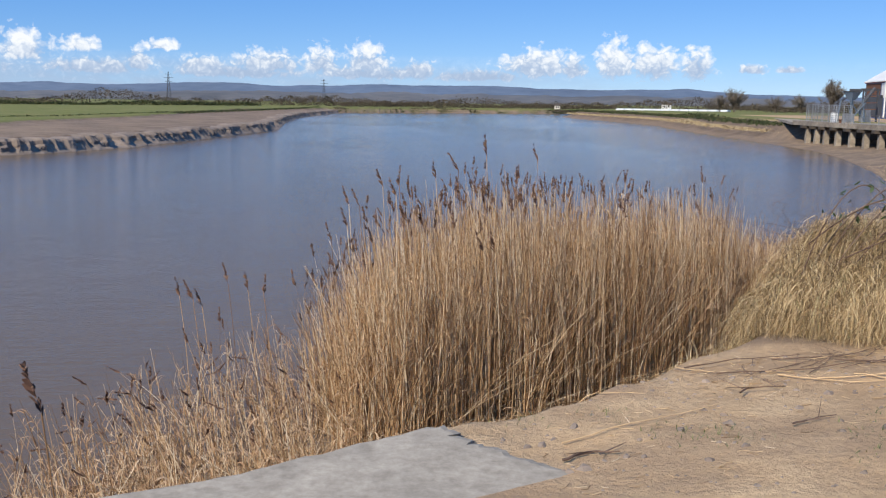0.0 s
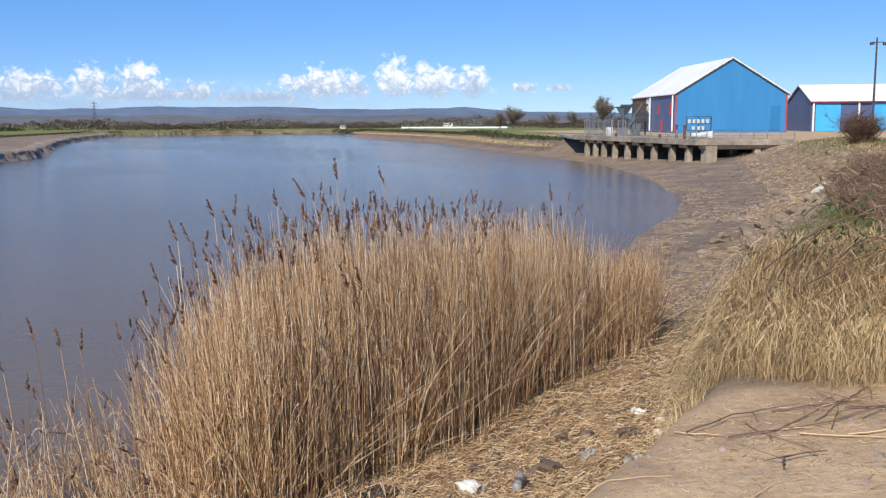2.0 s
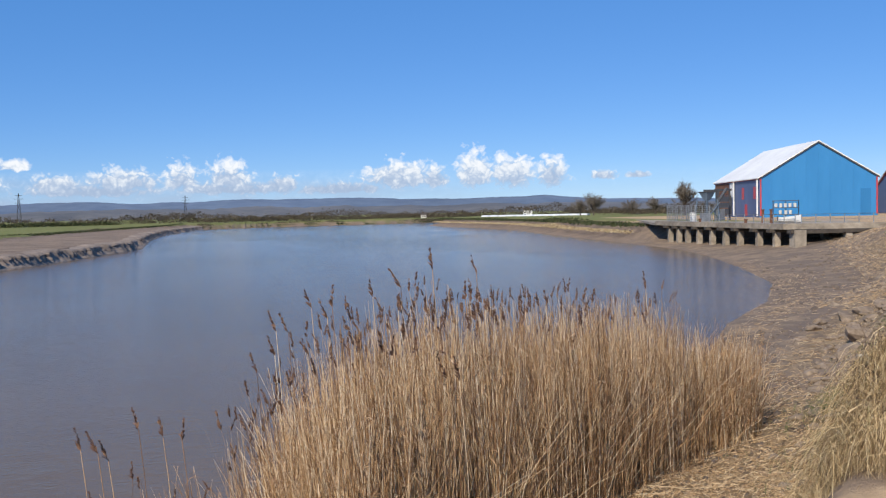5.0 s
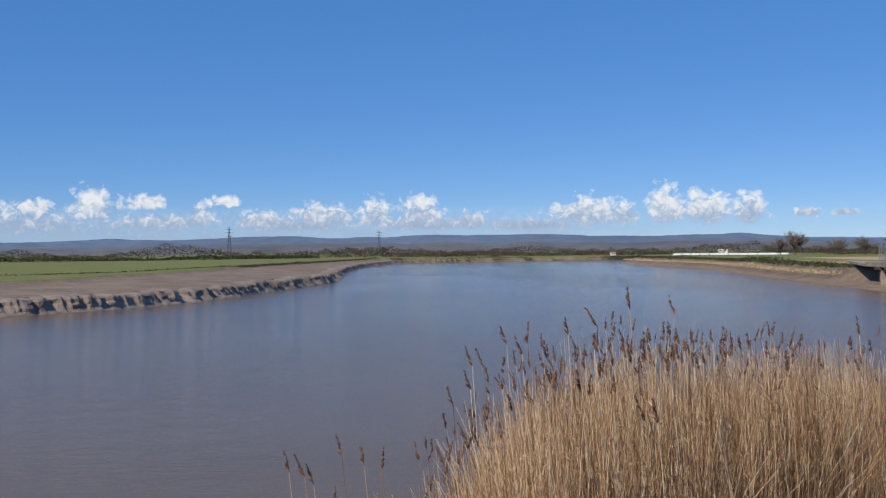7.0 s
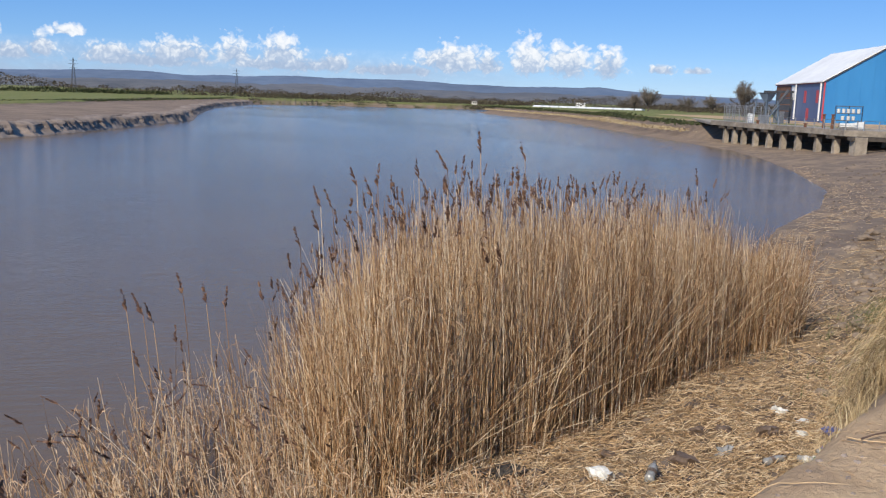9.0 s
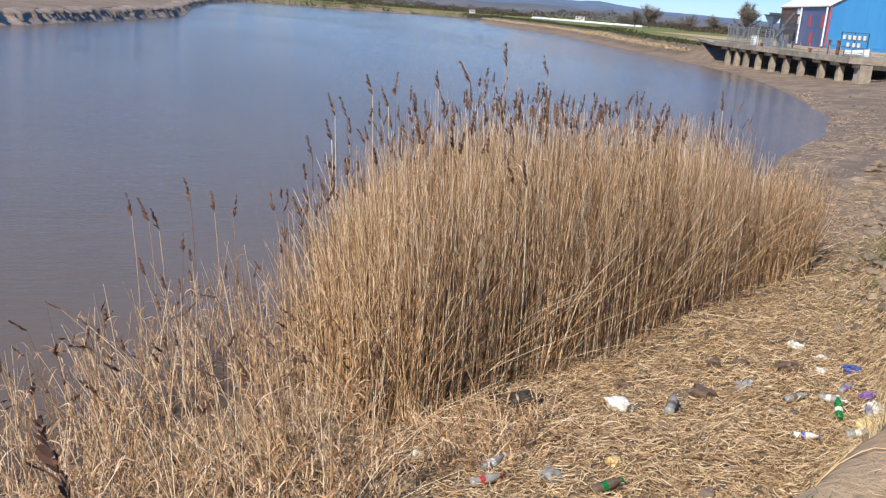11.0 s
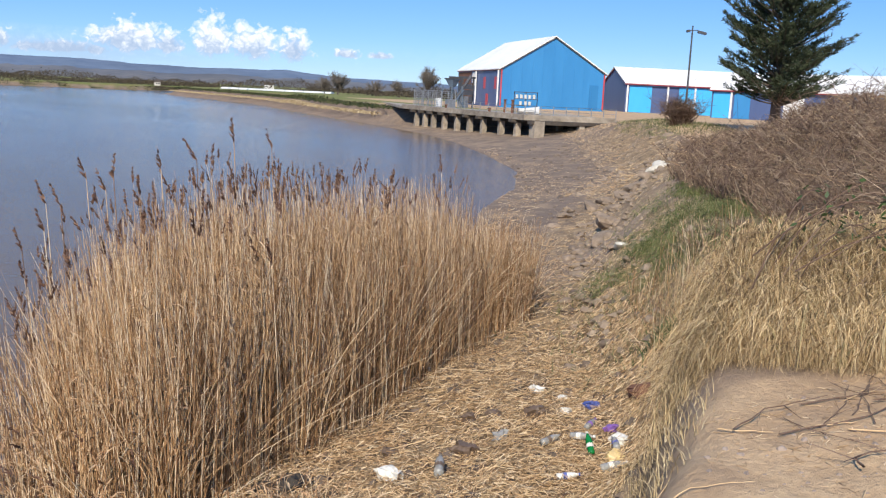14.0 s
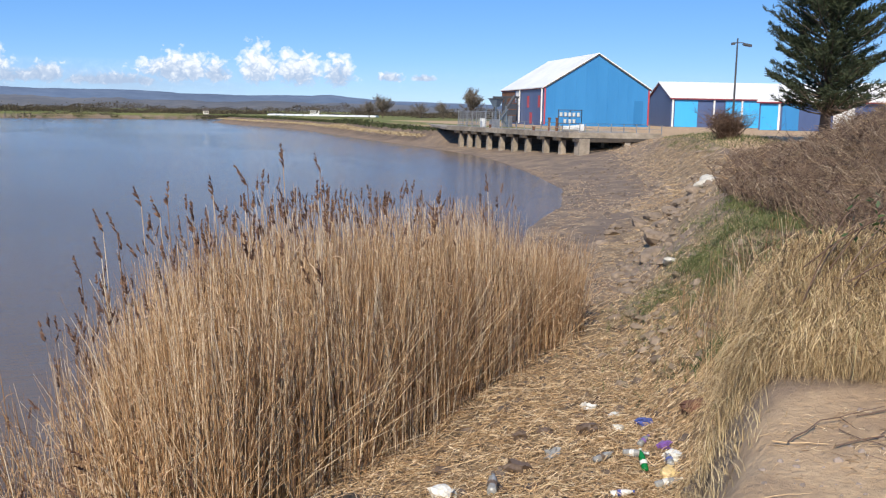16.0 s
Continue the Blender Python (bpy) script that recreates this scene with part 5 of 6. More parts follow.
def mops(name, centres, reach, height, per, width, rnd):
    """Thatched tussocks: long blades that rise from a crown and flop over on all sides."""
    n = len(centres)
    idx = np.repeat(np.arange(n), per)
    m = len(idx)
    a = rnd.uniform(0, 6.283, m)
    R_, H_ = (reach * rnd.uniform(0.6, 1.25, n))[idx] * rnd.uniform(0.35, 1.0, m), (height * rnd.uniform(0.6, 1.25, n))[idx] * rnd.uniform(0.45, 1.0, m)
    s = np.linspace(0, 1, 6)
    foot = centres[idx] + rnd.normal(0, 0.14, (m, 2))
    zc = land(foot[:, 0], foot[:, 1])[0]
    swirl = rnd.normal(0, 1.1, m)
    a = a + 0.9 * np.sin(a * 2 + rnd.uniform(0, 6.283, n)[idx])
    ang = a[:, None] + swirl[:, None] * s
    p = np.zeros((m, 6, 3))
    p[..., 0] = foot[:, :1] + np.cos(ang) * R_[:, None] * s
    p[..., 1] = foot[:, 1:] + np.sin(ang) * R_[:, None] * s
    p[..., 2] = zc[:, None] + H_[:, None] * (1 - (2.05 * s - 0.85) ** 2 / 0.95 * np.where(s > 0.41, 1.0, 1.25))
    p[..., 2] = np.maximum(p[..., 2], land(p[..., 0], p[..., 1])[0] + 0.008)
    w = width * np.array([0.8, 1.0, 1.0, 0.8, 0.5, 0.12])[None, :] * rnd.uniform(0.6, 1.4, m)[:, None]
    return ribbons(name, p, w, unit(np.stack([-np.sin(a), np.cos(a), rnd.normal(0, 0.6, m)], -1)))


FACE = [(5.0, 6.6), (6.6, 8.2), (8.2, 10.6), (9.8, 13.0), (10.2, 12.2), (8.6, 9.6), (7.0, 7.6), (5.6, 6.4)]
HEAPS_AT = np.concatenate([scatter(HEAP, 52, R), scatter([(5.0, 5.6), (6.6, 7.0), (8.2, 8.6), (9.2, 8.4), (7.6, 6.2), (6.4, 5.0)], 8, R), scatter(FACE, 14, R), np.array([(4.3 + 0.95 * f, 5.95 - 0.95 * f ** 1.5) for f in np.linspace(0, 1, 24)]) + R.normal(0, 0.05, (24, 2))])
ob = part("dry_grass", mops("tussocks", HEAPS_AT, 0.40, 0.34, 360, 0.0038, R), DEAD_GRASS)
tagged(ob, "bleached flopped heaps of dead grass beside the sand", "grass", kind="stuff")
gm = np.concatenate([R.normal(c, 0.5 + 0.025 * c[1], (9, 2)) for c in ((14.6, 17.0), (13.2, 16.0), (12.4, 15.6), (11.6, 13.0), (10.6, 12.6), (16.2, 19.2), (17.8, 20.9))])
ob = part("green_grass", mops("green_mats", gm, 0.5, 0.24, 55, 0.010, R), GREEN_GRASS)
tagged(ob, "flopped mats of green grass on the slope", "grass", kind="stuff")
fc = scatter(FACE, 2300, R) + R.normal(0, 0.18, (2300, 2))
ob = part("dry_grass", blades("face_grass", fc, 0.42, 0.006, R, 0.55), DRY_GRASS)
tagged(ob, "thin upright dry grass on the steep bank", "grass", kind="stuff")
ob = part("bramble_scrub", thicket("bank_twigs", scatter([(5.4, 6.3), (6.8, 7.8), (8.6, 9.8), (10.2, 11.4), (11.4, 10.8), (9.4, 8.0), (7.4, 6.2), (6.2, 5.8)], 1100, R), 0.5, 0.0055, R, 0.8, 5, 3), TWIG)
tagged(ob, "grey-brown leafless twigs over the bank edge", "scrub", kind="stuff")
ob = part("bramble_scrub", thicket("face_twigs", scatter(FACE, 260, R), 0.42, 0.004, R, 1.0, 5, 3), TWIG)
tagged(ob, "dark bare twigs tangled in the dead grass", "scrub", kind="stuff")
ob = part("bramble_scrub", thicket("near_bramble", scatter(HEAP, 230, R), 0.5, 0.005, R, 1.3), TWIG)
tagged(ob, "dark arching bramble canes over dead grass", "bramble", kind="stuff")
sp = scatter([(5.4, 6.9), (7.0, 9.2), (8.6, 12.0), (10.4, 14.4), (10.8, 12.4), (8.4, 8.8), (6.6, 6.6)], 420, R)
P4, r4 = stems(sp, R.uniform(0.3, 0.95, len(sp)), R.gamma(2, 0.1, len(sp)), (0, 0), R.uniform(0.004, 0.007, len(sp)), R)
ob = part("young_reeds", tubes("young_reeds", P4, r4), REED)
tagged(ob, "sparse thin dry reeds on the slope of bank", "reeds", kind="stuff")

SLOPE = [(5.6, 6.7), (7.2, 8.8), (9.0, 11.6), (11.6, 15.0), (12.6, 14.0), (10.4, 10.4), (8.6, 8.2), (6.8, 6.4)]
ob = part("green_grass", blades("slope_grass", scatter(SLOPE, 4200, R) + R.normal(0, 0.2, (4200, 2)), 0.17, 0.009, R, 1.0), GREEN_GRASS)
tagged(ob, "short green grass through dead stalks on the slope", "grass", kind="stuff")
ob = part("bramble_scrub", thicket("slope_twigs", scatter(SLOPE, 420, R), 0.42, 0.006, R, 1.3, 4, 3), TWIG)
tagged(ob, "low dark leafless twigs among the slope grass", "scrub", kind="stuff")

# dark round bush and rough green bank before the far sheds
bp = R.normal((49.75, 57.5), 0.36, (520, 2))
ob = part("bush", thicket("bush", bp, 1.85, 0.010, R, 0.35, 4, 4), TWIG)
tagged(ob, "dark leafless rounded bush on the bank top", "bush")
vp = scatter([(41, 49), (44.5, 56), (51, 67.5), (57.5, 75), (61, 72), (53, 56), (46, 47)], 4200, R)
ob = part("green_grass", blades("bank_grass", vp, 0.34, 0.035, R, 1.0), GREEN_GRASS)
tagged(ob, "rough green grass at the end of the wharf", "grass", kind="stuff")

# straw fringe along the crumbling edge of the sand
fr = []
for (ax, ay), (bx, by) in zip(EDGE[8:15], EDGE[9:16]):
    u, w = R.uniform(0, 1, 1500), R.uniform(0.05, 1.3, 1500)
    fr.append(np.stack([ax + (bx - ax) * u - w * 0.7 + R.normal(0, 0.12, 1500), ay + (by - ay) * u + w * 0.7 + R.normal(0, 0.12, 1500)], -1))
fr = np.concatenate(fr)
ob = part("dry_grass", blades("edge_fringe", fr, 0.17, 0.006, R, 1.0), DRY_GRASS)
tagged(ob, "thin dry grass fringing the eroded sand edge", "grass", kind="stuff")
ob = part("reed_litter", straws("edge_litter", np.concatenate([fr + [-0.55, 0.55], fr[::2] + [-0.9, 0.85]]) + R.normal(0, 0.15, (len(fr) + len(fr[::2]), 2)), 0.10, 0.003, R, 0.02), LITTER)
tagged(ob, "broken straw caught on the eroded bank face", "straw litter", kind="stuff")


EARTH = surface("crumbled_bank_earth", (0.16, 0.118, 0.085), (0.33, 0.255, 0.185), 5, 0.95, 0.7, 0.03, 0.5)
CLOD = surface("dark_dried_mud", (0.085, 0.062, 0.048), (0.19, 0.145, 0.112), 5, 0.95, 0.6, 0.02, 0.6)


def clods(name, pts, size, rnd):
    """Many small lumps of dried mud as one mesh."""
    base = np.array([(1, 0, -0.3), (0.3, 0.95, -0.3), (-0.8, 0.6, -0.3), (-0.8, -0.6, -0.3), (0.3, -0.95, -0.3), (0.45, 0.3, 0.6), (-0.35, 0.45, 0.7), (-0.1, -0.5, 0.55)])
    f = [(0, 1, 5), (1, 6, 5), (1, 2, 6), (2, 3, 6), (3, 7, 6), (3, 4, 7), (4, 0, 7), (0, 5, 7), (5, 6, 7)]
    n = len(pts)
    z = land(pts[:, 0], pts[:, 1])[0]
    s = size * rnd.gamma(2.0, 0.5, n)
    a = rnd.uniform(0, 6.283, n)
    v = np.tile(base, (n, 1, 1)) * (1 + rnd.normal(0, 0.18, (n, 8, 3))) * s[:, None, None] * np.array([1.3, 0.9, 0.7])
    x = v[..., 0] * np.cos(a)[:, None] - v[..., 1] * np.sin(a)[:, None]
    y = v[..., 0] * np.sin(a)[:, None] + v[..., 1] * np.cos(a)[:, None]
    v = np.stack([x + pts[:, :1], y + pts[:, 1:], v[..., 2] + z[:, None] + 0.1 * s[:, None]], -1).reshape(-1, 3)
    faces = (np.array(f)[None] + np.arange(n)[:, None, None] * 8).reshape(-1, 3)
    return grid_mesh(name, v.tolist(), faces.tolist())


MUDBANK = [(10.5, 18.5), (9.5, 14.8), (12.0, 17.0), (15.2, 21.6), (20, 27.2), (28, 35), (36, 44.5), (48, 62), (46, 72), (38, 64), (28, 46), (20, 34), (13.5, 24.5)]
ob = part("mud_clods", clods("mud_clods", scatter(MUDBANK, 900, R), 0.06, R), CLOD)
tagged(ob, "scattered dried mud clods on the tidal bank", "mud clods", kind="stuff")
rb = []
for (ax, ay), (bx, by) in zip(EDGE[13:21], EDGE[14:22]):
    u, w = R.uniform(0, 1, 240), R.uniform(0.6, 4.4, 240) * np.interp(ay, [6, 20, 60], [0.55, 0.8, 1.3])
    rb.append(np.stack([ax + (bx - ax) * u - w * 0.74, ay + (by - ay) * u + w * 0.67], -1))
rb = np.concatenate(rb)
rf = []
for (ax, ay), (bx, by) in zip(EDGE[17:21], EDGE[18:22]):
    u, w = R.uniform(0, 1, 260), R.uniform(0.3, 6.0, 260)
    rf.append(np.stack([ax + (bx - ax) * u - w * 0.78, ay + (by - ay) * u + w * 0.62], -1))
rf = np.concatenate(rf)
ob = part("bank_rubble", clods("far_rubble", rf, 0.085, R), EARTH)
tagged(ob, "broken stone and earth on the far bank face", "rubble", kind="stuff")
ob = part("reed_litter", straws("far_bank_straw", np.repeat(rf, 4, 0) + R.normal(0, 0.7, (4 * len(rf), 2)), 0.4, 0.008, R, 0.05, 0.2), LITTER)
tagged(ob, "dead straw strewn over the far bank face", "straw litter", kind="stuff")
ob = part("bank_rubble", clods("bank_rubble", rb, 0.042, R), EARTH)
tagged(ob, "crumbled earth and rubble down the bank face", "rubble", kind="stuff")
ob = part("reed_litter", straws("bank_straw", np.repeat(rb, 2, 0) + R.normal(0, 0.4, (2 * len(rb), 2)), 0.2, 0.004, R, 0.04, 0.3), LITTER)
tagged(ob, "dead straw caught among the bank rubble", "straw litter", kind="stuff")
ob = part("dry_grass", blades("bank_tufts", rb[R.randint(0, len(rb), 1500)] + R.normal(0, 0.3, (1500, 2)), 0.28, 0.012, R, 1.2), DRY_GRASS)
tagged(ob, "sparse dry tufts on the crumbling bank face", "grass", kind="stuff")
ob = part("mud_clods", clods("sand_clods", scatter([(0.9, 2.2), (1.6, 3.4), (2.9, 4.6), (4.6, 5.1), (5.4, 4.0), (4.6, 2.0)], 420, R), 0.011, R), MUD_CLIFF)
tagged(ob, "crumbs of dark earth scattered over the sand", "mud clods", kind="stuff")
ob = part("mud_clods", clods("beach_clods", scatter(BEACH, 1900, R), 0.03, R), CLOD)
tagged(ob, "small dark clods among the beached straw", "mud clods", kind="stuff")

ob = part("bramble_scrub", thicket("inner_scrub", scatter([(5.4, 5.5), (7.6, 7.4), (10, 10.2), (13.4, 10.4), (9.4, 5.2), (6.6, 4.6)], 2000, R), 0.5, 0.007, R, 0.8, 5, 3), BRUSH)
tagged(ob, "low dead scrub behind the heap of grass", "scrub", kind="stuff")


def bramble_arch():
    """Long leafy bramble canes arching over the dead grass."""
    rnd = np.random.RandomState(33)
    paths = []
    for k in range(11):
        a = np.array([4.6 + 0.07 * k, 6.1 - 0.03 * k, 3.7]) + rnd.normal(0, 0.08, 3)
        top = np.array([4.95 + 0.11 * k, 5.85 - 0.03 * k, 4.30 - 0.025 * k]) + rnd.normal(0, 0.09, 3)
        end = top + np.array([0.5, -0.15, -0.28]) + rnd.normal(0, 0.15, 3)
        t = np.linspace(0, 1, 12)[:, None]
        paths.append((1 - t) ** 2 * a + 2 * t * (1 - t) * (2 * top - 0.5 * a - 0.5 * end) + t ** 2 * end)
    paths = np.array(paths)
    ob = thing("bramble", 5.0, 5.9, 3.6, "arching bramble canes with a few dark leaves", "bramble")
    o = np.array([5.0, 5.9, 3.6])
    part("cane_tangle", tubes("cane_tangle", paths - o, np.tile(np.linspace(0.0062, 0.003, 12), (len(paths), 1)), 5), TWIG, ob)["kind"] = "stuff"
    q = paths[rnd.randint(0, len(paths), 150), rnd.randint(3, 12, 150)] + rnd.normal(0, 0.05, (150, 3)) - o
    d = unit(rnd.normal(0, 1, (150, 3)))
    leaf = q[:, None, :] + d[:, None, :] * (np.array([0, 0.5, 1]) * 0.055)[None, :, None]
    part("leaves", ribbons("leaves", leaf, np.tile([0.008, 0.035, 0.004], (150, 1)), unit(rnd.normal(0, 1, (150, 3)))), WEED_LEAF, ob)["kind"] = "stuff"
    return ob


bramble_arch()

# darker and paler canes through the scrub
ob = part("bramble_scrub", thicket("dark_canes", scatter(MOUND, 2600, R), 0.95, 0.008, R, 0.5, 5, 3), TWIG)
tagged(ob, "dark leafless canes standing through the scrub", "scrub", kind="stuff")
ob = part("bramble_scrub", thicket("pale_canes", scatter(MOUND, 1100, R), 0.7, 0.007, R, 0.8, 5, 1), LITTER)
tagged(ob, "bleached dead canes lying over the scrub", "scrub", kind="stuff")

# ---- trees and hedges ----
def cypress(x, y, h, spread, seed):
    rnd = np.random.RandomState(seed)
    z = zat(x, y)
    ob = thing("cypress_tree", x, y, z, "dark broad evergreen cypress with upswept sprays", "tree")
    b = bmesh.new()
    rod(b, (x, y, z - 0.3), (x, y, z + h * 0.5), 0.42, 0.22, 10)
    rod(b, (x, y, z + h * 0.5), (x + 0.1, y, z + h * 0.97), 0.22, 0.03, 8)
    under(ob, "trunk", b, BARK)
    n = 300
    f = rnd.uniform(0.16, 0.97, n)
    a = rnd.uniform(0, 6.283, n)
    reach = spread * np.interp(f, [0.1, 0.2, 0.45, 0.7, 0.9, 1.0], [0.8, 0.96, 0.96, 0.84, 0.58, 0.22]) * rnd.uniform(0.5, 1.12, n)
    s = np.linspace(0, 1, 6)
    p = np.zeros((n, 6, 3))
    p[..., 0] = (np.cos(a) * reach)[:, None] * s
    p[..., 1] = (np.sin(a) * reach)[:, None] * s
    rise = np.interp(f, [0.1, 0.35, 0.8], [0.04, 0.26, 0.5])
    p[..., 2] = (f * h)[:, None] + reach[:, None] * (rise[:, None] * s + 0.20 * s * s)
    part("branchwork", tubes("branchwork", p, np.repeat((0.02 + 0.016 * reach)[:, None], 6, 1) * np.linspace(1, 0.25, 6)), BARK, ob)["kind"] = "stuff"
    # side sprays along every bough, each feathered with short scaly shoots
    bough = np.repeat(np.arange(n), 24)
    g = rnd.uniform(0.22, 1.0, len(bough)) ** 0.8
    i0 = np.minimum((g * 5).astype(int), 4)
    q = p[bough, i0] + (p[bough, i0 + 1] - p[bough, i0]) * (g * 5 - i0)[:, None]
    along = unit(p[bough, -1] - p[bough, 0])
    side = np.stack([-along[:, 1], along[:, 0], np.zeros(len(bough))], -1) * rnd.normal(0, 0.85, len(bough))[:, None]
    d = unit(along + side + np.array([0, 0, 1.0]) * rnd.uniform(0.0, 0.5, len(bough))[:, None])
    L = (0.35 + 0.26 * reach[bough] * (1.15 - g)) * rnd.uniform(0.6, 1.2, len(bough))
    idx = np.repeat(np.arange(len(bough)), 11)
    u = rnd.uniform(0.05, 1.0, len(idx))
    q2 = q[idx] + d[idx] * (u * L[idx])[:, None] + rnd.normal(0, 0.05, (len(idx), 3))
    q2[:, 2] += 0.15 * L[idx] * u * u
    d2 = unit(d[idx] + rnd.normal(0, 0.42, (len(idx), 3)))
    l2 = rnd.uniform(0.14, 0.36, len(idx))
    path = q2[:, None, :] + d2[:, None, :] * (l2[:, None] * np.linspace(0, 1, 3))[..., None]
    w = np.array([0.6, 1.0, 0.1])[None, :] * rnd.uniform(0.035, 0.085, len(idx))[:, None]
    part("foliage", ribbons("foliage", path, w, unit(rnd.normal(0, 1, (len(idx), 3)))), NEEDLE, ob)
    return ob


cypress(50.6, 48.8, 11.9, 4.35, 41)


def hedge(name, line, height, depth, n, rnd, material, label, sizes=(0.5, 1.1), z=2.2, ragged=0.45):
    """A far hedgerow as many small clumps of twig and leaf."""
    pts = []
    seg = [math.dist(a, b) for a, b in zip(line, line[1:])]
    for (a, b), l in zip(zip(line, line[1:]), seg):
        m = max(4, int(n * l / sum(seg)))
        u = rnd.uniform(0, 1, m)
        pts.append(np.stack([a[0] + (b[0] - a[0]) * u + rnd.normal(0, depth, m), a[1] + (b[1] - a[1]) * u + rnd.normal(0, depth, m)], -1))
    pts = np.concatenate(pts)
    top = height * (1 - ragged * 0.5 + ragged * waves(pts[:, 0], pts[:, 1], 0.06, 51) + 0.5 * ragged * waves(pts[:, 0], pts[:, 1], 0.3, 52))
    top = np.maximum(top, 0.4)
    c = np.concatenate([pts, (z + top * rnd.uniform(0.0, 1.0, len(pts)) ** 0.7)[:, None]], 1)
    s = rnd.uniform(*sizes, len(pts))[:, None, None]
    tri = unit(rnd.normal(0, 1, (len(pts), 3, 3))) * s * rnd.uniform(0.4, 1.0, (len(pts), 3, 1))
    v = (c[:, None, :] + tri).reshape(-1, 3)
    f = np.arange(len(v)).reshape(-1, 3)
    ob = part(name, grid_mesh(name, v.tolist(), f.tolist()), material)
    return tagged(ob, label, "hedge", kind="stuff")


H = np.random.RandomState(9)
hedge("hedgerow", [(-330, 380), (-200, 430), (-90, 470), (-20, 500)], 5.5, 3, 20700, H, BARE, "dark bare hedgerow across the far fields", (0.35, 0.85))
hedge("hedgerow", [(-260, 300), (-190, 340), (-120, 380), (-60, 440)], 2.0, 1.5, 11500, H, HEDGE, "low green hedge at the edge of a pasture", (0.4, 0.9))
hedge("hedgerow", [(-20, 440), (20, 460), (70, 470), (120, 490)], 2.8, 3, 13799, H, BARE, "scrubby growth along the far river bank", (0.3, 0.7))
hedge("hedgerow", [(-22, 392), (8, 431), (57, 442), (83, 453), (140, 500), (222, 577)], 1.9, 1.2, 16099, H, BARE, "dark scrub down to the far waterline", (0.3, 0.7), 0.15)
hedge("bank_sedge", [(-21, 389), (9, 428), (57.5, 439), (82, 450), (139, 497), (221, 573)], 0.9, 0.7, 12000, H, HEDGE, "dark sedge at the foot of the far scrub", (0.2, 0.5), 0.05, 0.7)
hedge("hedgerow", [(-60, 520), (40, 560), (140, 560), (260, 500)], 5.0, 4, 20700, H, BARE, "dark bare hedgerow across the far fields", (0.4, 0.9))
hedge("hedgerow", [(150, 430), (175, 390), (200, 350), (215, 320)], 4.2, 3, 12649, H, BARE, "bare brown thorn hedge behind the pasture", (0.3, 0.7), 2.8)
hedge("hedgerow", [(120, 300), (150, 290), (190, 262), (230, 220)], 3.0, 3, 11500, H, BARE, "bare brown thorn hedge behind the pasture", (0.28, 0.65), 2.9)
hedge("bank_sedge", [(-60, 120), (-48, 140), (-43.5, 184), (-38, 250), (-33, 320), (-28, 400)], 0.55, 0.5, 11500, H, HEDGE, "dark rough grass along the edge of the field", (0.12, 0.34), 1.95, 0.8)


hedge("bank_sedge", [(58, 132), (63, 168), (73, 238), (72.5, 300), (72.5, 350), (100, 412)], 0.7, 1.6, 16099, H, HEDGE, "rough tufted grass along the top of bank", (0.15, 0.45), 2.2, 0.9)
hedge("bank_sedge", [(56, 132), (60, 168), (70.5, 238), (69, 300), (69.5, 350)], 0.5, 0.8, 9200, H, DRY_GRASS, "bleached tufts on the mud slope", (0.12, 0.35), 1.2, 0.9)


def bare_tree(x, y, h, spread, seed, label):
    """A leafless tree: trunk, forking limbs and a haze of twigs."""
    rnd = np.random.RandomState(seed)
    z = zat(x, y)
    ob = thing("bare_tree", x, y, z, label, "tree", "bare trees beyond the wharf")
    b = bmesh.new()
    rod(b, (x, y, z - 0.3), (x, y, z + h * 0.4), 0.035 * h, 0.022 * h, 8)
    under(ob, "trunk", b, BARK)
    n = 46
    a, f = rnd.uniform(0, 6.283, n), rnd.uniform(0.2, 0.45, n)
    s = np.linspace(0, 1, 5)
    tipr = spread * rnd.uniform(0.15, 1.0, n)
    tipz = h * (0.55 + 0.45 * np.sqrt(np.maximum(0, 1 - (tipr / spread) ** 2))) * rnd.uniform(0.72, 1.0, n)
    p = np.zeros((n, 5, 3))
    p[..., 0] = (np.cos(a) * tipr)[:, None] * s ** 0.8
    p[..., 1] = (np.sin(a) * tipr)[:, None] * s ** 0.8
    p[..., 2] = (f * h)[:, None] + (tipz - f * h)[:, None] * s
    part("branchwork", tubes("branchwork", p, np.repeat(np.full((n, 1), 0.012 * h), 5, 1) * np.linspace(1, 0.3, 5)), BARK, ob)["kind"] = "stuff"
    idx = np.repeat(np.arange(n), 80)
    g = rnd.uniform(0.8, 4, len(idx))
    i0 = np.minimum(g.astype(int), 3)
    q = p[idx, i0] + (p[idx, i0 + 1] - p[idx, i0]) * (g - i0)[:, None]
    d = unit(rnd.normal(0, 1, (len(idx), 3)) + np.array([0, 0, 0.5])) * (0.16 * h * rnd.uniform(0.3, 1.0, len(idx)))[:, None]
    tw = q[:, None, :] + d[:, None, :] * np.linspace(0, 1, 3)[None, :, None]
    tagged(part("twig_spray", tubes("twig_spray", tw, np.full((len(idx), 3), 0.0026 * h) * np.array([1, 0.8, 0.3])), TREE_TWIG, ob), kind="stuff")
    return ob


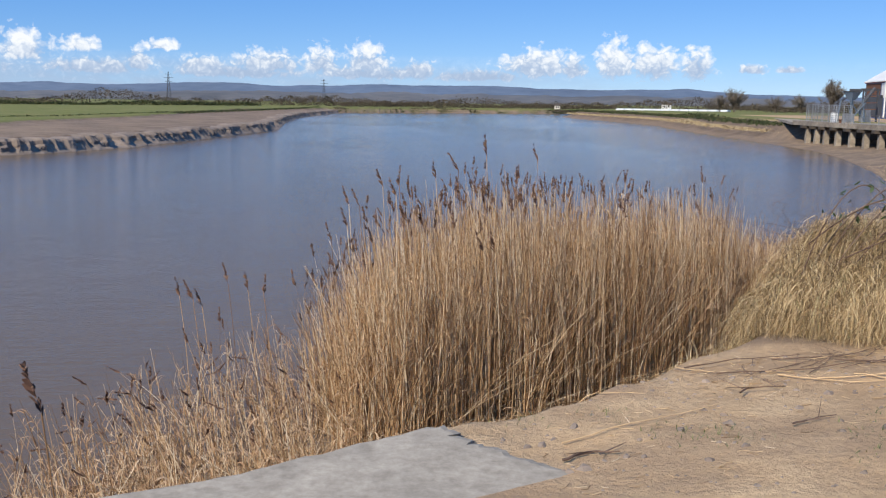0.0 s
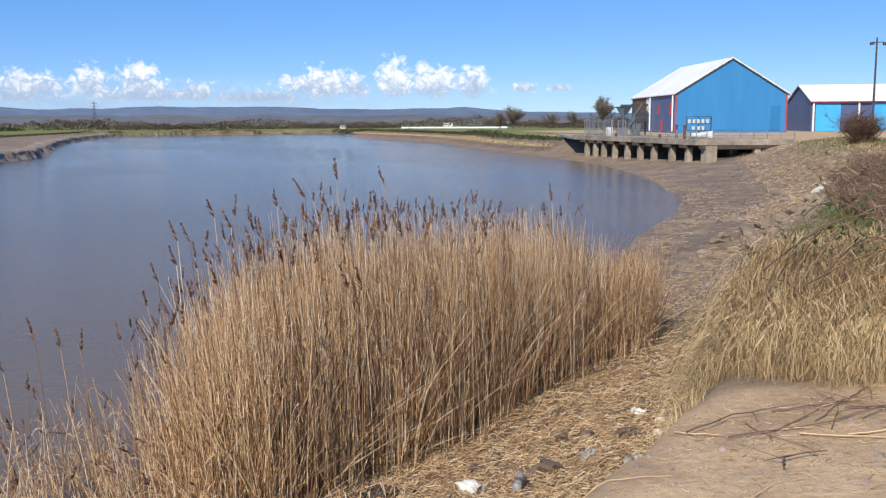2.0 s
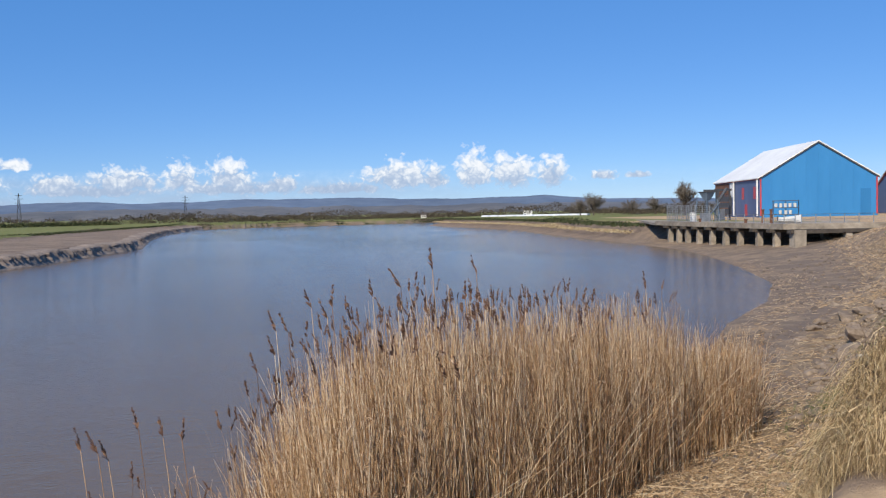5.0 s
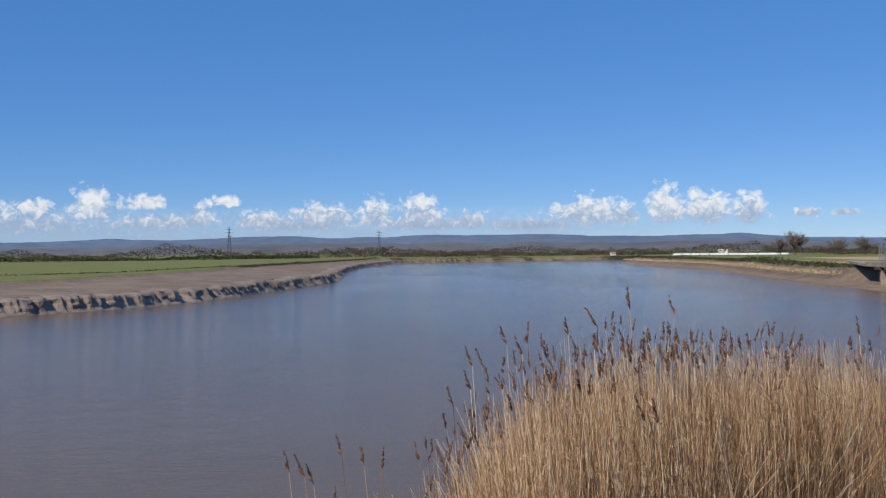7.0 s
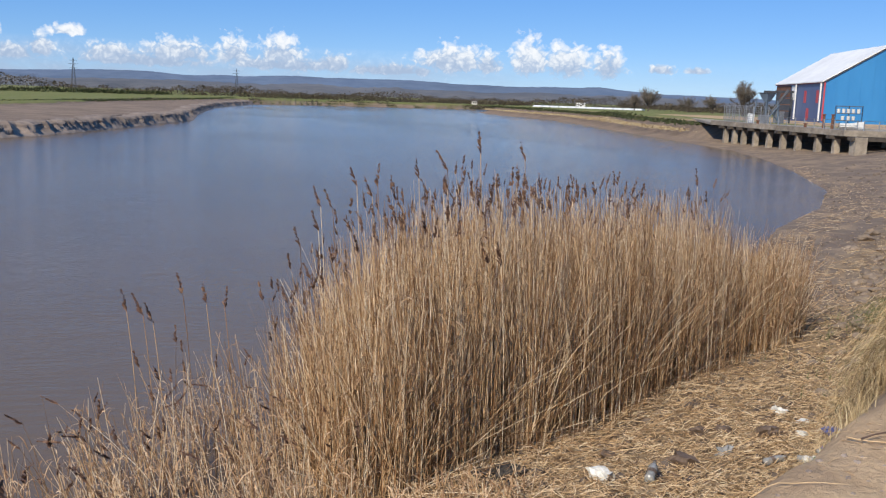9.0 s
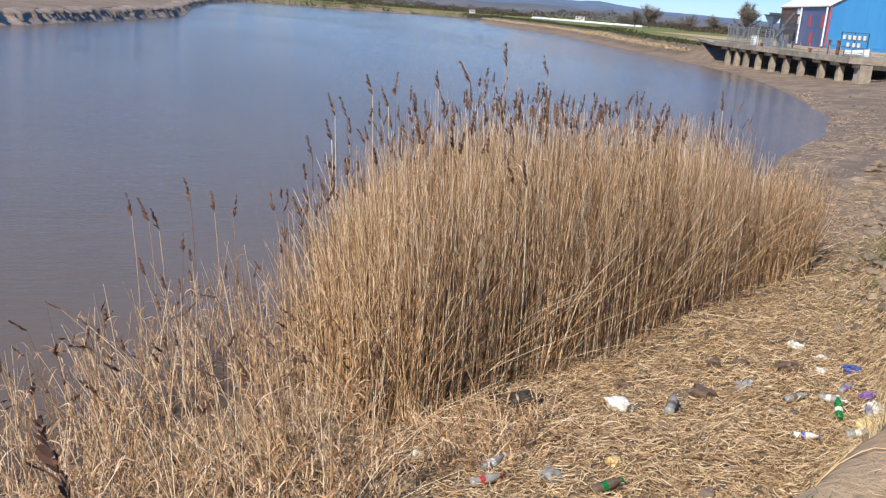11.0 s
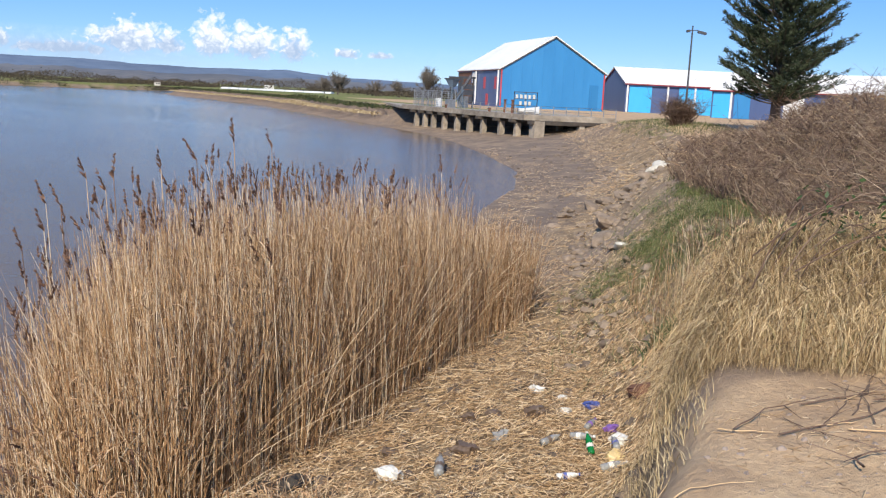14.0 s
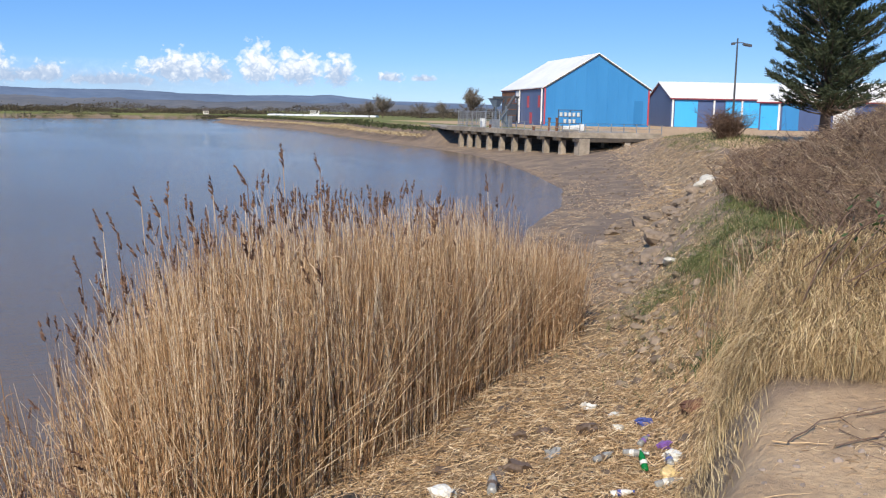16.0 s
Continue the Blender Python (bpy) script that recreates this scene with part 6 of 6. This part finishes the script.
TREE_TWIG = strands("grey_winter_twigs", [(0.0, (0.15, 0.125, 0.105)), (0.6, (0.22, 0.19, 0.16)), (1.0, (0.30, 0.26, 0.21))], 0.95)
bare_tree(*at_az(20.9, 300).xy, 7.6, 4.2, 61, "broad leafless tree beside a pasture")
bare_tree(*at_az(20.1, 310).xy, 5.6, 3.8, 62, "low leafless thorn tree beside a pasture")
bare_tree(*at_az(26.3, 235).xy, 8.6, 3.4, 63, "rounded tree beyond the wharf fence")
bare_tree(*at_az(24.6, 290).xy, 5.5, 4.2, 64, "leafless tree behind the wharf")
bare_tree(*at_az(23.2, 300).xy, 5.2, 4.4, 65, "leafless tree behind the wharf")


def pylon(az, rng, h):
    q = at_az(az, rng)
    ob = thing("pylon", q.x, q.y, 2.0, "distant grey lattice electricity pylon", "pylon", "line of pylons")
    w = h * 0.07
    for sx, sy in ((-1, -1), (1, -1), (1, 1), (-1, 1)):
        b = bmesh.new()
        rod(b, (q.x + sx * w, q.y + sy * w, 1.8), (q.x + sx * 0.3, q.y + sy * 0.3, h), 0.36, 0.2, 5)
        under(ob, "leg", b, DARK_STEEL)
    for k in range(5):
        f0, f1 = k / 5, (k + 1) / 5
        w0, w1 = w * (1 - f0) + 0.3 * f0, w * (1 - f1) + 0.3 * f1
        for s in (-1, 1):
            b = bmesh.new()
            rod(b, (q.x - s * w0, q.y - w0, 2 + f0 * (h - 2)), (q.x + s * w1, q.y - w1, 2 + f1 * (h - 2)), 0.2, sides=5)
            under(ob, "brace", b, DARK_STEEL)
    for f, l in ((0.68, 5.5), (0.81, 7.0), (0.92, 5.0)):
        b = bmesh.new()
        rod(b, (q.x - l, q.y, h * f), (q.x + l, q.y, h * f), 0.25, sides=5)
        under(ob, "cross_arm", b, DARK_STEEL)
    return ob


pylon(-12.9, 1500, 46)
pylon(-3.85, 1700, 44)

# long white sheeted crop tunnel across the pasture
_a, _b = at_az(14.1, 345), at_az(20.6, 330)
tunnel = thing("crop_tunnel", _a.x, _a.y, 2.6, "long low white polythene crop cover in a field", "crop tunnel")
_len, _hd = (_b - _a).length, math.degrees(math.atan2(_b.x - _a.x, _b.y - _a.y))
for _k in range(12):
    b = bmesh.new()
    prof = [(2.2 * math.cos(t_), 0.95 * math.sin(t_)) for t_ in np.linspace(0, math.pi, 8)]
    prism(b, prof, _len / 12 - 0.3, frame_at(_a.x, _a.y, 2.6, _hd) @ Matrix.Translation((_len / 12 * (_k + 1), 0, 0)) @ Matrix.Rotation(radians(90), 4, "Z"))
    under(tunnel, "cover", b, WHITE)


def far_house(az, rng, w, tall, mat, label):
    q = at_az(az, rng)
    z = 2.4
    ob = thing("house", q.x, q.y, z, label, "house")
    m = frame_at(q.x, q.y, z, az + 90)
    b = bmesh.new()
    prism(b, [(0, 0), (3, 0), (3, tall), (1.5, tall + 0.01), (0, tall)], w, m @ Matrix.Translation((w, 0, 0)) @ Matrix.Rotation(radians(90), 4, "Z"))
    under(ob, "wall", b, mat)
    b = bmesh.new()
    prism(b, [(-0.2, tall - 0.05), (3.2, tall - 0.05), (1.5, tall * 1.6)], w + 0.6, m @ Matrix.Translation((w + 0.3, 0, 0)) @ Matrix.Rotation(radians(90), 4, "Z"))
    under(ob, "roof", b, DARK_TIMBER)
    for k in range(2):
        b = bmesh.new()
        box(b, w * (0.25 + 0.4 * k), w * (0.25 + 0.4 * k) + 0.6, -0.05, -0.01, tall * 0.4, tall * 0.75, m)
        under(ob, "window", b, GLASS_DARK)
    return ob


far_house(16.6, 600, 6, 2.6, WHITE, "small white farmhouse far beyond the river")
far_house(10.3, 440, 2.6, 1.6, PALE_ROCK, "small pale pumping hut on the far bank")


# ---- bank stones, rubbish and twigs ----
def stone(x, y, size, mat, rnd, label, group):
    b = bmesh.new()
    bmesh.ops.create_icosphere(b, subdivisions=2, radius=1)
    k = rnd.uniform(0, 50)
    for v in b.verts:
        n = noise.noise(v.co * 1.1 + Vector((k, 0, 0))) * 0.45 + noise.noise(v.co * 2.7 + Vector((0, k, 0))) * 0.2
        v.co = v.co * (1 + n)
        v.co.x *= size * rnd.uniform(1, 1) * 1.3
        v.co.y *= size
        v.co.z *= size * 0.55
    ob = part("stone", b, mat)
    ob.location = (x, y, zat(x, y) + size * 0.15)
    ob.rotation_euler = (rnd.uniform(-0.3, 0.3), rnd.uniform(-0.3, 0.3), rnd.uniform(0, 6))
    return tagged(ob, label, "stone", group)


RS = np.random.RandomState(17)
for k in range(150):
    u = RS.uniform(0, 1) ** 0.8
    line = [(8.6, 12.4), (11.6, 16.6), (15.0, 21.2), (19.6, 26.8), (27.5, 34.4), (35.5, 43.4)]
    f = u * 5
    i = min(int(f), 4)
    x_, y_ = [line[i][c] + (line[i + 1][c] - line[i][c]) * (f - i) for c in (0, 1)]
    stone(x_ + RS.normal(-0.2, 0.45), y_ + RS.normal(0.2, 0.45), RS.uniform(0.04, 0.14) * (1 + 0.9 * u), ROCK, RS, "rough brown stone in the bank revetment", "revetment stones")
stone(29.2, 35.4, 0.55, PALE_ROCK, RS, "pale concrete lump on the bank top", "revetment stones")
stone(27.8, 34.0, 0.45, PALE_ROCK, RS, "pale concrete lump on the bank top", "revetment stones")
stone(14.2, 19.4, 0.2, PALE_ROCK, RS, "small pale stone on the bank slope", "revetment stones")
for x_, y_, s_ in ((20.9, 31.2, 0.28), (21.9, 31.0, 0.36), (23.4, 32.0, 0.4), (24.6, 32.6, 0.33), (25.9, 33.2, 0.45), (27.2, 34.0, 0.36), (19.6, 29.6, 0.28), (18.2, 28.2, 0.2)):
    stone(x_, y_, s_, ROCK, RS, "long flat broken slab in the bank revetment", "revetment stones")
stone(16.2, 22.6, 0.42, ROCK, RS, "large flat slab of broken stone", "revetment stones")
stone(18.2, 25.0, 0.5, ROCK, RS, "large flat slab of broken stone", "revetment stones")


def bottle(x, y, heading, size, mat, cap, label, tilt=8.0):
    """A lying drinks bottle: lathed body, neck and cap."""
    z = zat(x, y)
    prof = [(0.0, 0.0), (0.034, 0.003), (0.038, 0.02), (0.036, 0.06), (0.038, 0.12), (0.036, 0.17), (0.024, 0.21), (0.013, 0.235), (0.013, 0.25)]
    b = bmesh.new()
    rings = [[b.verts.new((max(r, 0.001) * math.cos(t_), max(r, 0.001) * math.sin(t_), h)) for t_ in np.arange(10) * math.pi / 5] for r, h in prof]
    for a, c in zip(rings, rings[1:]):
        for i in range(10):
            b.faces.new((a[i], a[(i + 1) % 10], c[(i + 1) % 10], c[i]))
    ob = part("bottle", b, mat)
    for q in ob.data.polygons:
        q.use_smooth = True
    b = bmesh.new()
    bmesh.ops.create_cone(b, cap_ends=True, segments=10, radius1=0.016, radius2=0.016, depth=0.02, matrix=Matrix.Translation((0, 0, 0.255)))
    part("cap", b, cap, ob)
    b = bmesh.new()
    bmesh.ops.create_cone(b, cap_ends=False, segments=10, radius1=0.0392, radius2=0.0392, depth=0.045, matrix=Matrix.Translation((0, 0, 0.095)))
    part("wrapper", b, cap, ob)
    ob.matrix_world = Matrix.Translation((x, y, z + 0.045 * size)) @ Matrix.Rotation(radians(90 - heading), 4, "Z") @ Matrix.Rotation(radians(90 - tilt), 4, "Y") @ Matrix.Scale(size, 4)
    return tagged(ob, label, "bottle", "litter washed up on the beach")


def scrap(x, y, size, mat, seed, name, label):
    """A crumpled piece of packaging."""
    rnd = np.random.RandomState(seed)
    b = bmesh.new()
    bmesh.ops.create_cube(b, size=1)
    bmesh.ops.subdivide_edges(b, edges=b.edges[:], cuts=3, use_grid_fill=True)
    k = rnd.uniform(0, 90)
    for v in b.verts:
        c = v.co.normalized() * 0.5 * 0.6 + v.co * 0.4
        n = noise.noise_vector(v.co * 2.4 + Vector((k, k, 0)))
        v.co = (c + n * 0.30 + noise.noise_vector(v.co * 6.5 + Vector((k, 0, k))) * 0.17) * size
        v.co.z *= 0.6
    ob = part(name, b, mat)
    ob.location = (x, y, zat(x, y) + size * 0.16)
    ob.rotation_euler = (rnd.uniform(-0.4, 0.4), rnd.uniform(-0.4, 0.4), rnd.uniform(0, 6))
    return tagged(ob, label, "rubbish", "litter washed up on the beach")


bottle(5.94, 9.42, 20, 1.15, P_GREEN, P_WHITE, "crushed green plastic drinks bottle on straw", 35)
bottle(5.55, 9.9, 80, 1.2, P_CLEAR, P_BROWN, "clear plastic bottle lying among straw")
bottle(6.0, 9.95, 140, 1.2, P_CLEAR, P_WHITE, "clear plastic bottle lying among straw")
bottle(6.35, 10.1, 60, 1.1, P_CLEAR, P_PURPLE, "clear plastic bottle lying among straw")
bottle(5.75, 9.0, 100, 1.3, P_CLEAR, P_WHITE, "clear plastic bottle lying among straw")
bottle(6.25, 9.35, 30, 1.2, P_CLEAR, P_BLUE, "clear plastic bottle lying among straw")
bottle(4.1, 9.78, 30, 1.6, P_CLEAR, P_BROWN, "mud-stained clear bottle lying in straw", 10)
bottle(1.75, 8.6, 50, 1.3, P_CLEAR, P_WHITE, "clear plastic bottle lying among straw")
bottle(1.55, 8.2, 75, 1.2, P_CLEAR, P_RED, "clear bottle with red cap among broken reeds")
bottle(2.0, 7.6, 85, 1.2, P_CLEAR, P_WHITE, "clear plastic bottle lying among straw")
bottle(2.6, 7.9, 70, 1.3, P_BROWN, P_GREEN, "muddy brown bottle half under the ledge")
bottle(2.0, 7.1, 70, 1.2, P_CLEAR, P_PURPLE, "clear plastic bottle lying among straw")
bottle(5.15, 9.0, 115, 1.0, P_WHITE, P_BLUE, "dark-capped white bottle on the straw")
for k, (x_, y_, s_, m_, lab_) in enumerate([
        (3.64, 10.08, 0.26, P_WHITE, "crumpled white plastic sack"), (6.1, 9.2, 0.2, P_YELLOW, "yellow crumpled packet"), (6.45, 9.55, 0.22, P_WHITE, "white food tray"),
        (6.58, 10.86, 0.15, P_WHITE, "white plastic cup"), (6.95, 11.5, 0.13, P_WHITE, "white plastic cup"), (6.95, 10.8, 0.2, P_BLUE, "blue and white wrapper"),
        (6.6, 9.9, 0.16, P_PURPLE, "purple wrapper"), (6.95, 12.13, 0.2, P_WHITE, "torn white scrap"), (5.45, 11.53, 0.22, P_BROWN, "dark clod among the straw"),
        (5.75, 11.35, 0.2, P_BROWN, "dark clod among the straw"), (2.62, 10.4, 0.34, P_BLACK, "black sodden root lump in the straw"), (4.0, 10.9, 0.22, P_BROWN, "muddy crushed can"),
        (4.8, 10.4, 0.30, P_BROWN, "muddy crumpled bag"), (5.4, 10.6, 0.18, P_CLEAR, "clear crushed cup"), (7.35, 10.3, 0.3, RUST, "rust-brown tangled clump of roots"),
        (6.2, 11.0, 0.26, P_BROWN, "dark branch stub in the straw"), (2.35, 8.3, 0.2, P_CLEAR, "clear crushed cup"), (3.0, 8.5, 0.14, P_YELLOW, "yellow crumpled packet"),
        (1.2, 9.2, 0.12, P_WHITE, "torn white scrap"), (2.38, 10.62, 0.26, P_BLACK, "grey sodden clump")]):
    scrap(x_, y_, s_, m_, 100 + k, "scrap", lab_ + (" on straw litter" if len(lab_.split()) < 5 else ""))


def branch(pts, r, label, mat=TWIG, lift=0.015, forks=3, seed=0, name="fallen_branch"):
    rnd = np.random.RandomState(seed)
    q = np.array(pts, float)
    s = np.linspace(0, len(q) - 1, 9)
    xy = np.stack([np.interp(s, np.arange(len(q)), q[:, c]) for c in (0, 1)], -1) + rnd.normal(0, 0.008, (9, 2))
    z = land(xy[:, 0], xy[:, 1])[0] + lift + r
    path = [np.concatenate([xy, z[:, None]], 1)]
    rad = [r * np.linspace(1, 0.45, 9)]
    for f in range(forks):
        i = rnd.randint(2, 8)
        a = rnd.uniform(0, 6.28)
        l = rnd.uniform(0.08, 0.25)
        t = np.linspace(0, 1, 9)
        x2 = path[0][i, 0] + math.cos(a) * l * t
        y2 = path[0][i, 1] + math.sin(a) * l * t
        path.append(np.stack([x2, y2, path[0][i, 2] + 0.06 * t * rnd.uniform(0, 1)], -1))
        rad.append(r * 0.5 * np.linspace(1, 0.4, 9))
    ob = part(name, tubes(name, np.array(path), np.array(rad), 5), mat)
    return tagged(ob, label, "branch" if mat is TWIG else "reed stalk", "driftwood on the sand")


branch([(3.17, 4.68), (3.6, 4.85), (4.06, 4.8)], 0.0055, "thin dark forked branch lying on the sand", seed=1, lift=0.03)
branch([(3.35, 4.5), (3.9, 4.45), (4.6, 4.5), (5.2, 4.7)], 0.005, "long thin dark branch lying on the sand", seed=2)
branch([(3.28, 3.93), (3.38, 4.05), (3.62, 4.02)], 0.0074, "short dark forked twig on the sand", seed=3, lift=0.03)
branch([(2.28, 4.28), (2.75, 4.08)], 0.0034, "straight pale reed stalk on the sand", LITTER, forks=0, seed=4, name="fallen_stalk")
branch([(2.05, 3.25), (2.62, 3.5), (3.1, 3.75)], 0.0050, "long straight grey reed stalk on the sand", LITTER, forks=1, seed=5, name="fallen_stalk")
branch([(3.15, 4.75), (3.35, 4.55)], 0.0045, "short pale reed stalk on the sand", LITTER, forks=0, seed=6, name="fallen_stalk")
branch([(3.6, 4.5), (3.85, 4.42)], 0.0042, "short pale reed stalk on the sand", LITTER, forks=0, seed=7, name="fallen_stalk")
branch([(2.0, 2.95), (2.18, 3.05), (2.3, 3.0)], 0.0087, "curled dark piece of bark on sand", seed=8, lift=0.01)
branch([(3.3, 3.2), (3.6, 3.35)], 0.0056, "short dark twig on the sand", seed=9)
branch([(3.9, 4.2), (4.4, 4.05), (4.7, 4.15)], 0.0042, "pale reed stalk on the sand", LITTER, forks=0, seed=10, name="fallen_stalk")
branch([(4.2, 4.6), (4.7, 4.35), (5.3, 4.4)], 0.0055, "dark branch lying among dead grass", seed=11)
branch([(1.9, 4.15), (2.2, 4.42), (2.6, 4.55)], 0.0043, "pale reed stalk at the sand's edge", LITTER, forks=0, seed=12, name="fallen_stalk")
for k in range(16):
    _q = np.random.RandomState(300 + k)
    x_, y_, a_, l_ = _q.uniform(3.3, 5.2), _q.uniform(4.0, 4.85), _q.normal(0.1, 0.7), _q.uniform(0.35, 1.0)
    branch([(x_, y_), (x_ + 0.5 * l_ * math.cos(a_), y_ + 0.5 * l_ * math.sin(a_) + _q.normal(0, 0.05)), (x_ + l_ * math.cos(a_ + 0.2), y_ + l_ * math.sin(a_ + 0.2))],
           0.0035 if k % 3 else 0.005, "thin dark leafless twig lying on sand" if k % 4 else "pale dry reed stalk lying on sand", TWIG if k % 4 else LITTER, 0.012, 4 if k % 4 else 0, 320 + k, "fallen_branch" if k % 4 else "fallen_stalk")
tp = np.concatenate([scatter([(1.6, 2.4), (2.2, 4.1), (3.2, 4.9), (4.6, 5.0), (5.2, 4.0), (4.5, 2.4)], 260, R), scatter([(3.1, 4.2), (3.3, 5.0), (5.2, 5.0), (5.4, 3.8)], 260, R)])
ob = part("twig_litter", straws("twig_litter", tp, 0.09, 0.0018, R, 0.006), LITTER)
tagged(ob, "scattered bits of straw and twig on sand", "twig litter", kind="stuff")
wp = np.concatenate([R.normal(c, 0.10, (60, 2)) for c in [(2.6, 3.2), (2.85, 3.25), (2.9, 3.0), (3.6, 3.0), (3.9, 3.3), (1.95, 3.7), (2.4, 3.75), (3.5, 2.6)]])
ob = part("sand_weeds", blades("sand_weeds", wp, 0.05, 0.010, R, 0.9), GREEN_GRASS)
tagged(ob, "tiny green weeds sprouting on bare sand", "weeds", kind="stuff")
wd = R.normal((8.35, 11.05), 0.13, (340, 2))
ob = part("weed_clump", blades("weed_clump", wd, 0.26, 0.03, R, 1.0), WEED_LEAF)
tagged(ob, "dark green leafy weed growing on the slope", "weed")


# ---- concrete slab underfoot ----
def slab():
    pts = [(-3.2, 1.15), (-1.2, 2.25), (0.15, 2.75), (0.6, 3.0), (1.12, 3.36), (1.44, 3.52), (1.55, 3.3), (1.72, 3.12), (1.95, 2.92), (2.25, 2.65), (2.3, 1.2), (2.0, -2.6), (-4, -2.6)]
    b = bmesh.new()
    rnd = np.random.RandomState(5)
    ring = []
    for (ax, ay), (bx, by) in zip(pts, pts[1:] + pts[:1]):
        for f in np.arange(6) / 6:
            ring.append((ax + (bx - ax) * f + rnd.normal(0, 0.018), ay + (by - ay) * f + rnd.normal(0, 0.018)))
    zt = [zat(x, y) for x, y in ring]
    lo = [b.verts.new((x, y, 2.5)) for x, y in ring]
    hi = [b.verts.new((x, y, 3.165)) for x, y in ring]
    cx, cy = 0.0, 0.4
    inr = [b.verts.new((x + (cx - x) * 0.02, y + (cy - y) * 0.02, 3.18)) for x, y in ring]
    n = len(ring)
    for i in range(n):
        j = (i + 1) % n
        b.faces.new((lo[i], lo[j], hi[j], hi[i]))
        b.faces.new((hi[i], hi[j], inr[j], inr[i]))
    b.faces.new(inr)
    b.faces.new(lo[::-1])
    bmesh.ops.recalc_face_normals(b, faces=b.faces)
    bmesh.ops.triangulate(b, faces=[f for f in b.faces if len(f.verts) > 4])
    return tagged(part("pavement", b, CONCRETE), "broken grey concrete slab with a crumbling edge", "concrete slab", kind="structure")


slab()
